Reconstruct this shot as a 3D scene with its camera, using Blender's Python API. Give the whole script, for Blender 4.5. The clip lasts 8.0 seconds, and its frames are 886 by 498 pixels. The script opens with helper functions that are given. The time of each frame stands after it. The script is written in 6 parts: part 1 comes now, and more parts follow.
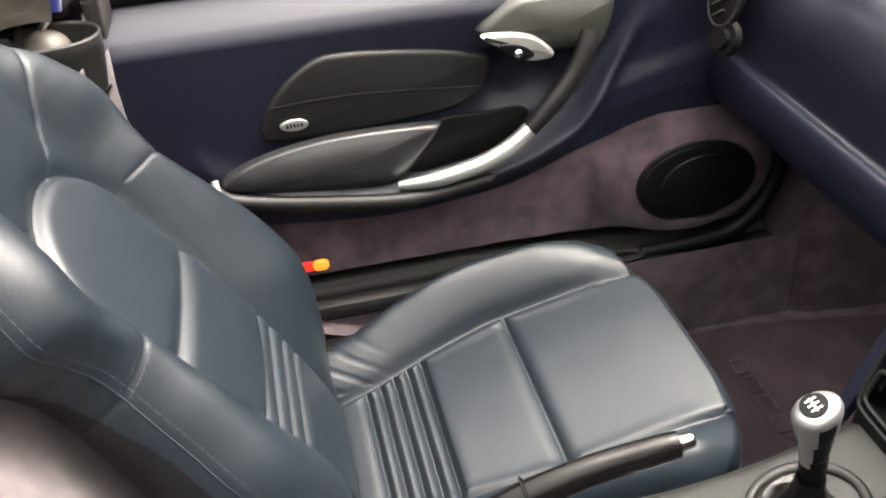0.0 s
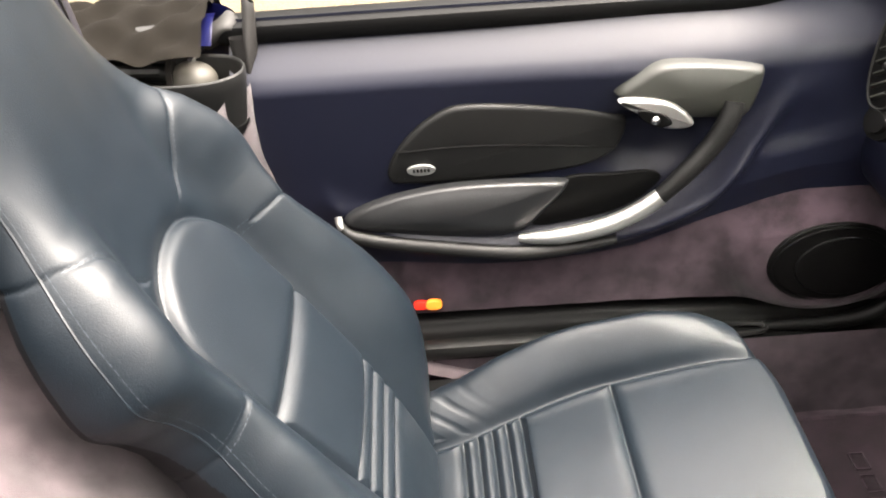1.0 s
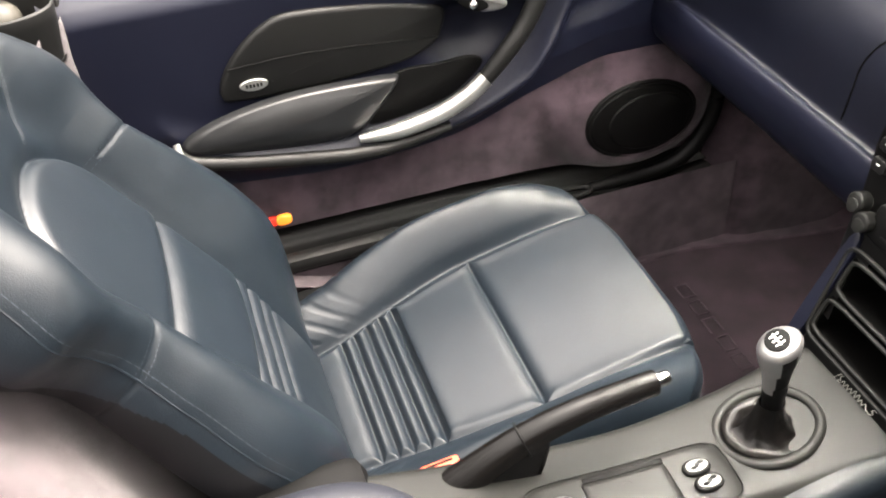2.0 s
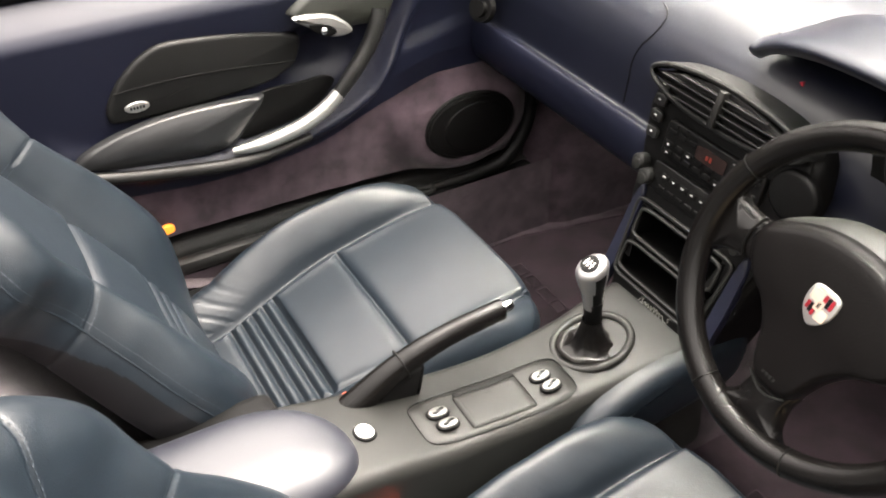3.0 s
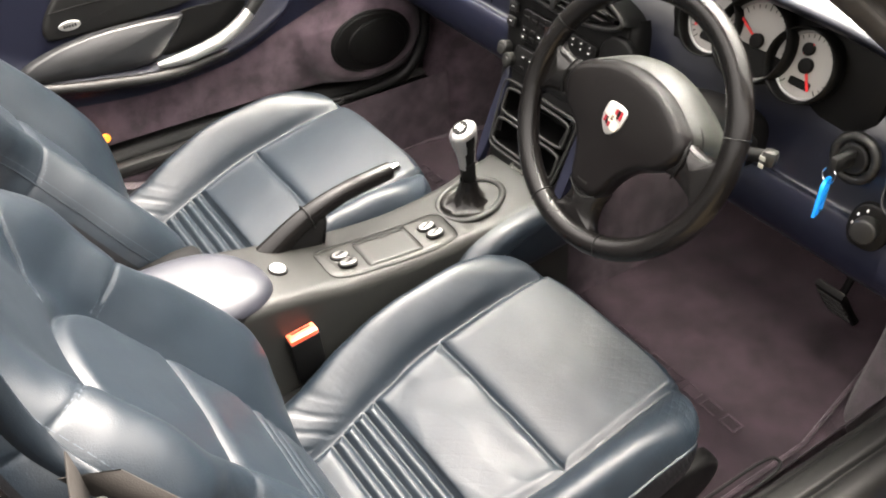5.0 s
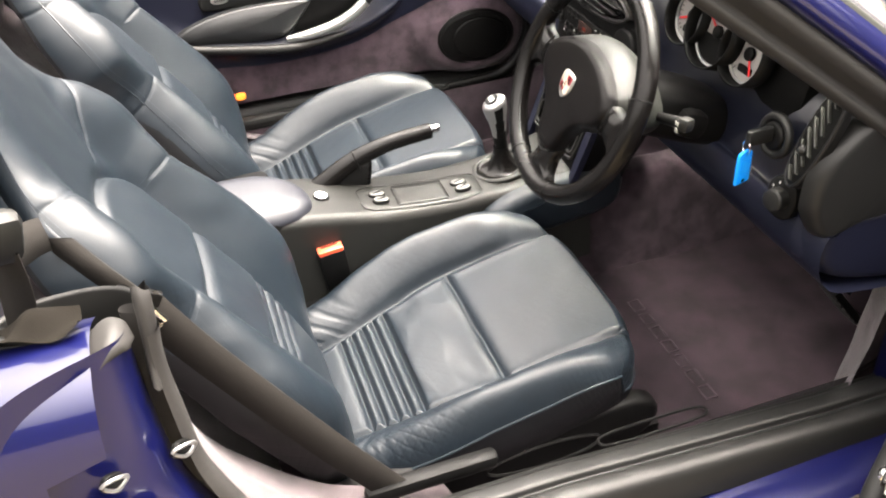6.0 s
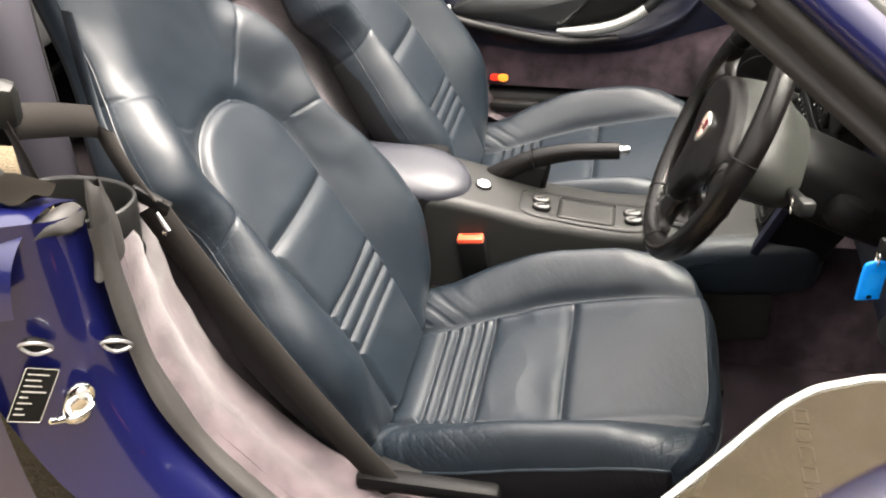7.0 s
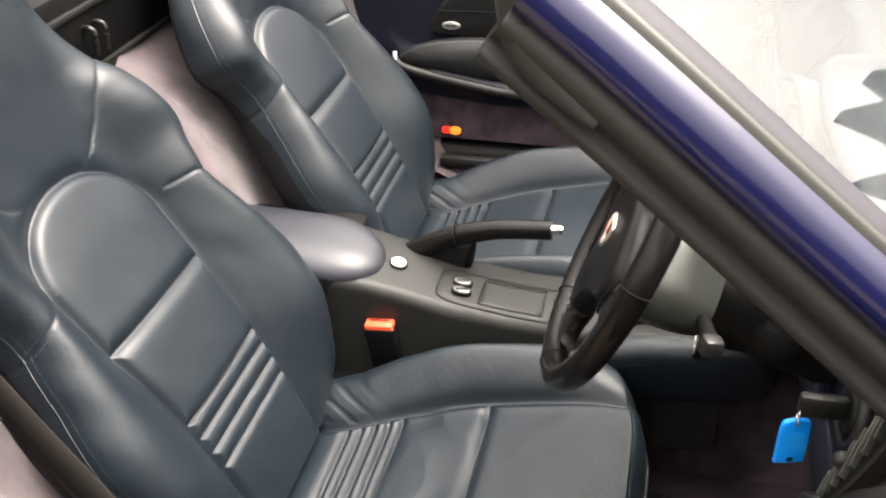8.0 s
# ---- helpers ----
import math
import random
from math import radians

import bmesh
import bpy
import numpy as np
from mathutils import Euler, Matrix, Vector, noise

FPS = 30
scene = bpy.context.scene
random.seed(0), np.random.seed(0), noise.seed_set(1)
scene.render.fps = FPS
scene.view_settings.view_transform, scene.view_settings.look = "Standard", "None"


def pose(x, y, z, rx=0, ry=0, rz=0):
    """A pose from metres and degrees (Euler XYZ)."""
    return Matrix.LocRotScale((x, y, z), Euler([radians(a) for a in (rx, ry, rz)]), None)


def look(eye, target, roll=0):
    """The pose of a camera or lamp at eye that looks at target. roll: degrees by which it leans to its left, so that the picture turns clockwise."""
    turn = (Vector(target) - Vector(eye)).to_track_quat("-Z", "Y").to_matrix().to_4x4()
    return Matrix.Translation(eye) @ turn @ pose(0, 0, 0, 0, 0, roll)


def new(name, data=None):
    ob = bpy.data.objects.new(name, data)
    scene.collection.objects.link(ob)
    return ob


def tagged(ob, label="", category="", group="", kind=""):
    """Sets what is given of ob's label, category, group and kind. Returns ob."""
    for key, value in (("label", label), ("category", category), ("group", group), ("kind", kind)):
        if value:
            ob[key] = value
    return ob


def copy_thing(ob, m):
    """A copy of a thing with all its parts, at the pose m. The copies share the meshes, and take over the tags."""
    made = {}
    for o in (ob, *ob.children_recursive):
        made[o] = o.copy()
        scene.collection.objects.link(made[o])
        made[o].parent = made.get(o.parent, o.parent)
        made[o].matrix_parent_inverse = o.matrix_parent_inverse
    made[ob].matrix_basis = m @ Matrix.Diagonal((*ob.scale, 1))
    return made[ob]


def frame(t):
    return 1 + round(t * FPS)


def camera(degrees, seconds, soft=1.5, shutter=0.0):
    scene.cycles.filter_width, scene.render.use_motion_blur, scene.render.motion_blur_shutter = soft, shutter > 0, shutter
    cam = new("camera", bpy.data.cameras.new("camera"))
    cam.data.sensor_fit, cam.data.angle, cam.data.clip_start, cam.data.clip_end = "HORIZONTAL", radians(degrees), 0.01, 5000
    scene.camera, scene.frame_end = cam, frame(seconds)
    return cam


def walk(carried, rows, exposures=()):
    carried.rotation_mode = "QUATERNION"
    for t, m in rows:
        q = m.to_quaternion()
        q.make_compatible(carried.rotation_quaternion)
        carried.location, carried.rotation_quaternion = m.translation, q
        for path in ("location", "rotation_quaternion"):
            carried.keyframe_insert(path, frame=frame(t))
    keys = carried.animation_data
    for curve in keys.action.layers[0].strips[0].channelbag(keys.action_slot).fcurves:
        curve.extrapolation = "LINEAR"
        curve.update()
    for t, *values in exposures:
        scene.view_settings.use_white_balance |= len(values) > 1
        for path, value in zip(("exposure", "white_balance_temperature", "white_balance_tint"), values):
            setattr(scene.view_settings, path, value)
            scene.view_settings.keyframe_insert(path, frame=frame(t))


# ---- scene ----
cam = camera(51.8, 8.0, soft=2.0)
PATH = [
    (0, (-0.29, -0.562, 1.354), (0.01, 1.04, 0.196), -4.2),
    (0.5, (-0.234, -0.516, 1.394), (-0.257, 1.109, 0.228), -4.7),
    (1, (-0.256, -0.496, 1.434), (-0.238, 1.125, 0.262), -3.7),
    (1.5, (-0.293, -0.512, 1.44), (-0.076, 1.017, 0.168), -3.5),
    (2, (-0.366, -0.543, 1.429), (0.077, 0.898, 0.115), -3.3),
    (2.2, (-0.403, -0.566, 1.452), (0.133, 0.839, 0.133), -2.2),
    (3.3, (-0.562, -0.846, 1.495), (0.312, 0.513, 0.316), 0.7),
    (3.5, (-0.6, -0.864, 1.502), (0.327, 0.475, 0.341), 1.3),
    (4, (-0.688, -0.858, 1.51), (0.355, 0.388, 0.345), 1.4),
    (4.5, (-0.726, -0.915, 1.515), (0.364, 0.211, 0.274), 1.3),
    (5, (-0.608, -1.105, 1.505), (0.265, 0.181, 0.246), -0.6),
    (5.2, (-0.529, -1.209, 1.493), (0.187, 0.158, 0.22), 0.1),
    (6.3, (-0.339, -1.605, 1.542), (0.059, 0.010, 0.432), -3.9),
    (6.5, (-0.246, -1.604, 1.502), (0.043, 0.063, 0.434), -2.6),
    (7, (0.065, -1.538, 1.462), (-0.304, 0.068, 0.328), -2.7),
    (7.5, (0.187, -1.403, 1.448), (-0.276, 0.209, 0.358), -3.4),
    (8, (0.211, -1.268, 1.438), (-0.213, 0.35, 0.34), -2.0),
]
walk(cam, [(t, look(eye, target, roll)) for t, eye, target, roll in PATH],
     [(0, 1.98), (0.5, 2.27), (1, 2.18), (1.5, 2.17), (2, 2.18), (3.5, 2.12), (4, 2.15), (5, 2.64), (6.5, 2.38), (7, 2.05), (7.5, 1.76), (8, 1.73)])

# ---- light ----
world = bpy.data.worlds.new("overcast_sky")
scene.world = world
world.use_nodes = True
wn = world.node_tree.nodes
sky = wn.new("ShaderNodeTexSky")
sky.sky_type, sky.sun_disc = "NISHITA", False
sky.sun_elevation, sky.sun_rotation = radians(68), radians(75)
sky.air_density, sky.dust_density, sky.ozone_density = 1.0, 5.0, 1.0
grey = wn.new("ShaderNodeHueSaturation")
grey.inputs["Saturation"].default_value = 0.12
world.node_tree.links.new(sky.outputs[0], grey.inputs["Color"])
# an overcast sky is brighter overhead than near the horizon
up = wn.new("ShaderNodeTexCoord")
split = wn.new("ShaderNodeSeparateXYZ")
rise = wn.new("ShaderNodeMapRange")
rise.inputs["From Min"].default_value, rise.inputs["From Max"].default_value = 0.0, 1.0
rise.interpolation_type = "SMOOTHSTEP"
rise.inputs["To Min"].default_value, rise.inputs["To Max"].default_value = 0.2, 2.3
dome = wn.new("ShaderNodeMix")
dome.data_type, dome.blend_type = "RGBA", "MULTIPLY"
dome.inputs[0].default_value = 1.0
tint = wn.new("ShaderNodeMix")
tint.data_type, tint.blend_type = "RGBA", "MULTIPLY"
tint.inputs[0].default_value = 1.0
tint.inputs[7].default_value = (1.10, 1.0, 0.90, 1)
wl = world.node_tree.links
wl.new(up.outputs["Generated"], split.inputs[0])
wl.new(split.outputs["Z"], rise.inputs["Value"])
wl.new(grey.outputs[0], dome.inputs[6])
wl.new(rise.outputs[0], dome.inputs[7])
wl.new(dome.outputs[2], tint.inputs[6])
wl.new(tint.outputs[2], wn["Background"].inputs[0])
wn["Background"].inputs[1].default_value = 0.25
sun = new("sun", bpy.data.lights.new("sun", "SUN"))
sun.data.energy, sun.data.angle, sun.data.color = 0.8, radians(60), (1.0, 0.95, 0.90)
sun.matrix_world = look((1.9, 0.5, 5), (0, 0, 0))
scene.view_settings.exposure = 2.0


# ---- materials ----
def material(name, colour, rough=0.5, metal=0.0, grain=0.0, grain_size=400.0, blotch=0.15, blotch_size=6.0,
             coat=0.0, tone=None, sheen=0.0, bump_dist=0.0006, spec=0.5, mottle=0.0, crease=0.0):
    """A surface with colour that varies at two scales and fine relief."""
    m = bpy.data.materials.new(name)
    m.use_nodes = True
    n, l = m.node_tree.nodes, m.node_tree.links
    b = n["Principled BSDF"]
    b.inputs["Roughness"].default_value, b.inputs["Metallic"].default_value = rough, metal
    b.inputs["Coat Weight"].default_value, b.inputs["Coat Roughness"].default_value = coat, 0.04
    b.inputs["Sheen Weight"].default_value = sheen
    b.inputs["Specular IOR Level"].default_value = spec
    co = n.new("ShaderNodeTexCoord")
    big, fine = n.new("ShaderNodeTexNoise"), n.new("ShaderNodeTexNoise")
    big.inputs["Scale"].default_value, big.inputs["Detail"].default_value = blotch_size, 5
    fine.inputs["Scale"].default_value, fine.inputs["Detail"].default_value = grain_size, 3
    ramp = n.new("ShaderNodeMix")
    ramp.data_type = "RGBA"
    tone = tone or [c * (1 - blotch) for c in colour]
    ramp.inputs[6].default_value, ramp.inputs[7].default_value = (*tone, 1), (*[min(1, c * (1 + blotch)) for c in colour], 1)
    mix = n.new("ShaderNodeMath")
    mix.operation = "MULTIPLY_ADD"
    mix.inputs[1].default_value = 0.35
    for t in (big, fine):
        l.new(co.outputs["Object"], t.inputs["Vector"])
    l.new(fine.outputs["Fac"], mix.inputs[0])
    if mottle:
        wide = n.new("ShaderNodeMapRange")
        wide.inputs["From Min"].default_value, wide.inputs["From Max"].default_value = 0.5 - 0.2 / mottle, 0.5 + 0.2 / mottle
        l.new(big.outputs["Fac"], wide.inputs["Value"])
        l.new(wide.outputs[0], mix.inputs[2])
    else:
        l.new(big.outputs["Fac"], mix.inputs[2])
    shift = n.new("ShaderNodeMath")
    shift.operation = "SUBTRACT"
    shift.inputs[1].default_value = 0.17
    l.new(mix.outputs[0], shift.inputs[0])
    l.new(shift.outputs[0], ramp.inputs[0])
    l.new(ramp.outputs[2], b.inputs["Base Color"])
    if grain:
        bump = n.new("ShaderNodeBump")
        bump.inputs["Strength"].default_value, bump.inputs["Distance"].default_value = grain, bump_dist
        l.new(fine.outputs["Fac"], bump.inputs["Height"])
        l.new(bump.outputs[0], b.inputs["Normal"])
        if crease:
            # fine meandering creases of worn hide
            bend = n.new("ShaderNodeTexNoise")
            bend.inputs["Scale"].default_value, bend.inputs["Detail"].default_value, bend.inputs["Distortion"].default_value = 46, 4, 1.2
            l.new(co.outputs["Object"], bend.inputs["Vector"])
            ridge = n.new("ShaderNodeMath")
            ridge.operation = "SUBTRACT"
            ridge.inputs[1].default_value = 0.5
            l.new(bend.outputs["Fac"], ridge.inputs[0])
            fold = n.new("ShaderNodeMath")
            fold.operation = "ABSOLUTE"
            l.new(ridge.outputs[0], fold.inputs[0])
            low = n.new("ShaderNodeMath")
            low.operation = "MINIMUM"
            low.inputs[1].default_value = 0.06
            l.new(fold.outputs[0], low.inputs[0])
            worn = n.new("ShaderNodeBump")
            worn.inputs["Strength"].default_value, worn.inputs["Distance"].default_value = crease, 0.006
            l.new(low.outputs[0], worn.inputs["Height"])
            l.new(worn.outputs[0], bump.inputs["Normal"])
        vary = n.new("ShaderNodeMapRange")
        vary.inputs["To Min"].default_value, vary.inputs["To Max"].default_value = max(0.02, rough - 0.03), min(1, rough + 0.03)
        l.new(big.outputs["Fac"], vary.inputs["Value"])
        l.new(vary.outputs[0], b.inputs["Roughness"])
    return m


def glass(name, tint, rough=0.0, ior=1.45):
    m = bpy.data.materials.new(name)
    m.use_nodes = True
    b = m.node_tree.nodes["Principled BSDF"]
    b.inputs["Base Color"].default_value, b.inputs["Roughness"].default_value = (*tint, 1), rough
    b.inputs["Transmission Weight"].default_value, b.inputs["IOR"].default_value = 1.0, ior
    return m


def glow(name, colour, power):
    m = bpy.data.materials.new(name)
    m.use_nodes = True
    b = m.node_tree.nodes["Principled BSDF"]
    b.inputs["Base Color"].default_value, b.inputs["Roughness"].default_value = (*colour, 1), 0.2
    b.inputs["Emission Color"].default_value, b.inputs["Emission Strength"].default_value = (*colour, 1), power
    return m


LEATHER = material("seat_leather", (0.0038, 0.0069, 0.0105), 0.43, grain=0.4, grain_size=650, blotch=0.25, blotch_size=38, spec=0.41, crease=0.12)
ARMREST = material("armrest_leather", (0.010, 0.011, 0.016), 0.45, grain=0.3, grain_size=700, spec=0.55)
SEAT_SIDE = material("seat_side_vinyl", (0.0040, 0.0040, 0.0048), 0.5, grain=0.3, grain_size=700, spec=0.22)
PADDING = material("mauve_grey_padding", (0.02, 0.019, 0.025), 0.6, grain=0.3, grain_size=500, spec=0.35)
NAVY = material("navy_trim", (0.0042, 0.0052, 0.0130), 0.44, grain=0.3, grain_size=600, blotch=0.15, spec=0.32)
DASH_TOP = material("dash_leather", (0.0040, 0.0048, 0.0100), 0.31, grain=0.2, grain_size=600, spec=0.62)
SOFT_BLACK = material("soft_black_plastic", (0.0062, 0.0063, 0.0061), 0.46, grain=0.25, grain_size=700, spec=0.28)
CONSOLE = material("console_plastic", (0.0078, 0.0081, 0.0074), 0.46, grain=0.25, grain_size=700, spec=0.27)
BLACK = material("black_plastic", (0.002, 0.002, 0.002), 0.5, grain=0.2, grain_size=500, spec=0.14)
RUBBER = material("door_rubber", (0.020, 0.019, 0.0182), 0.6, grain=0.3, grain_size=120, blotch=0.4, spec=0.3)
WHEEL_LEATHER = material("wheel_leather", (0.0026, 0.0023, 0.0022), 0.26, grain=0.25, grain_size=600, spec=0.22)
PAD_LEATHER = material("hub_pad_leather", (0.0030, 0.0026, 0.0026), 0.33, grain=0.3, grain_size=420, spec=0.13)
SWITCH_SILVER = material("switch_silver", (0.17, 0.17, 0.165), 0.34, metal=0.85, blotch=0.1)
HUB_BACK = material("hub_back_plastic", (0.0105, 0.0115, 0.0100), 0.42, grain=0.3, grain_size=700, spec=0.36)
CARPET = material("plum_grey_carpet", (0.036, 0.0240, 0.0310), 0.95, grain=0.9, grain_size=900, blotch=0.42, blotch_size=24, sheen=0.15, bump_dist=0.001, spec=0.2, mottle=1.4)
# lighter and less red than the footwell carpet
REAR_CARPET = material("pale_rear_carpet", (0.048, 0.037, 0.041), 0.95, grain=0.9, grain_size=900, blotch=0.3, blotch_size=22, sheen=0.2, bump_dist=0.001, spec=0.2, mottle=1.4)
FLOOR_MAT = material("floor_mat_carpet", (0.0245, 0.0168, 0.0210), 0.95, grain=0.9, grain_size=900, blotch=0.3, blotch_size=12, sheen=0.04, bump_dist=0.001, spec=0.15, mottle=1.3)
SILVER = material("satin_silver", (0.50, 0.50, 0.48), 0.34, metal=0.9, blotch=0.05)
POD = material("handle_pod_plastic", (0.019, 0.020, 0.017), 0.45, grain=0.25, grain_size=500, spec=0.42)
KNOB = material("knob_silver", (0.36, 0.36, 0.36), 0.34, metal=0.9, blotch=0.08)
CHROME = material("chrome", (0.75, 0.75, 0.74), 0.12, metal=1.0, blotch=0.05)
PAINT = material("cobalt_paint", (0.0026, 0.0032, 0.028), 0.3, metal=0.0, blotch=0.1, coat=0.8, grain_size=1500, spec=0.2)
WEB = material("belt_webbing", (0.0135, 0.0122, 0.0110), 0.8, grain=0.6, grain_size=700, spec=0.12)
GLASS_EDGE = material("ground_glass_edge", (0.22, 0.22, 0.2), 0.5)
THREAD = material("pale_thread", (0.040, 0.050, 0.062), 0.8)
WHITE = material("white_print", (0.75, 0.75, 0.72), 0.5, blotch=0.05)
DIAL = material("silver_dial", (0.27, 0.26, 0.25), 0.5, blotch=0.05)
BADGE_RED = material("dark_red_enamel", (0.17, 0.006, 0.012), 0.35)
PALE_GOLD = material("pale_gold_enamel", (0.52, 0.42, 0.34), 0.35, metal=0.3)
RED = material("red_plastic", (0.6, 0.015, 0.02), 0.4)
ORANGE = material("orange_buckle_button", (0.62, 0.075, 0.03), 0.4)
BLUE = material("blue_key_tag", (0.0, 0.22, 0.75), 0.4, blotch=0.06)
YELLOW = material("yellow_tag", (0.8, 0.65, 0.02), 0.5)
ROOF_CLOTH = material("roof_cloth", (0.006, 0.0052, 0.0042), 0.95, grain=0.8, grain_size=500, blotch=0.4, blotch_size=20, spec=0.06)
HINGE_GREY = material("hinge_cover_grey", (0.060, 0.056, 0.046), 0.55, blotch=0.25, blotch_size=30)
CLEAR = glass("clear_glass", (0.93, 0.97, 0.95))
# index raised above real glass to brighten the sky's reflection
SCREEN = glass("bright_reflection_glass", (0.93, 0.97, 0.95), ior=1.85)
GRAVEL = material("sandy_ground", (0.083, 0.064, 0.036), 0.95, grain=0.9, grain_size=60, blotch=0.35, blotch_size=1.6, bump_dist=0.01)
FOLIAGE = material("dark_foliage", (0.03, 0.038, 0.02), 0.8, grain=0.8, grain_size=9, blotch=0.5, blotch_size=1.1, bump_dist=0.2)
LAMP_RED = glow("red_lamp", (0.9, 0.03, 0.015), 0.2)
LAMP_WARM = glow("warm_lamp", (1.0, 0.28, 0.03), 0.2)
LID = material("armrest_lid_plastic", (0.0125, 0.0130, 0.0138), 0.33, grain=0.3, grain_size=300, blotch=0.3, blotch_size=30)


# ---- builders ----
ORIGIN = {}
SWING = {}


def thing(name, at, label, category, group="", kind=""):
    ob = new(name)
    ob.empty_display_size = 0.05
    ob.location = at
    ORIGIN[ob] = Vector(at)
    return tagged(ob, label, category, group, kind)


def finish(name, me, mat, parent=None, label="", smooth=True):
    """Link a mesh that is given in world coordinates, under its parent."""
    ob = new(name, me)
    me.materials.append(mat)
    if parent:
        if parent in SWING:
            me.transform(SWING[parent])
            if SWING[parent].determinant() < 0:
                me.flip_normals()
            SWING[ob] = SWING[parent]
        o = ORIGIN[parent]
        me.transform(Matrix.Translation(-o))
        ob.parent = parent
    ORIGIN[ob] = ORIGIN[parent] if parent else Vector((0, 0, 0))
    if smooth:
        me.shade_smooth()
    if label:
        tagged(ob, label)
    return ob


def part(name, bm, mat, parent=None, label="", smooth=True, sharp=40):
    bmesh.ops.recalc_face_normals(bm, faces=bm.faces)
    if smooth:
        for e in bm.edges:
            if len(e.link_faces) == 2 and e.calc_face_angle(0) > radians(sharp):
                e.smooth = False
    me = bpy.data.meshes.new(name)
    bm.to_mesh(me)
    bm.free()
    return finish(name, me, mat, parent, label, smooth)


def grid(name, P, mat, parent=None, label="", mask=None, normals=None, closed=False):
    """A smooth sheet from an array of points (rows, columns, 3); mask keeps some of its faces."""
    n, m = P.shape[:2]
    idx = np.arange(n * m).reshape(n, m)
    if closed:
        idx = np.hstack([idx, idx[:, :1]])
    F = np.stack([idx[:-1, :-1], idx[:-1, 1:], idx[1:, 1:], idx[1:, :-1]], -1).reshape(-1, 4)
    if mask is not None:
        F = F[mask.reshape(-1)]
    if normals is not None and len(F):
        Q = P.reshape(-1, 3)
        k = F[len(F) // 2]
        if np.dot(np.cross(Q[k[1]] - Q[k[0]], Q[k[2]] - Q[k[0]]), normals.reshape(-1, 3)[k[0]]) < 0:
            F = F[:, ::-1]
    used, inv = np.unique(F, return_inverse=True)
    me = bpy.data.meshes.new(name)
    me.from_pydata(P.reshape(-1, 3)[used].tolist(), [], inv.reshape(-1, 4).tolist())
    ob = finish(name, me, mat, parent, label)
    if normals is not None:
        me.normals_split_custom_set_from_vertices(normals.reshape(-1, 3)[used].tolist())
    return ob


def sheet_normals(P):
    n = np.cross(np.gradient(P, axis=1), np.gradient(P, axis=0))
    return n / np.maximum(np.linalg.norm(n, axis=2, keepdims=True), 1e-9)


def box(bm, c, size, bevel=0.0, m=None, seg=2):
    old = set(bm.verts)
    r = bmesh.ops.create_cube(bm, size=1.0)
    bmesh.ops.scale(bm, vec=size, verts=r["verts"])
    if bevel:
        edges = list({e for v in r["verts"] for e in v.link_edges})
        bmesh.ops.bevel(bm, geom=edges, offset=bevel, segments=seg, profile=0.5, affect="EDGES")
    vs = [v for v in bm.verts if v not in old]
    bmesh.ops.transform(bm, matrix=Matrix.Translation(c) @ (m or Matrix()), verts=vs)
    return vs


def slab(outline, depth, bevel, m, bevel_back=False):
    """A plate: a closed outline in x, y, raised by depth along z with a rounded rim, at the pose m."""
    bm = bmesh.new()
    vs = [bm.verts.new((x, y, 0)) for x, y in outline]
    f = bm.faces.new(vs)
    f.normal_update()
    if f.normal.z < 0:
        f.normal_flip()
    top = bmesh.ops.extrude_face_region(bm, geom=[f])
    nv = [g for g in top["geom"] if isinstance(g, bmesh.types.BMVert)]
    bmesh.ops.translate(bm, verts=nv, vec=(0, 0, depth))
    tops = [e for e in bm.edges if all(v in set(nv) for v in e.verts)]
    if bevel:
        bmesh.ops.bevel(bm, geom=tops, offset=bevel, segments=3, profile=0.5, affect="EDGES")
    bmesh.ops.transform(bm, matrix=m, verts=bm.verts)
    return bm


def pillow(outline, depth, edge, m, crown=0.0):
    """A plate with a soft rim: rings of the outline shrink towards its middle; crown swells the middle."""
    o = np.array(outline)
    c = o.mean(0)
    size = np.abs(o - c).max()
    rows = []
    for k in np.linspace(0, 1, 7):
        a = k * math.pi / 2
        rows.append((1 - edge / size * (1 - math.cos(a)), depth * math.sin(a)))
    s0 = 1 - edge / size
    for k in np.linspace(0, 1, 9)[1:]:
        rows.append((s0 * (1 - k) + 0.001, depth + crown * (1 - (1 - k) ** 2)))
    bm = bmesh.new()
    rings = [[bm.verts.new((*(c + (p - c) * s), z)) for p in o] for s, z in rows]
    n = len(o)
    for A, B in zip(rings[:-1], rings[1:]):
        for i in range(n):
            bm.faces.new((A[i], A[(i + 1) % n], B[(i + 1) % n], B[i]))
    bm.faces.new(rings[-1])
    bmesh.ops.transform(bm, matrix=m, verts=bm.verts)
    return bm


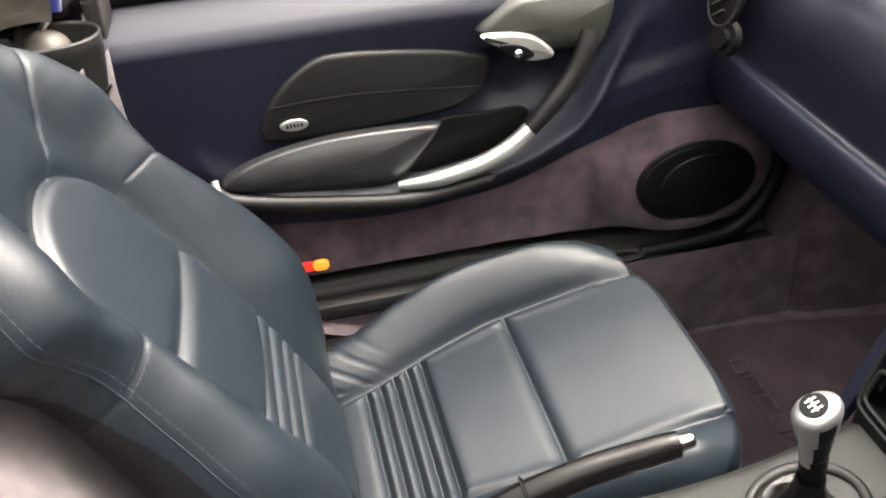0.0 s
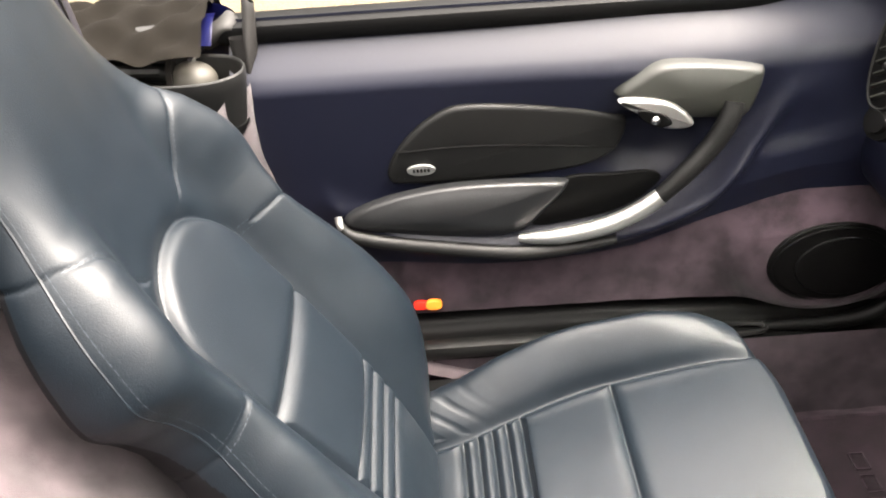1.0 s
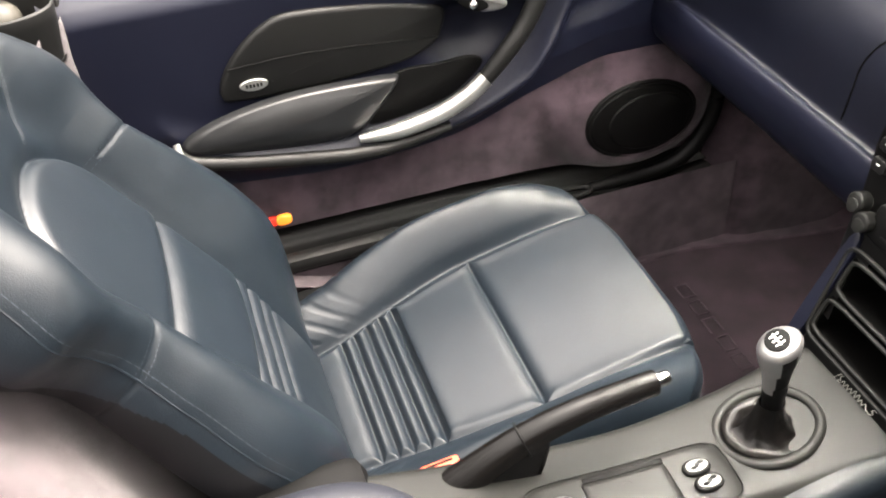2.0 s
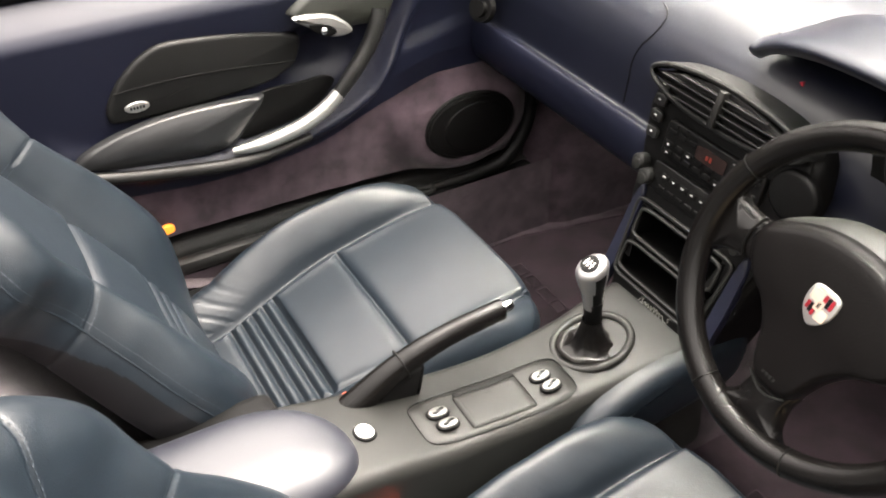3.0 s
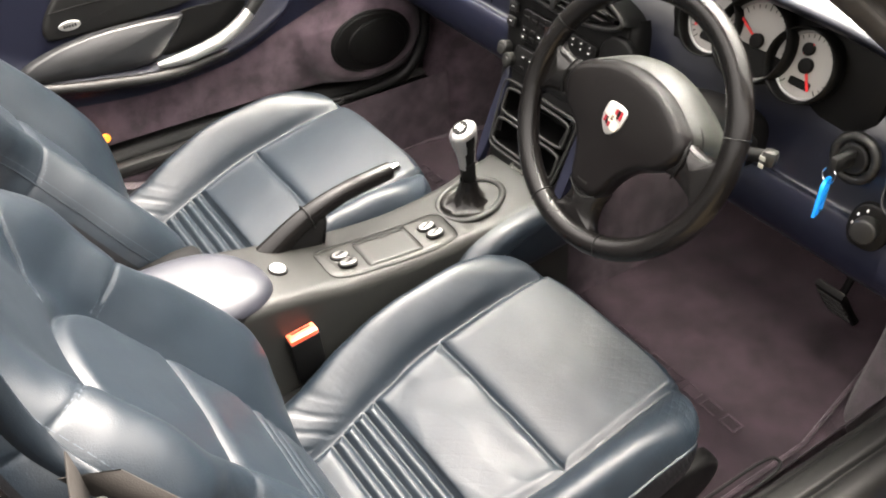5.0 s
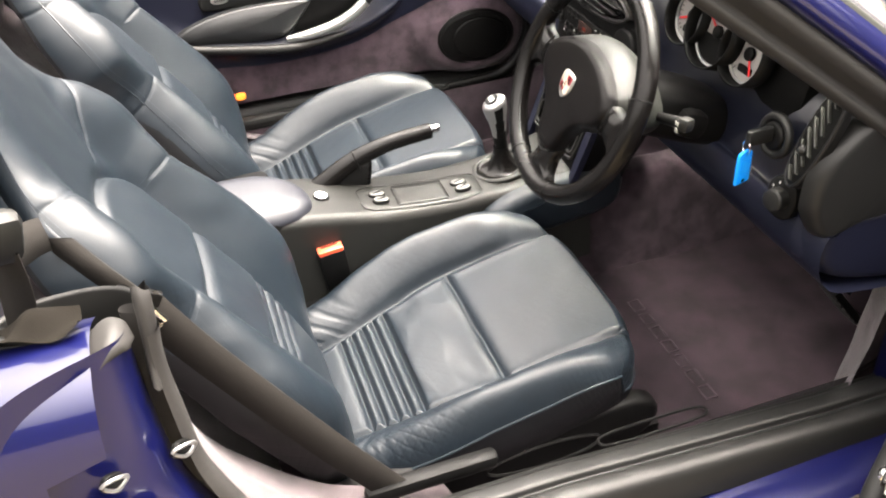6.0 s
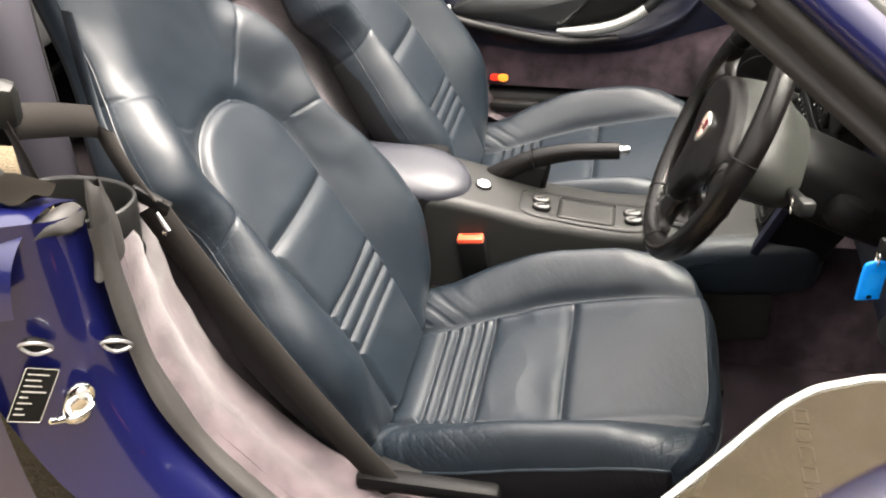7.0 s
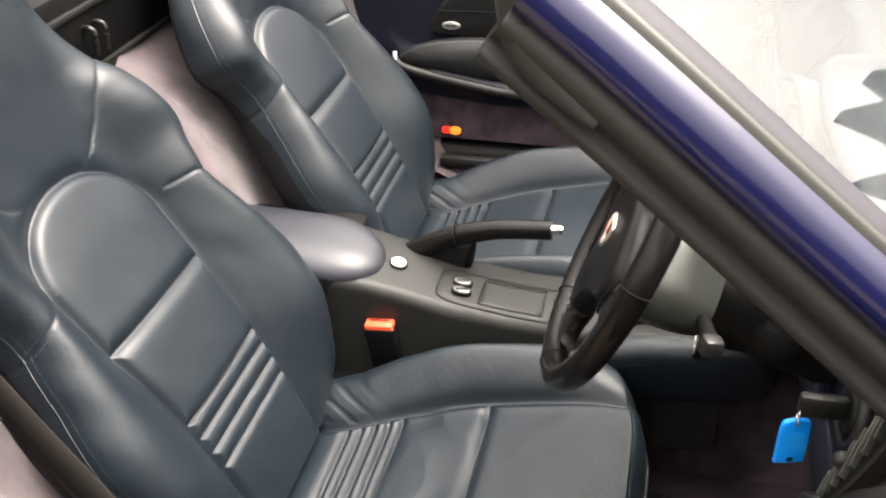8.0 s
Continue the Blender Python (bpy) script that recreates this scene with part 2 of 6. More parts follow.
def tube(points, radius, sides=12, flat=1.0, up=(0, 0, 1), closed=False, smooth_n=0):
    """A bar along points, with a radius (or one for each point); flat squeezes it across."""
    pts = [Vector(p) for p in points]
    if smooth_n:
        pts = spline(pts, smooth_n, closed)
    n = len(pts)
    rad = np.interp(np.linspace(0, 1, n), np.linspace(0, 1, len(radius)), radius) if hasattr(radius, "__len__") else [radius] * n
    bm = bmesh.new()
    rings = []
    for i, p in enumerate(pts):
        a, b = (pts[i - 1], pts[(i + 1) % n]) if closed else (pts[max(i - 1, 0)], pts[min(i + 1, n - 1)])
        t = (b - a).normalized()
        s = t.cross(Vector(up)).normalized()
        u = s.cross(t)
        rings.append([bm.verts.new(p + (s * math.cos(k * math.tau / sides) + u * math.sin(k * math.tau / sides) * flat) * rad[i]) for k in range(sides)])
    for i in range(n if closed else n - 1):
        for k in range(sides):
            bm.faces.new((rings[i][k], rings[i][(k + 1) % sides], rings[(i + 1) % n][(k + 1) % sides], rings[(i + 1) % n][k]))
    if not closed:
        bm.faces.new(rings[0])
        bm.faces.new(rings[-1])
    return bm


def spline(pts, n, closed=False):
    """A smooth line through the points, n steps to each stretch."""
    pts = [Vector(p) for p in pts]
    k, out = len(pts), []
    for i in range(k if closed else k - 1):
        g = (lambda j: pts[j % k]) if closed else (lambda j: pts[min(max(j, 0), k - 1)])
        a, b, c, d = g(i - 1), g(i), g(i + 1), g(i + 2)
        for j in range(n):
            t = j / n
            out.append(0.5 * (2 * b + (c - a) * t + (2 * a - 5 * b + 4 * c - d) * t * t + (3 * b - a - 3 * c + d) * t ** 3))
    return out if closed else out + [pts[-1]]


def oval(rx, ry, n=40, power=2.0, cx=0.0, cy=0.0):
    out = []
    for i in range(n):
        a = math.tau * i / n
        c, s = math.cos(a), math.sin(a)
        out.append((cx + rx * math.copysign(abs(c) ** (2 / power), c), cy + ry * math.copysign(abs(s) ** (2 / power), s)))
    return out


def smooth_outline(pts, n=6):
    return [(p.x, p.y) for p in spline([(x, y, 0) for x, y in pts], n, True)]


def curve(xs, ys, at):
    """Values at a place on a smooth curve through the knots (xs rising)."""
    xs, ys, at = np.array(xs, float), np.array(ys, float), np.asarray(at, float)
    d = np.diff(ys) / np.diff(xs)
    t = np.concatenate([[d[0]], np.where(d[:-1] * d[1:] > 0, 2 * d[:-1] * d[1:] / (d[:-1] + d[1:] + 1e-12), 0), [d[-1]]])
    i = np.clip(np.searchsorted(xs, at) - 1, 0, len(xs) - 2)
    h = xs[i + 1] - xs[i]
    u = np.clip((at - xs[i]) / h, 0, 1)
    return ((1 + 2 * u) * (1 - u) ** 2 * ys[i] + u * (1 - u) ** 2 * h * t[i] + u * u * (3 - 2 * u) * ys[i + 1] + u * u * (u - 1) * h * t[i + 1])


def seam_distance(U, V, line):
    """Distance of each place (U, V) from a broken line of places."""
    best = np.full(U.shape, 9.0)
    for (a, b), (c, d) in zip(line[:-1], line[1:]):
        L = (c - a) ** 2 + (d - b) ** 2
        t = np.clip(((U - a) * (c - a) + (V - b) * (d - b)) / max(L, 1e-12), 0, 1)
        best = np.minimum(best, np.hypot(U - a - t * (c - a), V - b - t * (d - b)))
    return best


def lumps(P, scale, seed):
    """Cheap smooth unevenness between about -1 and 1."""
    r = np.random.RandomState(seed)
    out = np.zeros(P.shape[:2])
    for k in range(7):
        w = r.normal(size=3) * scale
        out += np.sin(P @ w + r.uniform(0, 6.28))
    return out / 3.5


# ---- seats ----
# seams of the backrest, as (across, height): over the shoulder, and from the panel's arch round the head
SHOULDER = [(0.121, 0.775), (0.17, 0.773), (0.2, 0.771), (0.224, 0.764), (0.25, 0.755), (0.276, 0.748), (0.34, 0.74)]
HEAD = [(0.05, 0.85), (0.09, 0.866), (0.117, 0.89), (0.135, 0.915), (0.165, 0.943), (0.195, 0.956), (0.30, 0.97)]
FACE = 0.3575  # distance of each seat's middle from the car's middle


def cushion_sheet(worn):
    q = np.linspace(0, 1, 320)
    cx = curve([0, 0.22, 0.47, 0.72, 0.8, 0.86, 0.92, 1], [-0.33, -0.17, 0, 0.19, 0.226, 0.246, 0.252, 0.246], q)
    cz = curve([0, 0.22, 0.47, 0.72, 0.8, 0.86, 0.92, 1], [0.332, 0.376, 0.42, 0.461, 0.464, 0.442, 0.405, 0.345], q)
    a = curve([-0.33, -0.24, -0.15, 0, 0.22, 0.3], [0.112, 0.12, 0.138, 0.158, 0.157, 0.157], cx)
    W = curve([0, 0.1, 0.3, 0.58, 1], [0.225, 0.24, 0.262, 0.266, 0.262], q)
    turn = np.clip((cx - 0.16) / 0.11, 0, 1)
    turn = np.maximum.accumulate(turn)
    W = W - 0.03 * (1 - np.sqrt(np.maximum(0, 1 - (0.985 * turn) ** 2)))
    h = curve([-0.33, -0.25, -0.15, -0.05, 0.08, 0.17, 0.25, 0.3], [0.05, 0.05, 0.068, 0.082, 0.07, 0.04, 0.006, 0.0], cx)
    h = np.where(q > 0.86, 0.0, h)
    tx, tz = np.gradient(cx), np.gradient(cz)
    L = np.hypot(tx, tz)
    nx, nz = -tz / L, tx / L
    p = np.linspace(-1, 1, 381)
    e = np.zeros_like(q)
    kp = [0, 0.35, 0.5, 0.62, 0.74, 0.85, 0.91, 0.96, 1]
    D = W - a
    kv = [e, 0.65 * a, a, a + 0.34 * D, a + 0.66 * D, W - 0.014, W, W + 0.002, W - 0.012]
    kn = [e, e, e, 0.66 * h, h, 0.6 * h - 0.004, 0.15 * h - 0.02, e - 0.05, e - 0.075]
    V, N = np.zeros((len(q), len(p))), np.zeros((len(q), len(p)))
    for i in range(len(q)):
        V[i] = np.sign(p) * np.interp(abs(p), kp, [k[i] for k in kv])
        N[i] = np.interp(abs(p), kp, [k[i] for k in kn])
    ker = np.hanning(43)[1:-1]
    ker /= ker.sum()
    for A in (V, N):
        pad = np.pad(A, ((0, 0), (20, 20)), mode="reflect", reflect_type="odd")
        A[:] = np.stack([np.convolve(r, ker, "valid") for r in pad])
    # the front edge bows back towards its corners
    bow = np.maximum.accumulate(np.clip((cx - 0.02) / 0.22, 0, 1)) ** 1.5
    X = cx[:, None] + nx[:, None] * N - 0.07 * bow[:, None] * np.clip((abs(V) - 0.08) / 0.18, 0, 1.2) ** 2
    Z = cz[:, None] + nz[:, None] * N
    arc = np.cumsum(np.hypot(np.gradient(V, axis=1), np.gradient(N, axis=1)), axis=1)
    arc -= arc[:, len(p) // 2][:, None]
    run = np.cumsum(L)
    return q, p, cx, a, X, V, Z, N, arc, run, nx, nz


def pull(d, depth, width):
    return -depth * np.exp(-(d / width) ** 1.5) - 0.0028 * np.exp(-(d / 0.0024) ** 2)


def tuck(d, depth, inside, narrow, wide):
    """A seam that dips sharply on the panel's side and rounds off over the bolster."""
    return -depth * np.exp(-(d / np.where(inside, narrow, wide)) ** 1.4)


def leather_pieces(parent, P, normals, labels, names, mat):
    for k, name in enumerate(names):
        grid(name, P, mat, parent, mask=labels == k, normals=normals)


def seat(side, worn):
    y0 = side * FACE
    st = thing("sports_seat", (0, y0, 0.22), "navy blue leather bucket seat with pleated middle, creased driver's side" if worn else
               "navy blue leather bucket seat with pleated middle, smooth and clean", "car seat", "front seats")
    # cushion
    q, p, cx, a, X, V, Z, N, arc, run, nx, nz = cushion_sheet(worn)
    U, S = arc, np.repeat(cx[:, None], len(p), 1)
    S = np.where(q[:, None] > 0.8, 0.24 + (run - run[np.searchsorted(q, 0.8)])[:, None], S)
    edge = curve(cx[:255], a[:255], np.linspace(-0.33, 0.245, 40))
    along = np.linspace(-0.33, 0.246, 40)
    dn = np.zeros_like(X)
    inside = abs(U) < np.interp(S, along, edge)
    for sg in (1, -1):
        dn = np.minimum(dn, tuck(seam_distance(U, S, list(zip(sg * edge, along))), 0.013, inside, 0.0045, 0.016))
    dn = np.minimum(dn, np.where(inside, pull(abs(S), 0.009, 0.010), 0))
    for x in (-0.143, -0.166, -0.189, -0.212, -0.235):
        dn = np.minimum(dn, np.where(inside, pull(abs(S - x), 0.010, 0.0075), 0))
    dn += np.where(inside & (S > -0.135) & (S < 0.24), 0.006 * np.cos(np.clip(U / 0.16, -1, 1) * 1.57), 0)
    P = np.stack([X, V + y0, Z], -1)
    amp = 0.00035 if worn else 0.0002
    dn += amp * lumps(P * [1, 1, 1], 55, 3 if worn else 8)
    if worn:
        dn += 0.004 * np.where(inside & (S > -0.135) & (S < 0), np.minimum(0, lumps(P * [1.6, 0.5, 1], 42, 5)), 0)
        # fine creases in two slanting directions over the outer bolster
        warp = 1.4 * lumps(P, 14, 11)
        where = np.clip(lumps(P, 9, 17) + 0.45, 0, 1)
        for ku, ks, seed in ((95, 150, 0.0), (150, -120, 2.0), (30, 210, 4.0)):
            line = np.exp(-(np.sin(U * ku + S * ks + warp * 2 + seed) / 0.22) ** 2)
            dn -= line * where * (0.0005 * ((~inside) & (U < -0.15)) + 0.00012 * (inside | (U > 0)))
    crease = np.exp(-((S + 0.25) / 0.05) ** 2) * (abs(U) > 0.13) * (abs(U) < 0.3)
    dn -= 0.0014 * crease * np.maximum(0, np.sin(S * 150 + abs(U) * 95 + 2.2 * np.sin(abs(U) * 40)))
    nrm = sheet_normals(P)
    if nrm[100, 190, 2] < 0:
        nrm = -nrm
    P = P + nrm * dn[..., None]
    nrm = sheet_normals(P)
    if nrm[100, 190, 2] < 0:
        nrm = -nrm
    Uc, Sc = U[:-1, :-1], S[:-1, :-1]
    ins = abs(Uc) < np.interp(Sc, along, edge)
    lab = np.where(ins, np.where(Sc > 0, 0, np.where(Sc > -0.143, 1, np.where(Sc > -0.166, 2, np.where(Sc > -0.189, 3, np.where(Sc > -0.212, 4, np.where(Sc > -0.235, 5, 6)))))), np.where(Uc > 0, 7, 8))
    lab = np.where((abs(np.repeat(p[None, :-1], len(q) - 1, 0)) > 0.885) | (np.repeat(q[:-1, None], len(p) - 1, 1) > 0.925), 9, lab)
    leather_pieces(st, P, nrm, lab, ["front_panel", "middle_panel", "pleat", "pleat", "pleat", "pleat", "rear_panel", "cushion_bolster", "cushion_bolster"], LEATHER)
    grid("cushion_side", P, SEAT_SIDE, st, "dark smooth cushion side", mask=lab == 9, normals=nrm)
    # piping below the leather
    rim = [Vector(P[i, j]) + 0.001 * Vector(nrm[i, j]) for i, j in [(k, 22) for k in range(30, 295, 6)] + [(295, k) for k in range(28, 356, 8)] + [(k, 358) for k in range(295, 30, -6)]]
    part("piping", tube(rim, 0.0024, 6), LEATHER, st)
    # base under the cushion
    bm = bmesh.new()
    box(bm, (0.0, y0, 0.275), (0.46, 0.42, 0.09), 0.03)
    part("seat_base", bm, BLACK, st, "black plastic seat base")
    for sg in (1, -1):
        out = smooth_outline([(-0.32, 0.27), (-0.33, 0.36), (-0.2, 0.375), (0.05, 0.37), (0.2, 0.38), (0.25, 0.34), (0.2, 0.28), (0, 0.25)], 5)
        bm = slab(out, 0.03, 0.012, Matrix.Translation((0, y0 + sg * 0.222, 0)) @ pose(0, 0, 0, 90, 0, 0) @ Matrix.Diagonal((1, 1, -sg, 1)))
        sc = part("side_cover", bm, BLACK, st, "black plastic side cover")
        ring = [(0.03 + 0.105 * math.cos(t), y0 + sg * 0.252, 0.318 + 0.026 * math.sin(t)) for t in np.linspace(0, math.tau, 28, endpoint=False)]
        part("lever_recess", tube(ring, 0.004, 6, closed=True), SOFT_BLACK, sc)
    for sg in (1, -1):
        bm = bmesh.new()
        box(bm, (-0.02, y0 + sg * 0.18, 0.228), (0.62, 0.035, 0.022), 0.004)
        part("seat_rail", bm, BLACK, st, "black steel seat rail")
    # backrest
    z = np.linspace(0.365, 1.20, 370)
    bx = curve([0.36, 0.42, 0.55, 0.675, 0.77, 0.844, 0.96, 1.05, 1.20], [-0.272, -0.295, -0.358, -0.438, -0.502, -0.546, -0.60, -0.635, -0.68], z)
    a = np.interp(z, [0.36, 0.42, 0.56, 0.675, 0.76, 0.82, 0.9, 1.2], [0.115, 0.118, 0.122, 0.132, 0.135, 0.13, 0.11, 0.09])
    W = curve([0.36, 0.45, 0.6, 0.7, 0.77, 0.80, 0.84, 0.88, 0.92, 0.96, 1.0, 1.05, 1.1, 1.16, 1.20], [0.205, 0.255, 0.278, 0.251, 0.231, 0.240, 0.260, 0.250, 0.230, 0.200, 0.178, 0.165, 0.16, 0.135, 0.05], z)
    h = curve([0.36, 0.45, 0.55, 0.68, 0.77, 0.80, 0.86, 0.92, 0.97, 1.05, 1.20], [-0.015, 0.034, 0.067, 0.064, 0.058, 0.058, 0.062, 0.044, 0.014, -0.004, -0.012], z)
    mid = curve([0.36, 0.85, 0.95, 1.05, 1.15, 1.20], [0, 0.0, 0.012, 0.022, 0.012, -0.02], z)
    ph = radians(25)
    p = np.linspace(-1, 1, 381)
    e = np.zeros_like(z)
    D = W - a
    kp = [0, 0.3, 0.45, 0.57, 0.69, 0.79, 0.86, 0.93, 1]
    kv = [e, 0.65 * a, a, a + 0.3 * D, a + 0.62 * D, W - 0.014, W, W + 0.001, W - 0.006]
    kn = [mid, mid * 0.9, mid * 0.7, 0.62 * h + mid * 0.4, h, 0.72 * h - 0.004, 0.25 * h - 0.018, e - 0.038, e - 0.058]
    V, N = np.zeros((len(z), len(p))), np.zeros((len(z), len(p)))
    ker = np.hanning(41)[1:-1]
    ker /= ker.sum()
    for i in range(len(z)):
        V[i] = np.sign(p) * np.interp(abs(p), kp, [k[i] for k in kv])
        N[i] = np.interp(abs(p), kp, [k[i] for k in kn])
    for A in (V, N):
        pad = np.pad(A, ((0, 0), (19, 19)), mode="reflect", reflect_type="odd")
        A[:] = np.stack([np.convolve(r, ker, "valid") for r in pad])
    U = np.cumsum(np.hypot(np.gradient(V, axis=1), np.gradient(N, axis=1)), axis=1)
    U -= U[:, len(p) // 2][:, None]
    S = np.repeat(z[:, None], len(p), 1)
    P = np.stack([bx[:, None] + N * math.cos(ph), V + y0, S + N * math.sin(ph)], -1)
    zz = np.linspace(0.37, 0.765, 30)
    ed = np.interp(zz, [0.36, 0.48, 0.56, 0.62, 0.70, 0.765], [0.104, 0.108, 0.112, 0.116, 0.124, 0.127])
    arch = [(0.127 * math.cos(t) ** 0.95, 0.765 + 0.092 * math.sin(t)) for t in np.linspace(0, math.pi / 2, 60)]
    panel_u = np.array(list(ed) + [q[0] for q in arch[1:]])
    panel_z = np.array(list(zz) + [q[1] for q in arch[1:]])
    dn = np.zeros_like(U)
    inside = np.where(S < 0.765, abs(U) < np.interp(S, zz, ed), (abs(U) / 0.127) ** (2 / 0.95) + ((S - 0.765) / 0.092) ** 2 < 1)
    for sg in (1, -1):
        dn = np.minimum(dn, tuck(seam_distance(U, S, list(zip(sg * panel_u, panel_z))), 0.011, inside, 0.005, 0.013))
        dn = np.minimum(dn, 0.5 * pull(seam_distance(U, S, [(sg * u_, s_) for u_, s_ in SHOULDER]), 0.0025, 0.006))
        dn = np.minimum(dn, 0.5 * pull(seam_distance(U, S, [(sg * u_, s_) for u_, s_ in HEAD]), 0.0025, 0.006))
    dn = np.minimum(dn, np.where(inside, pull(abs(S - 0.682), 0.009, 0.009), 0))
    for k in (0.562, 0.537, 0.511, 0.485):
        dn = np.minimum(dn, np.where(inside, pull(abs(S - k), 0.0055, 0.0065), 0))
    far = np.minimum(seam_distance(U, S, list(zip(panel_u, panel_z))), seam_distance(U, S, list(zip(-panel_u, panel_z))))
    dn += np.where(inside & (S > 0.562), 0.009 * (1 - np.exp(-far / 0.04)), 0)
    dn += (0.0006 if worn else 0.0003) * lumps(P, 50, 21 if worn else 22)
    if worn:
        warp, where = 1.5 * lumps(P, 13, 13), np.clip(lumps(P, 8, 19) + 0.3, 0, 1)
        for ku, ks, seed in ((120, 130, 0.0), (160, -90, 2.0)):
            dn -= 0.0002 * np.exp(-(np.sin(U * ku + S * ks + warp * 2 + seed) / 0.22) ** 2) * where * (~inside) * (S < 0.8)
    nrm = sheet_normals(P)
    if nrm[100, 190, 0] < 0:
        nrm = -nrm
    P = P + nrm * dn[..., None]
    nrm = sheet_normals(P)
    if nrm[100, 190, 0] < 0:
        nrm = -nrm
    Uc, Sc = U[:-1, :-1], S[:-1, :-1]
    ins = inside[:-1, :-1]
    head = Sc > np.interp(abs(Uc), [0.0] + [u_ for u_, s_ in HEAD], [0.845] + [s_ for u_, s_ in HEAD])
    shoulder = Sc > np.interp(abs(Uc), [u_ for u_, s_ in SHOULDER], [s_ for u_, s_ in SHOULDER])
    lab = np.where(ins, np.where(Sc > 0.682, 0, np.where(Sc > 0.562, 1, np.where(Sc > 0.537, 2, np.where(Sc > 0.511, 3, np.where(Sc > 0.485, 4, 5))))),
                   np.where(head, 6, np.where(shoulder, np.where(Uc > 0, 7, 8), np.where(Uc > 0, 9, 10))))
    lab = np.where(abs(np.repeat(p[None, :-1], len(z) - 1, 0)) > np.interp(Sc, [0.36, 0.70, 0.82], [0.868, 0.885, 0.975]), 11, lab)
    grid("back_side", P, SEAT_SIDE, st, "black vinyl side of the backrest", mask=lab == 11, normals=nrm)
    leather_pieces(st, P, nrm, lab, ["upper_back_panel", "lower_back_panel", "back_pleat", "back_pleat", "back_pleat", "back_pleat", "headrest", "shoulder_wing", "shoulder_wing", "back_bolster", "back_bolster"], LEATHER)
    # stitched seams
    bm = bmesh.new()
    for sg in (1, -1):
        for off in (-0.0045, 0.0045):
            for line in (SHOULDER[:-1], HEAD[:-1]):
                for (u0, z0), (u1, z1) in zip(line[:-1], line[1:]):
                    n = max(2, int(math.hypot(u1 - u0, z1 - z0) / 0.0055))
                    for k in range(n):
                        t = k / n
                        u, s = u0 + (u1 - u0) * t, z0 + (z1 - z0) * t
                        if line[0] == HEAD[0]:
                            u += off
                        else:
                            s += off
                        def place(uu, ss):
                            fi = np.clip((ss - z[0]) / (z[1] - z[0]), 1, len(z) - 2.01)
                            i = int(fi)
                            pts_ = []
                            for r_ in (i, i + 1):
                                pts_.append([np.interp(sg * uu, U[r_], P[r_, :, c_]) for c_ in range(3)])
                            return Vector(pts_[0]).lerp(Vector(pts_[1]), fi - i), i
                        ln = math.hypot(u1 - u0, z1 - z0)
                        du, ds = (u1 - u0) / ln * 0.0016, (z1 - z0) / ln * 0.0016
                        c0, i = place(u - du, s - ds)
                        c1, _ = place(u + du, s + ds)
                        j = int(np.clip(np.searchsorted(U[i], sg * u), 2, len(p) - 3))
                        if not 27 < j < 353:
                            continue
                        nn = Vector(nrm[i, j])
                        w = nn.cross(c1 - c0).normalized() * 0.0004
                        bm.faces.new([bm.verts.new(v + nn * 0.0014) for v in (c0 - w, c1 - w, c1 + w, c0 + w)])
    # one seam with stitches along each outer edge
    for j in (33, 347):
        rows_ = range(20, 352)
        for i in rows_:
            if i % 4 > 1:
                continue
            c0, c1, nn = Vector(P[i, j]), Vector(P[i + 2, j]), Vector(nrm[i, j])
            w = nn.cross(c1 - c0).normalized() * 0.00035
            bm.faces.new([bm.verts.new(v + nn * 0.0008) for v in (c0 - w, c1 - w, c1 + w, c0 + w)])
        line = [Vector(P[i, j + (4 if j > 190 else -4)]) - 0.0006 * Vector(nrm[i, j]) for i in range(8, 362, 5)]
        part("edge_seam", tube(line, 0.0017, 6), LEATHER, st)
    # rows of fine perforations under the outer shoulder seam
    hb = bmesh.new()
    for j in range(292, 340, 5):
        for k in range(18):
            i = 214 - 2 * k + (j % 2)
            for jj in (j, 380 - j):
                c0, nn = Vector(P[i, jj]), Vector(nrm[i, jj])
                t_ = nn.orthogonal().normalized()
                b_ = nn.cross(t_)
                hb.faces.new([hb.verts.new(c0 + nn * 0.0005 + 0.0006 * (t_ * math.cos(a_) + b_ * math.sin(a_))) for a_ in np.linspace(0, math.tau, 6, endpoint=False)])
    tagged(part("perforation", hb, CONSOLE, st, "fine perforations in the leather"), kind="stuff")
    ob = part("stitching", bm, THREAD, st, "pale double stitching")
    tagged(ob, kind="stuff")
    # shell behind
    keep = [k for k in range(0, len(z), 5)] + [len(z) - 1]
    ring = []
    for i in keep:
        b = 0.085 - 0.02 * max(0, (z[i] - 0.8) / 0.37)
        w = W[i] - 0.004
        row = []
        for t in np.linspace(-1, 1, 25):
            n = -0.045 - (b - 0.045) * (1 - abs(t) ** 4)
            row.append((bx[i] + n * math.cos(ph), y0 + w * t, z[i] + n * math.sin(ph)))
        ring.append(row)
    grid("back_shell", np.array(ring), BLACK, st, "black plastic back shell")
    bm = bmesh.new()
    box(bm, (-0.585, y0 - 0.205, 0.83), (0.03, 0.022, 0.075), 0.009, pose(0, 0, 0, 0, -24, 0))
    part("tilt_lever", bm, SOFT_BLACK, st, "black backrest release lever")
    return st


# ---- setting: ground and car shell ----
gx = np.linspace(-1, 1, 81)
gx = np.sign(gx) * (abs(gx) * 6 + abs(gx) ** 6 * 600)
GX, GY = np.meshgrid(gx, gx)
GZ = 0.012 * np.sin(GX * 1.9 + 1) * np.cos(GY * 1.5)
ground = grid("ground", np.stack([GX, GY, np.where(np.hypot(GX, GY) < 30, GZ, 0)], -1), GRAVEL)
tagged(ground, "pale sandy gravel ground in daylight", "ground", kind="structure")


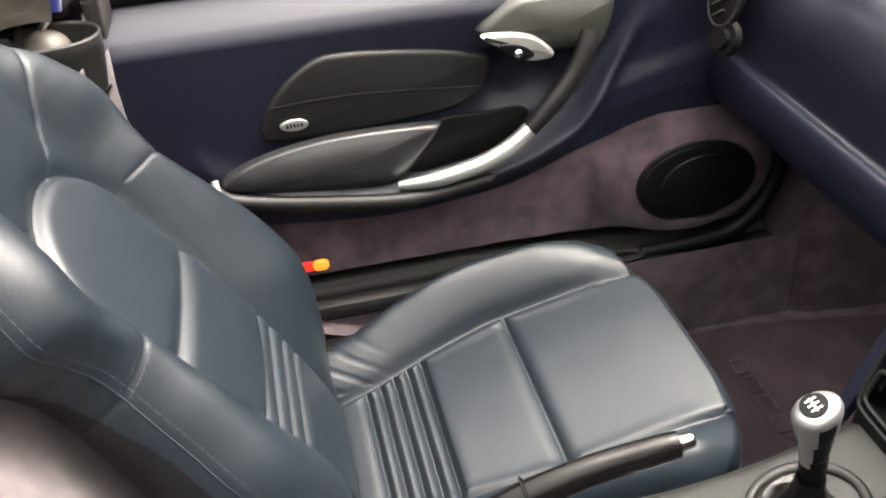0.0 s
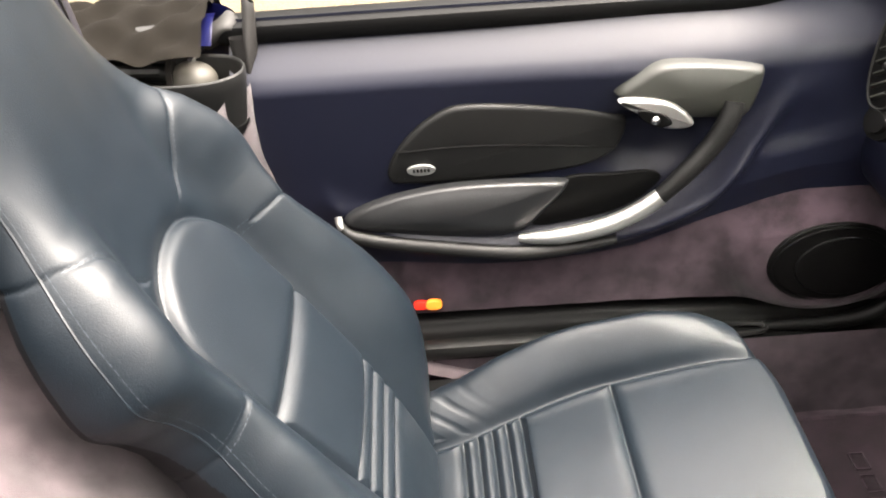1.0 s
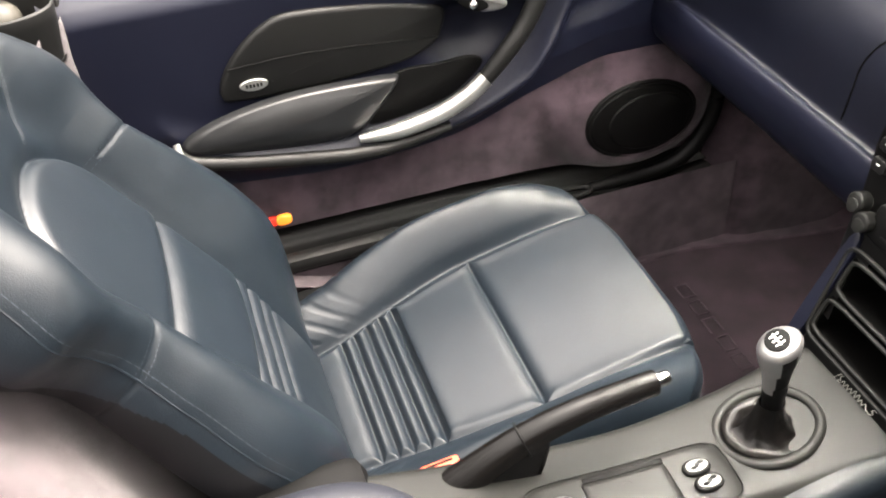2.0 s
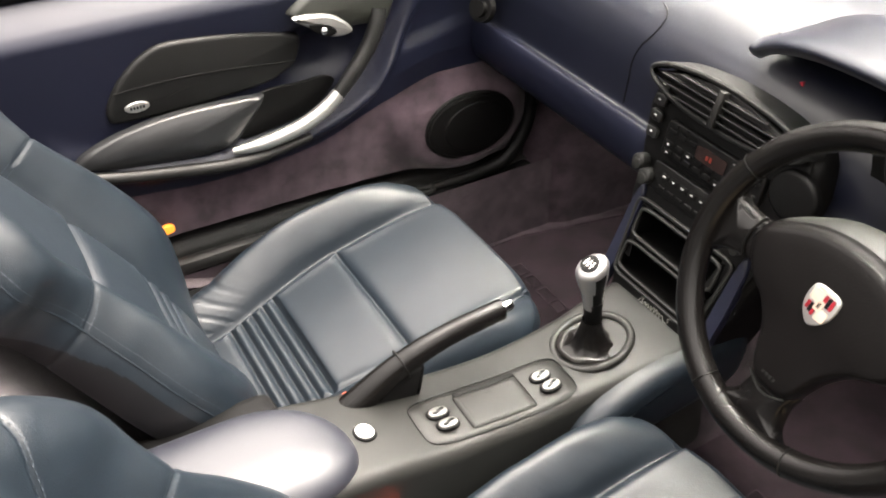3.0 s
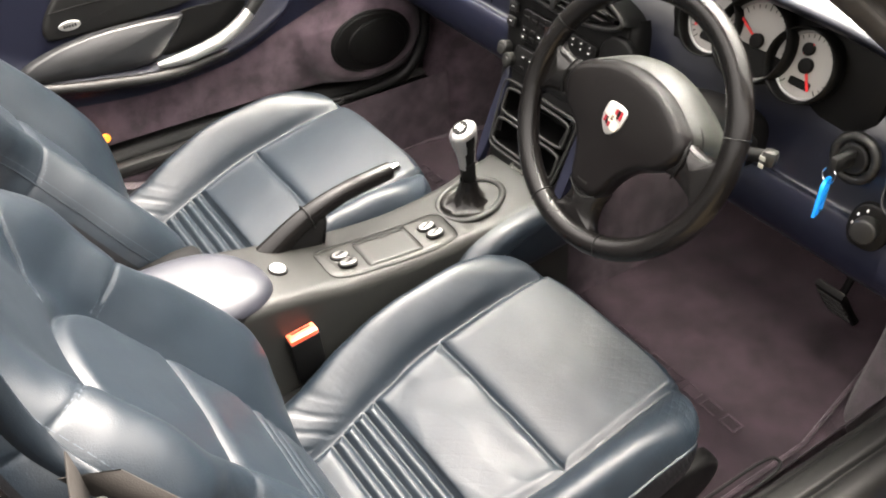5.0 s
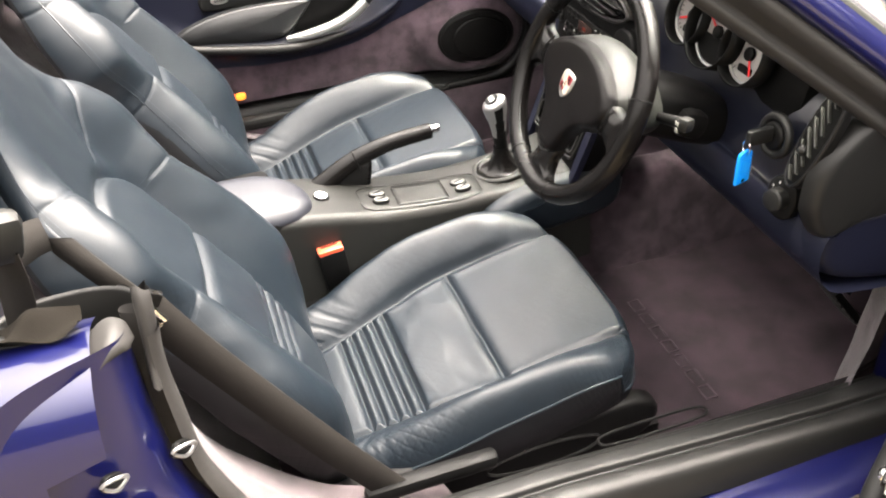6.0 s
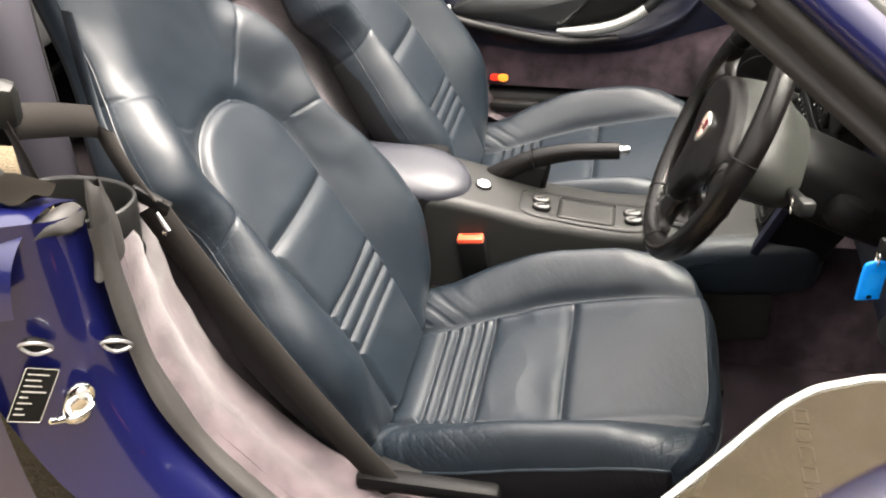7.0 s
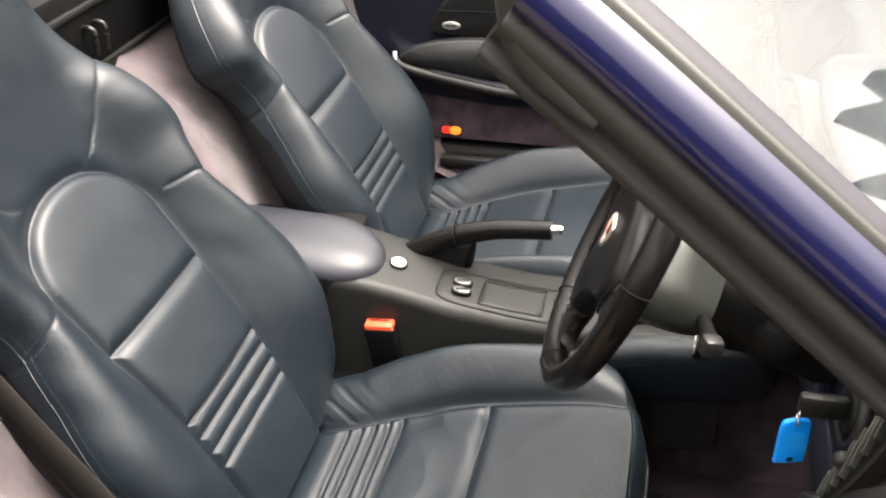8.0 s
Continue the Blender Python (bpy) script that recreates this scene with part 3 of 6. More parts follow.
def tree_belt():
    """A dark belt of foliage that closes the yard on all sides."""
    a = np.linspace(0, math.tau, 240, endpoint=False)
    t = np.linspace(0, 1, 26)
    rows = []
    rng = np.random.RandomState(3)
    top = 4.8 + 1.2 * np.sin(a * 3 + 1) + 0.7 * np.sin(a * 11) + rng.uniform(-0.7, 0.7, len(a))
    for k in t:
        r = 13.0 + 1.2 * np.sin(a * 5) + rng.uniform(-0.5, 0.5, len(a)) + 1.5 * k
        rows.append(np.stack([r * np.cos(a), r * np.sin(a), top * k], -1))
    ob = grid("backdrop", np.array(rows), FOLIAGE, closed=True)
    return tagged(ob, "dark green belt of foliage round the yard", "trees", kind="structure")


def wall_sheet(name, pts, thick, mat, label, category="car interior"):
    """A plate with thickness from its four or more corners, in order."""
    bm = bmesh.new()
    f = bm.faces.new([bm.verts.new(p) for p in pts])
    f.normal_update()
    nv = f.normal.copy()
    r = bmesh.ops.extrude_face_region(bm, geom=[f])
    bmesh.ops.translate(bm, verts=[g for g in r["geom"] if isinstance(g, bmesh.types.BMVert)], vec=nv * thick)
    return tagged(part(name, bm, mat, smooth=False), label, category, kind="structure")


tree_belt()


def sheet_floor():
    x = np.linspace(-0.42, 1.05, 120)
    y = np.linspace(-0.70, 0.70, 281)
    X, Y = np.meshgrid(x, y)
    Z = 0.20 + np.clip((X - 0.80) / 0.3, 0, 1) ** 1.6 * 0.34
    Z = Z + 0.24 / (1 + np.exp((abs(Y) - np.where(X > 0.2, 0.058, 0.09)) / 0.007)) * np.clip((0.95 - X) / 0.3, 0, 1)
    Z = Z + 0.0015 * np.sin(X * 60 + Y * 13) * np.sin(Y * 51)
    ob = grid("floor", np.stack([X, Y, Z], -1), CARPET)
    return tagged(ob, "plum grey carpeted cabin floor and tunnel", "car floor", kind="structure")


sheet_floor()
for sg in (1, -1):
    # side wall of the footwell, its rear edge turned outwards
    t = np.linspace(0, 1, 40)
    kx = curve([0, 0.12, 0.3, 1], [0.53, 0.56, 0.64, 1.0], t)
    ky = curve([0, 0.12, 0.3, 1], [0.695, 0.66, 0.615, 0.58] if sg > 0 else [0.70, 0.672, 0.59, 0.50], t)
    zt = np.linspace(0, 1, 24)
    P = np.array([[(kx[i] + 0.09 * w * (1 - t[i]), sg * (ky[i] + 0.015 * w), 0.19 + 0.55 * w) for w in zt] for i in range(40)])
    P[..., 1] += 0.002 * lumps(P, 30, 2)
    tagged(grid("wall_kick", P, CARPET), "plum grey carpet on the side wall of the footwell", "carpet", kind="structure")
    x = np.linspace(-0.42, 0.60, 30)
    o = 0.032 if sg < 0 else 0.0
    P = np.array([[(a, sg * (0.632 + o - (0.05 if sg < 0 else 0.0) * (1 - w) + 0.01 * w), 0.19 + (0.19 - o * 0.7) * w) for w in np.linspace(0, 1, 8)] for a in x])
    tagged(grid("wall_sill", P, CARPET), "plum grey carpet up the inner side of the sill", "carpet", kind="structure")
wall_sheet("wall_front", [(1.0, -0.62, 0.2), (1.0, 0.62, 0.2), (1.0, 0.62, 0.85), (1.0, -0.62, 0.85)], 0.03, CARPET, "plum grey carpet at the front of the footwells")


def rear_carpet():
    """Carpeted bulkhead behind the seats: it rises and then lies back as a shelf."""
    y = np.linspace(-0.70, 0.70, 90)
    t = np.linspace(0, 1, 60)
    cx = curve([0, 0.3, 0.6, 0.8, 1], [-0.40, -0.46, -0.545, -0.625, -0.74], t)
    cz = curve([0, 0.3, 0.6, 0.8, 1], [0.2, 0.42, 0.62, 0.75, 0.85], t)
    X = np.repeat(cx[:, None], len(y), 1)
    Z = np.repeat(cz[:, None], len(y), 1)
    Y = np.repeat(y[None], len(t), 0)
    # it swells forward between the seats
    X = X + 0.045 * np.exp(-(Y / 0.085) ** 2) * np.clip((Z - 0.3) / 0.3, 0, 1)
    P = np.stack([X, Y, Z], -1)
    P[..., 2] += 0.006 * lumps(P, 14, 4) + 0.002 * lumps(P, 60, 6)
    ob = grid("wall_rear", P, REAR_CARPET)
    return tagged(ob, "pale plum grey carpet on the bulkhead behind the seats", "carpet", kind="structure")


rear_carpet()


def rear_box():
    b = thing("storage_box", (-0.82, 0.0, 0.85), "black plastic storage box with two coat hooks behind the seats", "storage box")
    bm = bmesh.new()
    box(bm, (-0.835, 0.02, 0.925), (0.21, 1.06, 0.15), 0.012)
    part("body", bm, BLACK, b)
    for z_, d_ in ((0.962, 0.012), (0.858, 0.009)):
        bm = bmesh.new()
        box(bm, (-0.729, 0.02, z_), (0.014, 1.04, d_), 0.004)
        part("lid_edge", bm, SOFT_BLACK, b)
    for y in (0.014, 0.046):
        bm = tube([(-0.731, y, 0.93), (-0.717, y, 0.931), (-0.709, y, 0.92), (-0.714, y, 0.884)], 0.005, 8, smooth_n=4)
        part("hook", bm, SOFT_BLACK, b, "grey plastic hook")


rear_box()


# ---- sills ----
def sill(sg):
    s = thing("door_sill", (0, sg * 0.68, 0.4), "black plastic door sill trim with a long pocket", "door sill", "sills")
    n = 60
    x = np.linspace(-0.42, 0.66, n)
    rows = []
    for i in range(n):
        d = -0.03 * np.clip((x[i] - 0.42) / 0.12, 0, 1)
        o = 0.03 if sg < 0 else 0.0
        pr = [(0.64 - d + o, 0.33), (0.643 - d + o, 0.372 - o), (0.652 - d + o, 0.388 - o), (0.668 - d + o * 0.8, 0.392 - o * 0.6), (0.69, 0.396), (0.70, 0.402), (0.71, 0.412), (0.735, 0.415), (0.742, 0.405), (0.752, 0.412), (0.77, 0.412), (0.785, 0.40), (0.80, 0.36)]
        pr = spline([(a, b, 0) for a, b in pr], 4)
        rows.append([(x[i], sg * q.x, q.y - 0.035 * np.clip((x[i] - 0.0) / 0.5, 0, 1)) for q in pr])
    # same trim both sides; the driver's sheen is put into a greyer black
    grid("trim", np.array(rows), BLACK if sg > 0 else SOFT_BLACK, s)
    ring = [(0.20 + 0.1 * math.copysign(abs(math.cos(t)) ** 0.6, math.cos(t)), sg * (0.668 + 0.014 * math.copysign(abs(math.sin(t)) ** 0.6, math.sin(t))), 0.394 - 0.014) for t in np.linspace(0, math.tau, 40, endpoint=False)]
    part("pocket_rim", tube(ring, 0.005 if sg > 0 else 0.003, 6, closed=True), SOFT_BLACK if sg > 0 else BLACK, s)
    bm = bmesh.new()
    box(bm, (-0.18, sg * 0.648, 0.40), (0.22, 0.03, 0.03), 0.011)
    part("release_lever", bm, SOFT_BLACK if sg > 0 else BLACK, s, "dark grey seat lever cover")


sill(1), sill(-1)


def door_seal():
    s = thing("door_seal", (0.53, 0.66, 0.45), "black rubber door seal curving up before the loudspeaker", "door seal")
    pts = [(0.30, 0.676, 0.374), (0.40, 0.672, 0.378), (0.47, 0.666, 0.392), (0.512, 0.662, 0.428), (0.536, 0.66, 0.476), (0.543, 0.66, 0.53), (0.534, 0.662, 0.585), (0.50, 0.668, 0.66)]
    part("lip", tube(pts, [0.010, 0.013, 0.015, 0.015, 0.014, 0.013, 0.011, 0.009], 12, smooth_n=8), BLACK, s)


door_seal()


# ---- doors ----
NAVY_EDGE = ([-0.6, -0.45, -0.33, -0.14, 0.04, 0.22, 0.35, 0.46, 0.62], [0.56, 0.549, 0.538, 0.520, 0.533, 0.592, 0.626, 0.627, 0.61])


def car_door(swing=None):
    """The closed passenger door or, mirrored and turned about its hinge, the driver's."""
    if swing is None:
        d = thing("passenger_door", (0, 0.72, 0.42), "closed navy door panel with plum carpet, armrest and loudspeaker", "car door", "car doors")
    else:
        d = thing("driver_door", swing @ Vector((0.2, 0.78, 0.42)), "half-open cobalt blue door with its window raised", "car door", "car doors")
        SWING[d] = swing @ Matrix.Translation((0, 0.04, 0))
    n, m = 220, 150
    x = np.linspace(-0.535, 0.60, n)
    lower = curve(*NAVY_EDGE, x)
    X = np.repeat(x[:, None], m, 1)
    t = np.linspace(0, 1, m)[None]
    top = 0.943 - 0.02 * np.clip((x - 0.2) / 0.4, 0, 1) ** 2
    Z = lower[:, None] + (top - lower)[:, None] * t
    u = np.clip((Z - 0.845) / 0.085, 0, 1)
    flat = 1 - 0.6 * np.clip((X - 0.2) / 0.25, 0, 1)
    Y = 0.718 + 0.058 * flat * u * u * (3 - 2 * u) + 0.012 * np.clip((Z - 0.87) / 0.075, 0, 1)
    # ledge that runs forward from the grab handle
    line = 0.70 + 0.20 * np.clip(X - 0.22, 0, 1)
    v = np.clip((line + 0.02 - Z) / 0.04, 0, 1)
    Y = Y - 0.012 * v * v * (3 - 2 * v) * np.clip((X - 0.17) / 0.10, 0, 1) * np.clip((0.46 - X) / 0.14, 0, 1) * np.clip((Z - lower[:, None]) / 0.05, 0, 1)
    # swelling of the armrest and its boat-shaped hollow
    def blob(cx, cz, rx, rz, tilt=0.0):
        dx, dz = X - cx, Z - cz
        c, s_ = math.cos(tilt), math.sin(tilt)
        return ((dx * c + dz * s_) / rx) ** 2 + ((-dx * s_ + dz * c) / rz) ** 2
    low_edge = curve([-0.42, -0.37, -0.23, -0.1, 0.04, 0.167, 0.23, 0.3, 0.6], [0.66, 0.622, 0.59, 0.572, 0.586, 0.636, 0.71, 0.80, 0.80], X)
    Y = Y - 0.045 * np.exp(-((Z - low_edge) / 0.028) ** 2) * np.exp(-np.clip(abs(X + 0.05) - 0.22, 0, 1) ** 2 / 0.01)
    Y = Y - 0.018 * np.exp(-blob(0.12, 0.86, 0.20, 0.07)) - 0.02 * np.clip((X - 0.2) / 0.4, 0, 1) ** 2
    Y = Y + 0.03 * np.exp(-blob(0.08, 0.73, 0.07, 0.055) ** 2)
    P = np.stack([X, Y, Z], -1)
    grid("upper_panel", P, NAVY, d, "smooth navy blue upper door panel")
    # carpet below
    zb = curve([-0.6, 0.0, 0.3, 0.45, 0.62], [0.432, 0.428, 0.42, 0.40, 0.40], x)
    t = np.linspace(0, 1, 80)[None]
    X2 = np.repeat(x[:, None], 80, 1)
    Z2 = zb[:, None] + (lower + 0.004 - zb)[:, None] * t
    Y2 = (Y[:, :1] + 0.003) * t ** 2 + 0.71 * (1 - t ** 2)
    r = np.hypot((X2 - 0.39) / 0.155, (Z2 - 0.515) / 0.112)
    Y2 = Y2 - 0.045 / (1 + np.exp((r - 1.0) / 0.07)) * np.clip((1 - t) / 0.25, 0, 1) ** 0.7 - 0.01 * np.clip((X2 - 0.1) / 0.4, 0, 1) * (1 - t)
    P2 = np.stack([X2, Y2, Z2], -1)
    P2[..., 1] += 0.0012 * lumps(P2, 40, 9)
    grid("carpet_panel", P2, CARPET, d, "plum grey carpet on the lower door")
    # loudspeaker
    at = Matrix.Translation((0.392, 0.668, 0.512)) @ pose(0, 0, 0, 90, 0, 0) @ pose(0, 0, 0, 0, 0, -6)
    part("speaker_grille", slab(oval(0.106, 0.074, 48), 0.010, 0.006, at), BLACK, d, "black oval loudspeaker grille")
    ring = [at @ Vector((0.107 * math.cos(a), 0.075 * math.sin(a), 0.004)) for a in np.linspace(0, math.tau, 48, endpoint=False)]
    part("speaker_rim", tube(ring, 0.005, 8, closed=True, up=(0, 1, 0)), BLACK, d)
    part("speaker_cone", slab(oval(0.080, 0.058, 40), 0.004, 0.003, at @ Matrix.Translation((0.012, -0.002, 0.009))), BLACK, d)
    # airbag cover
    face = pose(0, 0, 0, 90, 0, 0)
    out = smooth_outline([(-0.318, 0.70), (-0.314, 0.73), (-0.284, 0.772), (-0.24, 0.806), (-0.19, 0.818), (-0.06, 0.805), (0.025, 0.786), (0.045, 0.77), (0.032, 0.73), (0.0, 0.708), (-0.05, 0.696), (-0.18, 0.688), (-0.295, 0.69)], 4)
    part("airbag_cover", slab(out, 0.012, 0.008, Matrix.Translation((0, 0.719, 0)) @ face), SOFT_BLACK, d, "black grained airbag cover with a seam")
    line = [(-0.303, 0.7062, 0.749), (-0.2, 0.7062, 0.752), (-0.1, 0.7062, 0.746), (0.03, 0.7062, 0.732)]
    part("cover_seam", tube(line, 0.0016, 6, smooth_n=6), BLACK, d)
    bd = part("badge", slab(oval(0.022, 0.010, 32), 0.004, 0.002, Matrix.Translation((-0.268, 0.7068, 0.717)) @ face), SILVER, d, "small oval silver badge")
    bm = bmesh.new()
    for k in range(5):
        box(bm, (-0.279 + k * 0.0055, 0.7024, 0.717), (0.0034, 0.0008, 0.0055))
    part("badge_print", bm, BLACK, bd)
    # storage lid of the armrest
    out = smooth_outline([(-0.395, 0.640), (-0.37, 0.662), (-0.30, 0.684), (-0.2, 0.695), (-0.06, 0.690), (-0.045, 0.678), (-0.075, 0.64), (-0.118, 0.603), (-0.2, 0.6), (-0.3, 0.612), (-0.375, 0.628)], 5)
    bm = pillow(out, 0.018, 0.02, Matrix.Translation((0, 0.70, 0)) @ face, 0.014)
    part("armrest_lid", bm, LID, d, "dark grey boat-shaped armrest lid")
    rim = [(-0.40, 0.685, 0.640), (-0.37, 0.675, 0.618), (-0.23, 0.668, 0.592), (-0.1, 0.662, 0.578), (0.03, 0.662, 0.592)]
    part("armrest_rim", tube(rim, [0.006, 0.011, 0.012, 0.012, 0.008], 10, smooth_n=8), SOFT_BLACK, d)
    part("lid_tip", tube([(-0.402, 0.69, 0.652), (-0.40, 0.682, 0.640), (-0.392, 0.68, 0.630)], 0.006, 8, smooth_n=4), SILVER, d)
    # flat black plate: the shade of the hollow is put in as colour
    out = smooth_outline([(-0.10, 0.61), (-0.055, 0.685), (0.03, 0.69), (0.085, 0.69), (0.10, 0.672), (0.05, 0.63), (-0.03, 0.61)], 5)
    part("armrest_shade_plate", slab(out, 0.006, 0.002, Matrix.Translation((0, 0.704, 0)) @ face), BLACK, d, "black plate standing for the shaded hollow behind the grab handle")
    pts = [(-0.122, 0.672, 0.600), (-0.06, 0.662, 0.606), (0.01, 0.658, 0.622), (0.06, 0.658, 0.645), (0.092, 0.66, 0.668)]
    part("silver_grip", tube(pts, [0.006, 0.0125, 0.0135, 0.0135, 0.013], 14, smooth_n=8, flat=1.1), SILVER, d, "satin silver lower grip of the grab handle")
    pts = [(0.092, 0.66, 0.668), (0.13, 0.662, 0.708), (0.165, 0.668, 0.748), (0.185, 0.672, 0.785), (0.192, 0.68, 0.81)]
    part("grab_handle", tube(pts, [0.0125, 0.015, 0.0155, 0.016, 0.016], 14, smooth_n=8), SOFT_BLACK, d, "black grab handle")
    out = smooth_outline([(0.02, 0.826), (0.05, 0.852), (0.09, 0.869), (0.16, 0.866), (0.225, 0.856), (0.24, 0.845), (0.232, 0.80), (0.215, 0.775), (0.17, 0.778), (0.12, 0.785), (0.05, 0.815)], 5)
    part("handle_pod", pillow(out, 0.03, 0.02, Matrix.Translation((0, 0.715, 0)) @ face, 0.012), POD, d, "grey green door handle pod")
    out = smooth_outline([(0.022, 0.829), (0.06, 0.828), (0.10, 0.818), (0.132, 0.79), (0.125, 0.778), (0.09, 0.78), (0.06, 0.80), (0.03, 0.818)], 5)
    part("door_pull", slab(out, 0.012, 0.006, Matrix.Translation((0, 0.678, 0)) @ face), SILVER, d, "satin silver door pull")
    # black plate on the pull, painted shade in place of a cut recess
    part("pull_shade_plate", slab(smooth_outline([(0.05, 0.815), (0.085, 0.806), (0.1, 0.79), (0.08, 0.785), (0.055, 0.80)], 5), 0.004, 0.002, Matrix.Translation((0, 0.6655, 0)) @ face), BLACK, d)
    bm = bmesh.new()
    bmesh.ops.create_uvsphere(bm, u_segments=12, v_segments=8, radius=0.008, matrix=Matrix.Translation((0.075, 0.664, 0.797)))
    part("lock_pin", bm, CHROME, d)
    # lamp low on the door
    at = Matrix.Translation((-0.268, 0.706, 0.453)) @ face
    part("lamp_red", slab(oval(0.012, 0.009, 20, 3), 0.006, 0.002, at @ Matrix.Translation((-0.018, 0, 0))), LAMP_RED, d, "lit red door lamp")
    part("lamp_warm", slab(oval(0.014, 0.010, 24, 2.5), 0.008, 0.003, at @ Matrix.Translation((0.004, 0, 0))), LAMP_WARM, d, "glowing warm door lamp")
    # outer skin and belt strip
    bm = bmesh.new()
    box(bm, (0.08, 0.785, 0.56), (1.22, 0.07, 0.52), 0.01)
    part("core", bm, BLACK, d)
    bm = bmesh.new()
    box(bm, (0.02, 0.86, 0.60), (1.15, 0.06, 0.64), 0.02)
    part("outer_skin", bm, PAINT, d, "cobalt blue door skin")
    bm = bmesh.new()
    box(bm, (0.02, 0.80, 0.924), (1.14, 0.065, 0.03), 0.008)
    part("belt_strip", bm, BLACK, d, "black window belt seal")
    if swing is not None:
        SWING[d] = swing
        out = smooth_outline([(0.42, 0.925), (0.30, 1.00), (0.18, 1.085), (0.114, 1.139), (0.04, 1.197), (0.0, 1.214), (-0.03, 1.217), (-0.077, 1.196), (-0.20, 1.145), (-0.31, 1.06), (-0.38, 0.94), (-0.36, 0.90), (0.40, 0.90)], 5)
        pane = part("window_pane", slab(out, 0.004, 0.0, Matrix.Translation((0, 0.80, 0)) @ face), CLEAR, d, "clear raised window pane")
        pane.visible_shadow = False
        rim = [(x, 0.798, z) for x, z in out if z > 0.93]
        part("pane_edge", tube(rim, 0.0014, 6), GLASS_EDGE, pane, "pale ground edge of the pane")
    return d


car_door()
# the driver's door stands 38 degrees open on its hinge
car_door(Matrix.Translation((0.74, -0.80, 0)) @ pose(0, 0, 0, 0, 0, 38) @ Matrix.Translation((-0.74, 0.80, 0)) @ Matrix.Diagonal((1, -1, 1, 1)))


# ---- dashboard ----
def dashboard():
    d = thing("dashboard", (0.5, 0, 0.7), "navy leather dashboard with pale sheen on its top", "dashboard")
    y = np.linspace(-0.72, 0.72, 181)
    prof = [(0.62, 0.60), (0.475, 0.62), (0.432, 0.645), (0.416, 0.675), (0.412, 0.71), (0.419, 0.737), (0.435, 0.741), (0.441, 0.785), (0.446, 0.822), (0.458, 0.862), (0.481, 0.897), (0.521, 0.926), (0.60, 0.947), (0.70, 0.950), (0.75, 0.945)]
    prof = spline([(a, b, 0) for a, b in prof], 8)
    rows = []
    for v in y:
        lean = min(1.0, max(0.0, (abs(v) - 0.46) / 0.12))
        rows.append([(q.x + 0.03 * max(0, abs(v) - 0.45) ** 1.5 + 2.0 * lean * max(0.0, min(q.y, 0.93) - 0.80) ** 2, v, q.y - 0.02 * max(0, abs(v) - 0.5)) for q in prof])
    P = np.array(rows)
    lab = np.zeros((len(y) - 1, len(prof) - 1), int)
    lab[:, 44:68] = 1
    lab[:, 68:] = 2
    nrm = sheet_normals(P)
    if nrm[90, 60, 0] > 0:
        nrm = -nrm
    grid("lower_pad", P, NAVY, d, "padded navy lower edge", mask=lab == 0, normals=nrm)
    grid("face", P, DASH_TOP, d, "dark navy dashboard face", mask=lab == 1, normals=nrm)
    grid("top", P, DASH_TOP, d, "navy leather dashboard top", mask=lab == 2, normals=nrm)
    return d


dashboard()


def glove_seam():
    pts = [(0.437, 0.254, 0.745), (0.441, 0.254, 0.785), (0.446, 0.255, 0.822), (0.453, 0.247, 0.849), (0.462, 0.234, 0.870), (0.476, 0.228, 0.891), (0.489, 0.238, 0.904), (0.496, 0.262, 0.909), (0.499, 0.31, 0.911), (0.500, 0.40, 0.911), (0.502, 0.55, 0.910), (0.505, 0.64, 0.906)]
    g = thing("airbag_lid_joint", (0.46, 0.2, 0.9), "thin dark joint of the passenger airbag lid in the dashboard", "panel joint")
    part("joint", tube(pts, 0.0017, 6, smooth_n=6), BLACK, g)


glove_seam()


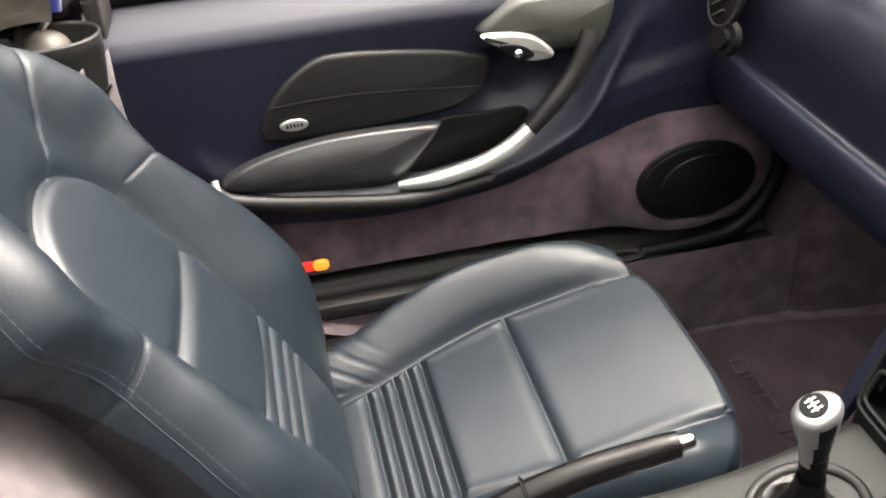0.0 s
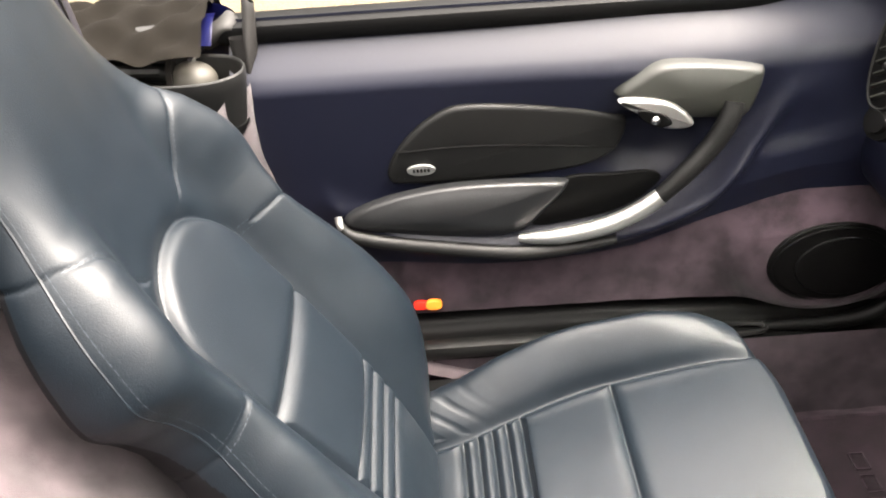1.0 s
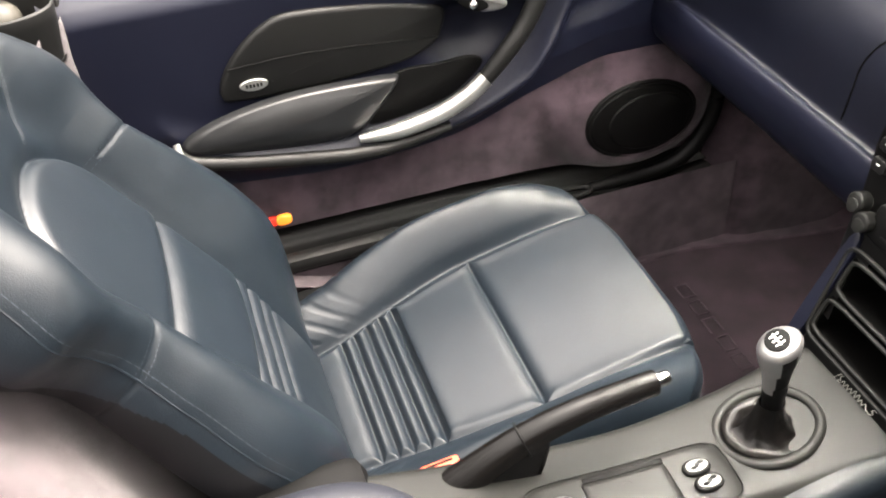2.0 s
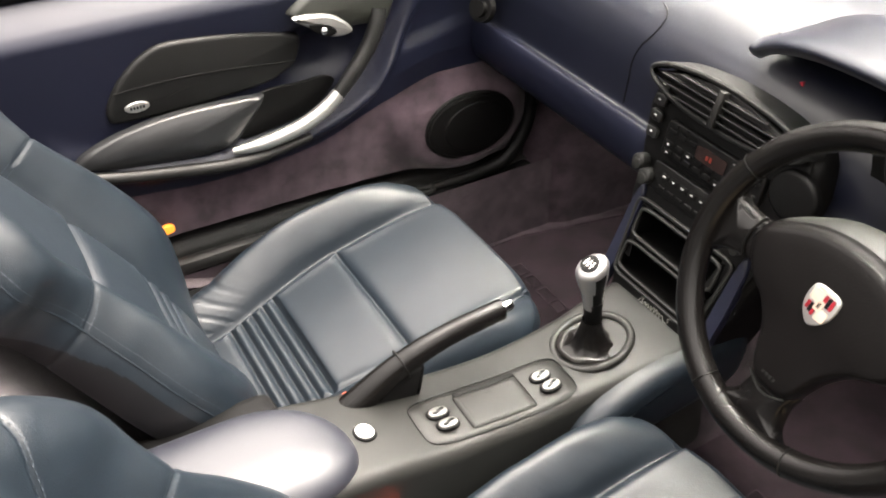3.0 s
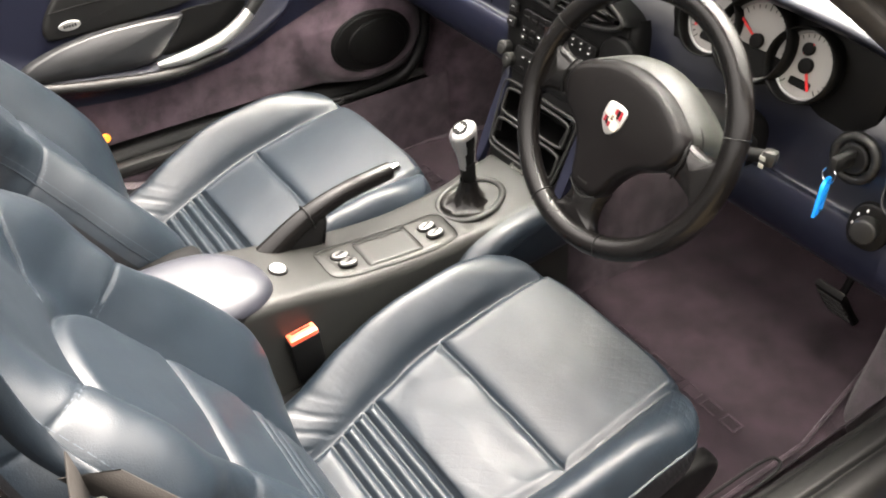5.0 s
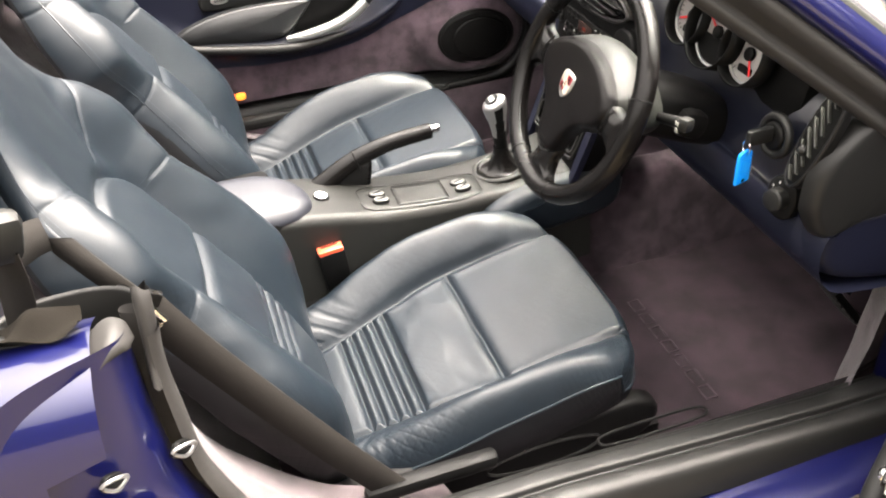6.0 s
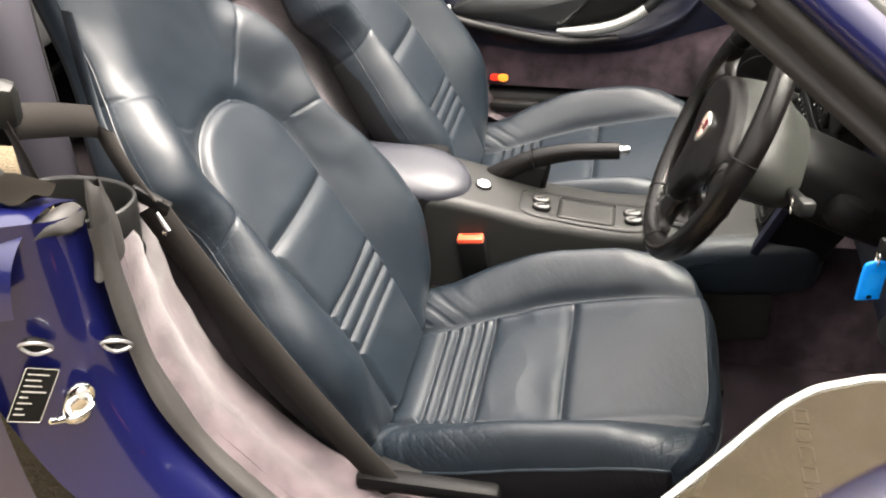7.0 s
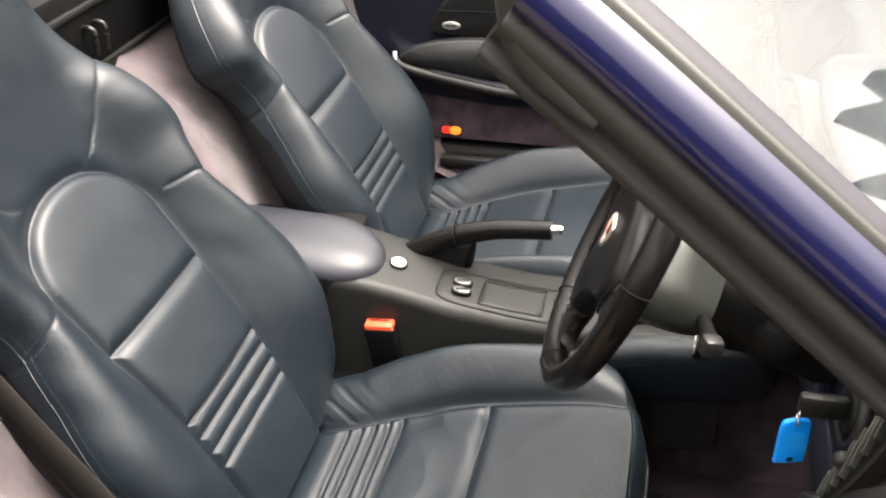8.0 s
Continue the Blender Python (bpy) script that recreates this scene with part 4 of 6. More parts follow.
def vent_pod(sg):
    """An upright slatted vent at the end of the dashboard, with a round knob at its foot."""
    v = thing("side_vent", (0.43, sg * 0.665, 0.82), "black side air vent with grey slats" + (" above a round knob" if sg > 0 else ""), "air vent", "side vents")
    foot, head = Vector((0.402, sg * 0.655, 0.80)), Vector((0.435, sg * 0.690, 0.945))
    along = (head - foot).normalized()
    face = Vector((-1, sg * -0.35, 0.25)).normalized()
    side = along.cross(face).normalized()
    face = side.cross(along)
    m = Matrix((side, along, face)).transposed().to_4x4()
    m.translation = (foot + head) / 2
    part("housing", slab(oval(0.034, 0.084, 48, 2.4), 0.014, 0.006, m), BLACK, v)
    ring = [m @ Vector((x, y, 0.012)) for x, y in oval(0.032, 0.082, 48, 2.4)]
    part("rim", tube(ring, 0.003, 8, closed=True, up=tuple(face)), SOFT_BLACK, v)
    for k in range(8):
        bm = bmesh.new()
        box(bm, (0, 0, 0), (0.048 * (1 - ((k - 3.5) / 5.0) ** 2), 0.0035, 0.014), 0.0012)
        bmesh.ops.transform(bm, matrix=m @ Matrix.Translation((0, -0.064 + 0.0183 * k, 0.014)) @ pose(0, 0, 0, -20, 0, 30 * sg), verts=bm.verts)
        part("slat", bm, POD, v)
    bm = bmesh.new()
    bmesh.ops.create_uvsphere(bm, u_segments=14, v_segments=10, radius=0.008, matrix=m @ Matrix.Translation((0.004, -0.02, 0.022)))
    part("slat_knob", bm, SOFT_BLACK, v)
    if sg < 0:
        return
    km = m.copy()
    km.translation = foot + Vector((-0.004, sg * -0.012, -0.02))
    bm = bmesh.new()
    bmesh.ops.create_cone(bm, cap_ends=True, segments=32, radius1=0.031, radius2=0.025, depth=0.03, matrix=km)
    bmesh.ops.bevel(bm, geom=[e for e in bm.edges if len(e.link_faces) == 2 and e.calc_face_angle(0) > 0.8], offset=0.009, segments=4, affect="EDGES")
    part("knob", bm, BLACK, v)


vent_pod(1), vent_pod(-1)


def dash_end():
    e = thing("dash_end_panel", (0.6, -0.715, 0.8), "black plastic end cap of the dashboard in the open doorway", "trim panel")
    out = smooth_outline([(0.463, 0.918), (0.429, 0.896), (0.401, 0.868), (0.386, 0.836), (0.382, 0.80), (0.386, 0.773), (0.41, 0.731), (0.438, 0.732), (0.477, 0.744), (0.543, 0.744), (0.66, 0.745), (0.78, 0.76), (0.80, 0.86), (0.72, 0.92), (0.56, 0.935)], 5)
    part("cap", pillow(out, 0.03, 0.035, Matrix.Translation((0, -0.69, 0)) @ pose(0, 0, 0, 90, 0, 0), 0.004), SOFT_BLACK, e)
    out = smooth_outline([(0.412, 0.70), (0.425, 0.735), (0.47, 0.75), (0.55, 0.75), (0.70, 0.752), (0.80, 0.76), (0.82, 0.62), (0.70, 0.585), (0.578, 0.60), (0.465, 0.63), (0.42, 0.665)], 5)
    part("knee_corner", pillow(out, 0.055, 0.05, Matrix.Translation((0, -0.655, 0)) @ pose(0, 0, 0, 90, 0, 0), 0.002), NAVY, e, "navy padded corner below the cap")


dash_end()


def instrument_hood():
    h = thing("instrument_hood", (0.45, -0.3, 0.95), "navy leather hood arched over three pale dials", "instrument cluster")
    y = np.linspace(0.03, -0.68, 90)
    rows = []
    for v in y:
        c = np.clip((v + 0.325) / 0.345, -1, 1)
        lift = max(0.0, 1 - abs(c) ** 2.6) ** 0.8
        back = 0.385 + 0.07 * abs(c) ** 2
        top = 0.94 + 0.075 * lift
        rows.append([(back + 0.05, v, 0.945 + 0.055 * lift), (back + 0.02, v, top - 0.024), (back, v, top - 0.014), (back - 0.004, v, top - 0.004), (back + 0.012, v, top + 0.004), (back + 0.06, v, top + 0.002 + 0.008 * lift), (back + 0.13, v, top + 0.002 + 0.012 * lift), (back + 0.175, v, top - 0.002), (back + 0.20, v, 0.945 + 0.03 * lift), (back + 0.25, v, 0.944)])
    P = np.array([[tuple(q) for q in spline(r, 5)] for r in rows])
    grid("brow", P, DASH_TOP, h)
    # dial housing
    bm = bmesh.new()
    box(bm, (0.494, -0.372, 0.897), (0.06, 0.40, 0.19), 0.03, pose(0, 0, 0, 0, 12, 0))
    part("housing", bm, BLACK, h)
    tilt = pose(0, 0, 0, 0, -72, 0) @ pose(0, 0, 0, 0, 0, -90)
    for k, (v, zz, r) in enumerate(((-0.283, 0.905, 0.046), (-0.366, 0.908, 0.056), (-0.45, 0.903, 0.047))):
        at = Matrix.Translation((0.452 - (0.004 if k == 1 else 0), v, zz)) @ tilt
        dl = part("dial", slab(oval(r, r, 44), 0.004, 0.001, at), DIAL, h, "pale silver dial")
        ring = [at @ Vector((r * math.cos(a), r * math.sin(a), 0.006)) for a in np.linspace(0, math.tau, 44, endpoint=False)]
        part("bezel", tube(ring, 0.0026, 8, closed=True, up=(1, 0, 0.3)), KNOB, dl, "chrome bezel")
        wall = [[tuple(at @ Vector((rr * math.cos(a), rr * math.sin(a), zz_))) for a in np.linspace(0, math.tau, 44, endpoint=False)] for rr, zz_ in ((r + 0.001, 0.006), (r + 0.002, 0.012), (r + 0.003, 0.028), (r + 0.006, 0.029), (r + 0.006, 0.0))]
        grid("hood", np.array(wall), BLACK, dl, "black tube round the dial", closed=True)
        bm = bmesh.new()
        for i in range(25):
            a = math.radians(230 - i * 280 / 24)
            L = 0.009 if i % 4 == 0 else 0.005
            m = at @ pose(0, 0, 0, 0, 0, math.degrees(a)) @ Matrix.Translation((r * 0.86, 0, 0.0045))
            vs = [bm.verts.new(m @ Vector(c)) for c in ((-L / 2, -0.0007, 0), (L / 2, -0.0007, 0), (L / 2, 0.0007, 0), (-L / 2, 0.0007, 0))]
            bm.faces.new(vs)
        part("scale_marks", bm, BLACK, dl)
        a = (205, 150, 300)[k]
        bm = bmesh.new()
        box(bm, (0, 0, 0), (r * 0.8, 0.004, 0.002), 0.0008)
        bmesh.ops.transform(bm, matrix=at @ pose(0, 0, 0, 0, 0, a) @ Matrix.Translation((r * 0.36, 0, 0.008)), verts=bm.verts)
        part("needle", bm, RED, dl, "red needle")
        part("hub", slab(oval(0.011, 0.011, 20), 0.006, 0.002, at @ Matrix.Translation((0, 0, 0.006))), BLACK, dl)
        if k == 1:
            part("display", slab([(r * 0.93 * math.cos(b), r * 0.93 * math.sin(b)) for b in np.linspace(math.radians(190), math.radians(350), 30)], 0.002, 0, at @ Matrix.Translation((0, 0, 0.0042))), BLACK, dl, "dark lower display")
        else:
            part("display", slab(oval(0.017, 0.006, 20, 6), 0.002, 0, at @ Matrix.Translation((0, -r * 0.55, 0.0042))), BLACK, dl)
        if k == 2:
            bm = bmesh.new()
            box(bm, (0, 0, 0), (0.02, 0.003, 0.002), 0.0006)
            bmesh.ops.transform(bm, matrix=at @ pose(0, 0, 0, 0, 0, 60) @ Matrix.Translation((0.016, 0.016, 0.008)), verts=bm.verts)
            part("needle", bm, RED, dl, "red needle")
            part("hub", slab(oval(0.009, 0.009, 20), 0.006, 0.002, at @ Matrix.Translation((-0.006, 0.022, 0.006))), BLACK, dl)
    for v, zz in ((-0.318, 0.858), (-0.40, 0.856)):
        bm = bmesh.new()
        bmesh.ops.create_uvsphere(bm, u_segments=10, v_segments=8, radius=0.004, matrix=Matrix.Translation((0.452, v, zz)))
        part("warning_lamp", bm, LAMP_RED, h, "lit red warning lamp")
    bm = bmesh.new()
    bmesh.ops.create_cone(bm, cap_ends=True, segments=3, radius1=0.0045, radius2=0.004, depth=0.004, matrix=Matrix.Translation((0.43, -0.085, 0.935)) @ pose(0, 0, 0, 0, -80, 0))
    part("hazard_button", bm, BADGE_RED, h, "red hazard button")


instrument_hood()


# ---- centre stack and console ----
def centre_stack():
    c = thing("centre_stack", (0.40, 0, 0.5), "black centre stack with oval vents, radio and two open shelves", "centre console")
    # body: broad above, narrower below, leaning back towards the lever
    rows = []
    for zz, x0, w in ((0.46, 0.30, 0.085), (0.52, 0.315, 0.10), (0.60, 0.345, 0.12), (0.68, 0.375, 0.14), (0.74, 0.392, 0.15), (0.80, 0.402, 0.158), (0.84, 0.411, 0.150), (0.856, 0.424, 0.140)):
        out = [(x0 + 0.12, -w - 0.02, zz), (x0 + 0.03, -w - 0.008, zz), (x0 + 0.006, -w + 0.004, zz), (x0, -w + 0.02, zz), (x0 - 0.004, 0, zz), (x0, w - 0.02, zz), (x0 + 0.006, w - 0.004, zz), (x0 + 0.03, w + 0.008, zz), (x0 + 0.12, w + 0.02, zz)]
        rows.append([tuple(q) for q in spline(out, 5)])
    R = np.array(rows)
    fine = np.stack([[curve(R[:, 0, 2], R[:, j, k], np.linspace(0.46, 0.856, 60)) for j in range(R.shape[1])] for k in range(3)], -1).transpose(1, 0, 2)
    zc = (fine[:-1, :-1, 2] + fine[1:, 1:, 2]) / 2
    yc = (fine[:-1, :-1, 1] + fine[1:, 1:, 1]) / 2
    hole = (zc > 0.552) & (zc < 0.66) & (abs(yc - 0.004) < 0.083)
    grid("body", fine, BLACK, c, mask=~hole)

    def on_face(y, zz, lift=0.0):
        x = np.interp(zz, [0.46, 0.52, 0.60, 0.68, 0.74, 0.80, 0.86, 0.90], [0.30, 0.315, 0.345, 0.375, 0.392, 0.402, 0.412, 0.425])
        x2 = np.interp(zz + 0.01, [0.46, 0.52, 0.60, 0.68, 0.74, 0.80, 0.86, 0.90], [0.30, 0.315, 0.345, 0.375, 0.392, 0.402, 0.412, 0.425])
        ang = math.degrees(math.atan2(0.01, x2 - x))
        return Matrix.Translation((x - 0.004 - lift, y, zz)) @ pose(0, 0, 0, 0, -ang, 0) @ pose(0, 0, 0, 0, 0, -90)
    # vents
    at = on_face(0.010, 0.857)
    vt = part("vent_frame", slab(smooth_outline([(0.146 * u, 0.029 * (1 - abs(u) ** 1.7) ** 1.0 * sgn) for sgn, us in ((1, (-0.98, -0.7, -0.35, 0, 0.35, 0.7, 0.98)), (-1, (0.98, 0.7, 0.35, 0, -0.35, -0.7, -0.98))) for u in us], 4), 0.010, 0.005, at), BLACK, c, "black eye-shaped air vent frame")
    rim = [at @ Vector((0.15 * math.cos(a), 0.031 * math.copysign(abs(math.sin(a)) ** 1.05, math.sin(a)), 0.008)) for a in np.linspace(0, math.tau, 64, endpoint=False)]
    part("vent_rim", tube(rim, 0.0045, 8, closed=True, up=(1, 0, 0.3)), SOFT_BLACK, vt)
    brow = []
    for lift, grow, rise in ((0.006, 0.97, 0.0), (0.012, 1.0, 0.001), (0.010, 1.03, 0.003), (-0.006, 1.04, 0.004), (-0.03, 1.04, 0.004), (-0.07, 1.04, 0.004)):
        brow.append([tuple(at @ Vector((0.15 * grow * math.cos(a), 0.031 * grow * abs(math.sin(a)) ** 0.9 + rise * math.sin(a) - 0.002, lift))) for a in np.linspace(0, math.pi, 40)])
    grid("vent_brow", np.array(brow), SOFT_BLACK, vt, "smooth dark grey brow over the vent")
    for k in range(4):
        bm = bmesh.new()
        box(bm, (0, 0, 0), (0.255 - 0.045 * abs(k - 1.5) ** 1.6, 0.0028, 0.012), 0.0012)
        bmesh.ops.transform(bm, matrix=at @ Matrix.Translation((0, -0.0165 + 0.011 * k, 0.014)), verts=bm.verts)
        part("slat", bm, SOFT_BLACK, vt)
    bm = bmesh.new()
    box(bm, (0, 0, 0), (0.012, 0.054, 0.016), 0.003)
    bmesh.ops.transform(bm, matrix=at @ Matrix.Translation((0, 0, 0.017)), verts=bm.verts)
    part("vent_divider", bm, SOFT_BLACK, vt)
    # radio with display and keys
    rd = part("radio", slab(oval(0.098, 0.03, 40, 12), 0.008, 0.003, on_face(0.0, 0.775)), BLACK, c, "black radio with small pale key marks")
    part("display", slab(oval(0.03, 0.011, 24, 8), 0.003, 0.0, on_face(0.0, 0.785, 0.008)), material("radio_display", (0.012, 0.006, 0.005), 0.2), rd, "dark radio display")
    for k in range(2):
        part("digit", slab(oval(0.0022, 0.0036, 12, 6), 0.0008, 0, on_face(0.006 - 0.007 * k, 0.785, 0.0112)), material("orange_digit", (0.12, 0.014, 0.008), 0.4), rd, "dim orange digit")
    rng = random.Random(4)
    for zz in (0.80, 0.79, 0.77, 0.757):
        for k in range(9):
            yv = -0.085 + k * 0.021
            if abs(yv) < 0.032 and zz > 0.775:
                continue
            part("key", slab(oval(0.0075, 0.0045, 12, 5), 0.0022, 0.001, on_face(yv, zz, 0.008)), BLACK, rd)
            if rng.random() < 0.55:
                part("key_mark", slab(oval(0.0014 + 0.002 * rng.random(), 0.0006, 8, 6), 0.0006, 0, on_face(yv, zz, 0.0112)), WHITE, rd)
    cl = part("climate_panel", slab(oval(0.10, 0.024, 40, 12), 0.008, 0.003, on_face(0.0, 0.712)), BLACK, c, "black climate control panel")
    for k in range(8):
        part("key", slab(oval(0.008, 0.005, 12, 5), 0.0022, 0.001, on_face(-0.07 + k * 0.02, 0.72, 0.008)), BLACK, cl)
        part("key_mark", slab(oval(0.0028, 0.0005, 8, 6), 0.0006, 0, on_face(-0.07 + k * 0.02, 0.722, 0.0112)), WHITE, cl)
        part("key", slab(oval(0.007, 0.0028, 12, 5), 0.0022, 0.001, on_face(-0.07 + k * 0.02, 0.702, 0.008)), BLACK, cl)
    for yv, zz in ((0.124, 0.72), (0.103, 0.705), (-0.115, 0.72), (-0.10, 0.70)):
        kn = part("knob", slab(oval(0.013, 0.013, 24), 0.018, 0.004, on_face(yv, zz, 0.003)), SOFT_BLACK, c)
        part("knob_ring", slab(oval(0.009, 0.009, 20), 0.002, 0.001, on_face(yv, zz, 0.0205)), CONSOLE, kn)
    for k, zz in enumerate((0.845, 0.82, 0.795, 0.768)):
        part("side_switch", slab(oval(0.012, 0.009, 20, 4), 0.006, 0.002, on_face(0.128, zz, 0.001)), SOFT_BLACK, c)
        part("switch_mark", slab(oval(0.0028, 0.0008, 8, 6), 0.0006, 0, on_face(0.128, zz + 0.002, 0.0072)), WHITE, c)
    part("round_vent", slab(oval(0.040, 0.036, 32), 0.014, 0.006, on_face(-0.142, 0.80, -0.006)), BLACK, c, "small round vent beside the column")
    # two open shelves
    for zz in (0.634, 0.578):
        m = on_face(0.004, zz)
        ring = [m @ Vector((x, y, 0.003)) for x, y in oval(0.088, 0.025, 60, 7)]
        part("shelf_frame", tube(ring, 0.0032, 8, closed=True, up=(1, 0, 0.3)), CONSOLE, c, "dark grey shelf frame")
        bm = bmesh.new()
        box(bm, (0, 0, 0), (0.176, 0.05, 0.10))
        bmesh.ops.delete(bm, geom=[f for f in bm.faces if f.normal.z > 0.9], context="FACES")
        bmesh.ops.transform(bm, matrix=m @ Matrix.Translation((0, 0, -0.05)), verts=bm.verts)
        part("shelf_tray", bm, BLACK, c, "deep black open shelf", smooth=False)
    m = on_face(0.004, 0.606)
    edge = [m @ Vector((x * (1 + 0.06 * y / 0.066), y, 0.001)) for x, y in oval(0.099, 0.066, 80, 12)]
    part("shelf_panel_edge", tube(edge, 0.0035, 8, closed=True, up=(1, 0, 0.3)), CONSOLE, c, "dark grey border round both shelves")
    for sg in (1, -1):
        m = on_face(sg * 0.112, 0.605, -0.012)
        part("side_cheek", pillow(smooth_outline([(-0.009, -0.10), (0.009, -0.10), (0.012, 0.06), (-0.006, 0.07)], 4), 0.014, 0.008, m), NAVY, c, "navy cheek beside the shelves")
    # script badge as one looping stroke
    at = on_face(-0.011, 0.535, 0.0005)
    line = [(-0.034, -0.004), (-0.031, 0.006), (-0.027, 0.007), (-0.029, 0.002), (-0.026, -0.001), (-0.029, -0.004)]
    for k in range(7):
        line += [(-0.024 + 0.0065 * k, -0.0035), (-0.0215 + 0.0065 * k, 0.0025 + (0.003 if k in (3, 4) else 0))]
    line += [(0.0235, -0.003), (0.031, -0.003), (0.033, 0.0005), (0.029, 0.0025), (0.031, 0.006), (0.035, 0.006)]
    part("script_badge", tube([at @ Vector((x + 0.25 * y, y, 0.001)) for x, y in line], 0.0006, 6, smooth_n=4, up=tuple(at.to_3x3() @ Vector((0, 0, 1)))), GLASS_EDGE, c, "pale script badge")


centre_stack()


def tunnel_console():
    c = thing("tunnel_console", (0.0, 0.0, 0.44), "grey green plastic tunnel console with switches and ashtray lid", "centre console")
    x = np.linspace(-0.33, 0.36, 140)
    zt = curve([-0.33, -0.25, -0.19, -0.08, 0.09, 0.18, 0.27, 0.34, 0.36], [0.575, 0.563, 0.55, 0.523, 0.507, 0.508, 0.522, 0.535, 0.537], x)
    wr = curve([-0.33, -0.2, 0.0, 0.12, 0.2, 0.3, 0.36], [0.105, 0.098, 0.088, 0.085, 0.09, 0.10, 0.10], x)
    wl = curve([-0.33, -0.2, 0.0, 0.12, 0.2, 0.3, 0.36], [0.085, 0.076, 0.076, 0.081, 0.088, 0.095, 0.095], x)
    t = np.linspace(-1, 1, 81)
    rows = []
    for i in range(len(x)):
        row = []
        for u in t:
            w = wl[i] if u > 0 else wr[i]
            a = abs(u)
            if a < 0.6:
                yy, dz = a / 0.6 * (w - 0.022), -0.004 * (a / 0.6) ** 2
            elif a < 0.75:
                k = (a - 0.6) / 0.15 * math.pi / 2
                yy, dz = w - 0.022 + 0.022 * math.sin(k), -0.004 - 0.022 * (1 - math.cos(k))
            else:
                k = (a - 0.75) / 0.25
                yy, dz = w + 0.016 * k, -0.026 - 0.2 * k
            row.append((x[i], math.copysign(yy, u), zt[i] + dz))
        rows.append(row)
    grid("body", np.array(rows), CONSOLE, c)

    def on_top(xx, yy, lift=0.0):
        z0, z1 = np.interp([xx, xx + 0.01], x, zt)
        return Matrix.Translation((xx, yy, z0 - 0.0008 + lift)) @ pose(0, 0, 0, 0, -math.degrees(math.atan2(z1 - z0, 0.01)), 0)
    # switch plate, ashtray lid and rockers, laid on the curved top
    def drape(xx, yy, lift):
        w = np.interp(xx, x, wl if yy > 0 else wr) - 0.022
        a, over = min(abs(yy) / w, 1), max(0.0, abs(yy) - w)
        return (xx, yy, float(np.interp(xx, x, zt)) - 0.004 * a * a - (0.022 - math.sqrt(max(0.0, 0.022 ** 2 - min(over, 0.021) ** 2))) + lift)

    def patch(name, cx, cy, rx, ry, power, lift, mat, label=""):
        ring = oval(1, 1, 72, power)
        P = np.array([[drape(cx + rx * k * px, cy + ry * k * py, lift if k < 1 else lift - 0.0018) for px, py in ring] for k in (1, 0.985, 0.8, 0.6, 0.4, 0.2, 0.01)])
        return grid(name, P, mat, c, label, closed=True)

    def joint(name, cx, cy, rx, ry, power, lift):
        part(name, tube([drape(cx + rx * px, cy + ry * py, lift) for px, py in oval(1, 1, 96, power)], 0.0009, 6, closed=True), BLACK, c)
    patch("switch_plate", 0.006, -0.03, 0.128, 0.043, 6, 0.0012, CONSOLE)
    joint("plate_joint", 0.006, -0.03, 0.1284, 0.0434, 6, 0.0008)
    patch("ashtray_lid", 0.006, -0.031, 0.054, 0.031, 22, 0.0026, CONSOLE, "flat ashtray lid with fine print")
    joint("lid_joint", 0.006, -0.031, 0.0545, 0.0315, 22, 0.0016)
    patch("lid_gap", 0.008, 0.0035, 0.053, 0.0035, 10, 0.0030, BLACK)
    part("lid_print", tube([drape(0.004 + 0.009 * math.cos(a_), -0.02 + 0.009 * math.sin(a_), 0.0027) for a_ in np.linspace(0.6, 2.6, 12)], 0.0004, 5), SOFT_BLACK, c)
    for xx in (-0.083, 0.093):
        for yy in (-0.020, -0.044):
            m = on_top(xx + (0.003 if yy < -0.03 else 0), yy, 0.002)
            ro = part("rocker_switch", slab(oval(0.0178, 0.0112, 32, 2.3), 0.0045, 0.002, m), BLACK, c, "black rocker switch with silver mark")
            part("switch_face", slab(oval(0.0150, 0.0086, 28, 2.2), 0.0022, 0.0014, m @ Matrix.Translation((0, 0, 0.0042))), SWITCH_SILVER, ro)
            for sx in (-1, 1):
                part("switch_mark", slab(oval(0.0042, 0.0026, 14, 2.2), 0.0006, 0, m @ Matrix.Translation((sx * 0.0062, sx * 0.0028, 0.0063))), BLACK, ro)
            part("mark_middle", slab(oval(0.0030, 0.0032, 14, 2), 0.0006, 0, m @ Matrix.Translation((0, 0, 0.0063))), SOFT_BLACK, ro)
    lk = part("lock_button", slab(oval(0.0165, 0.0165, 32), 0.004, 0.002, on_top(-0.196, -0.021, 0.0)), BLACK, c)
    part("button_face", slab(oval(0.013, 0.013, 32), 0.003, 0.0015, on_top(-0.196, -0.021, 0.003)), WHITE, lk, "round white lock button")
    # lever ring and boot
    ring = [on_top(0.205, 0.0) @ Vector((0.064 * math.cos(a), 0.052 * math.sin(a), 0.004)) for a in np.linspace(0, math.tau, 48, endpoint=False)]
    part("lever_surround", tube(ring, 0.0065, 10, closed=True, flat=0.8), CONSOLE, c, "grey oval lever surround")
    # knee pad on the tunnel's side
    for sg in (-1,):
        out = smooth_outline([(0.10, 0.43), (0.13, 0.475), (0.20, 0.505), (0.30, 0.52), (0.42, 0.53), (0.42, 0.43), (0.3, 0.40), (0.18, 0.40)], 6)
        m = Matrix.Translation((0, sg * 0.085, 0)) @ pose(0, 0, 0, 90, 0, 0) @ Matrix.Diagonal((1, 1, -sg, 1))
        part("knee_pad", slab(out, 0.034, 0.024, m), LEATHER, c, "padded navy knee pad")


tunnel_console()


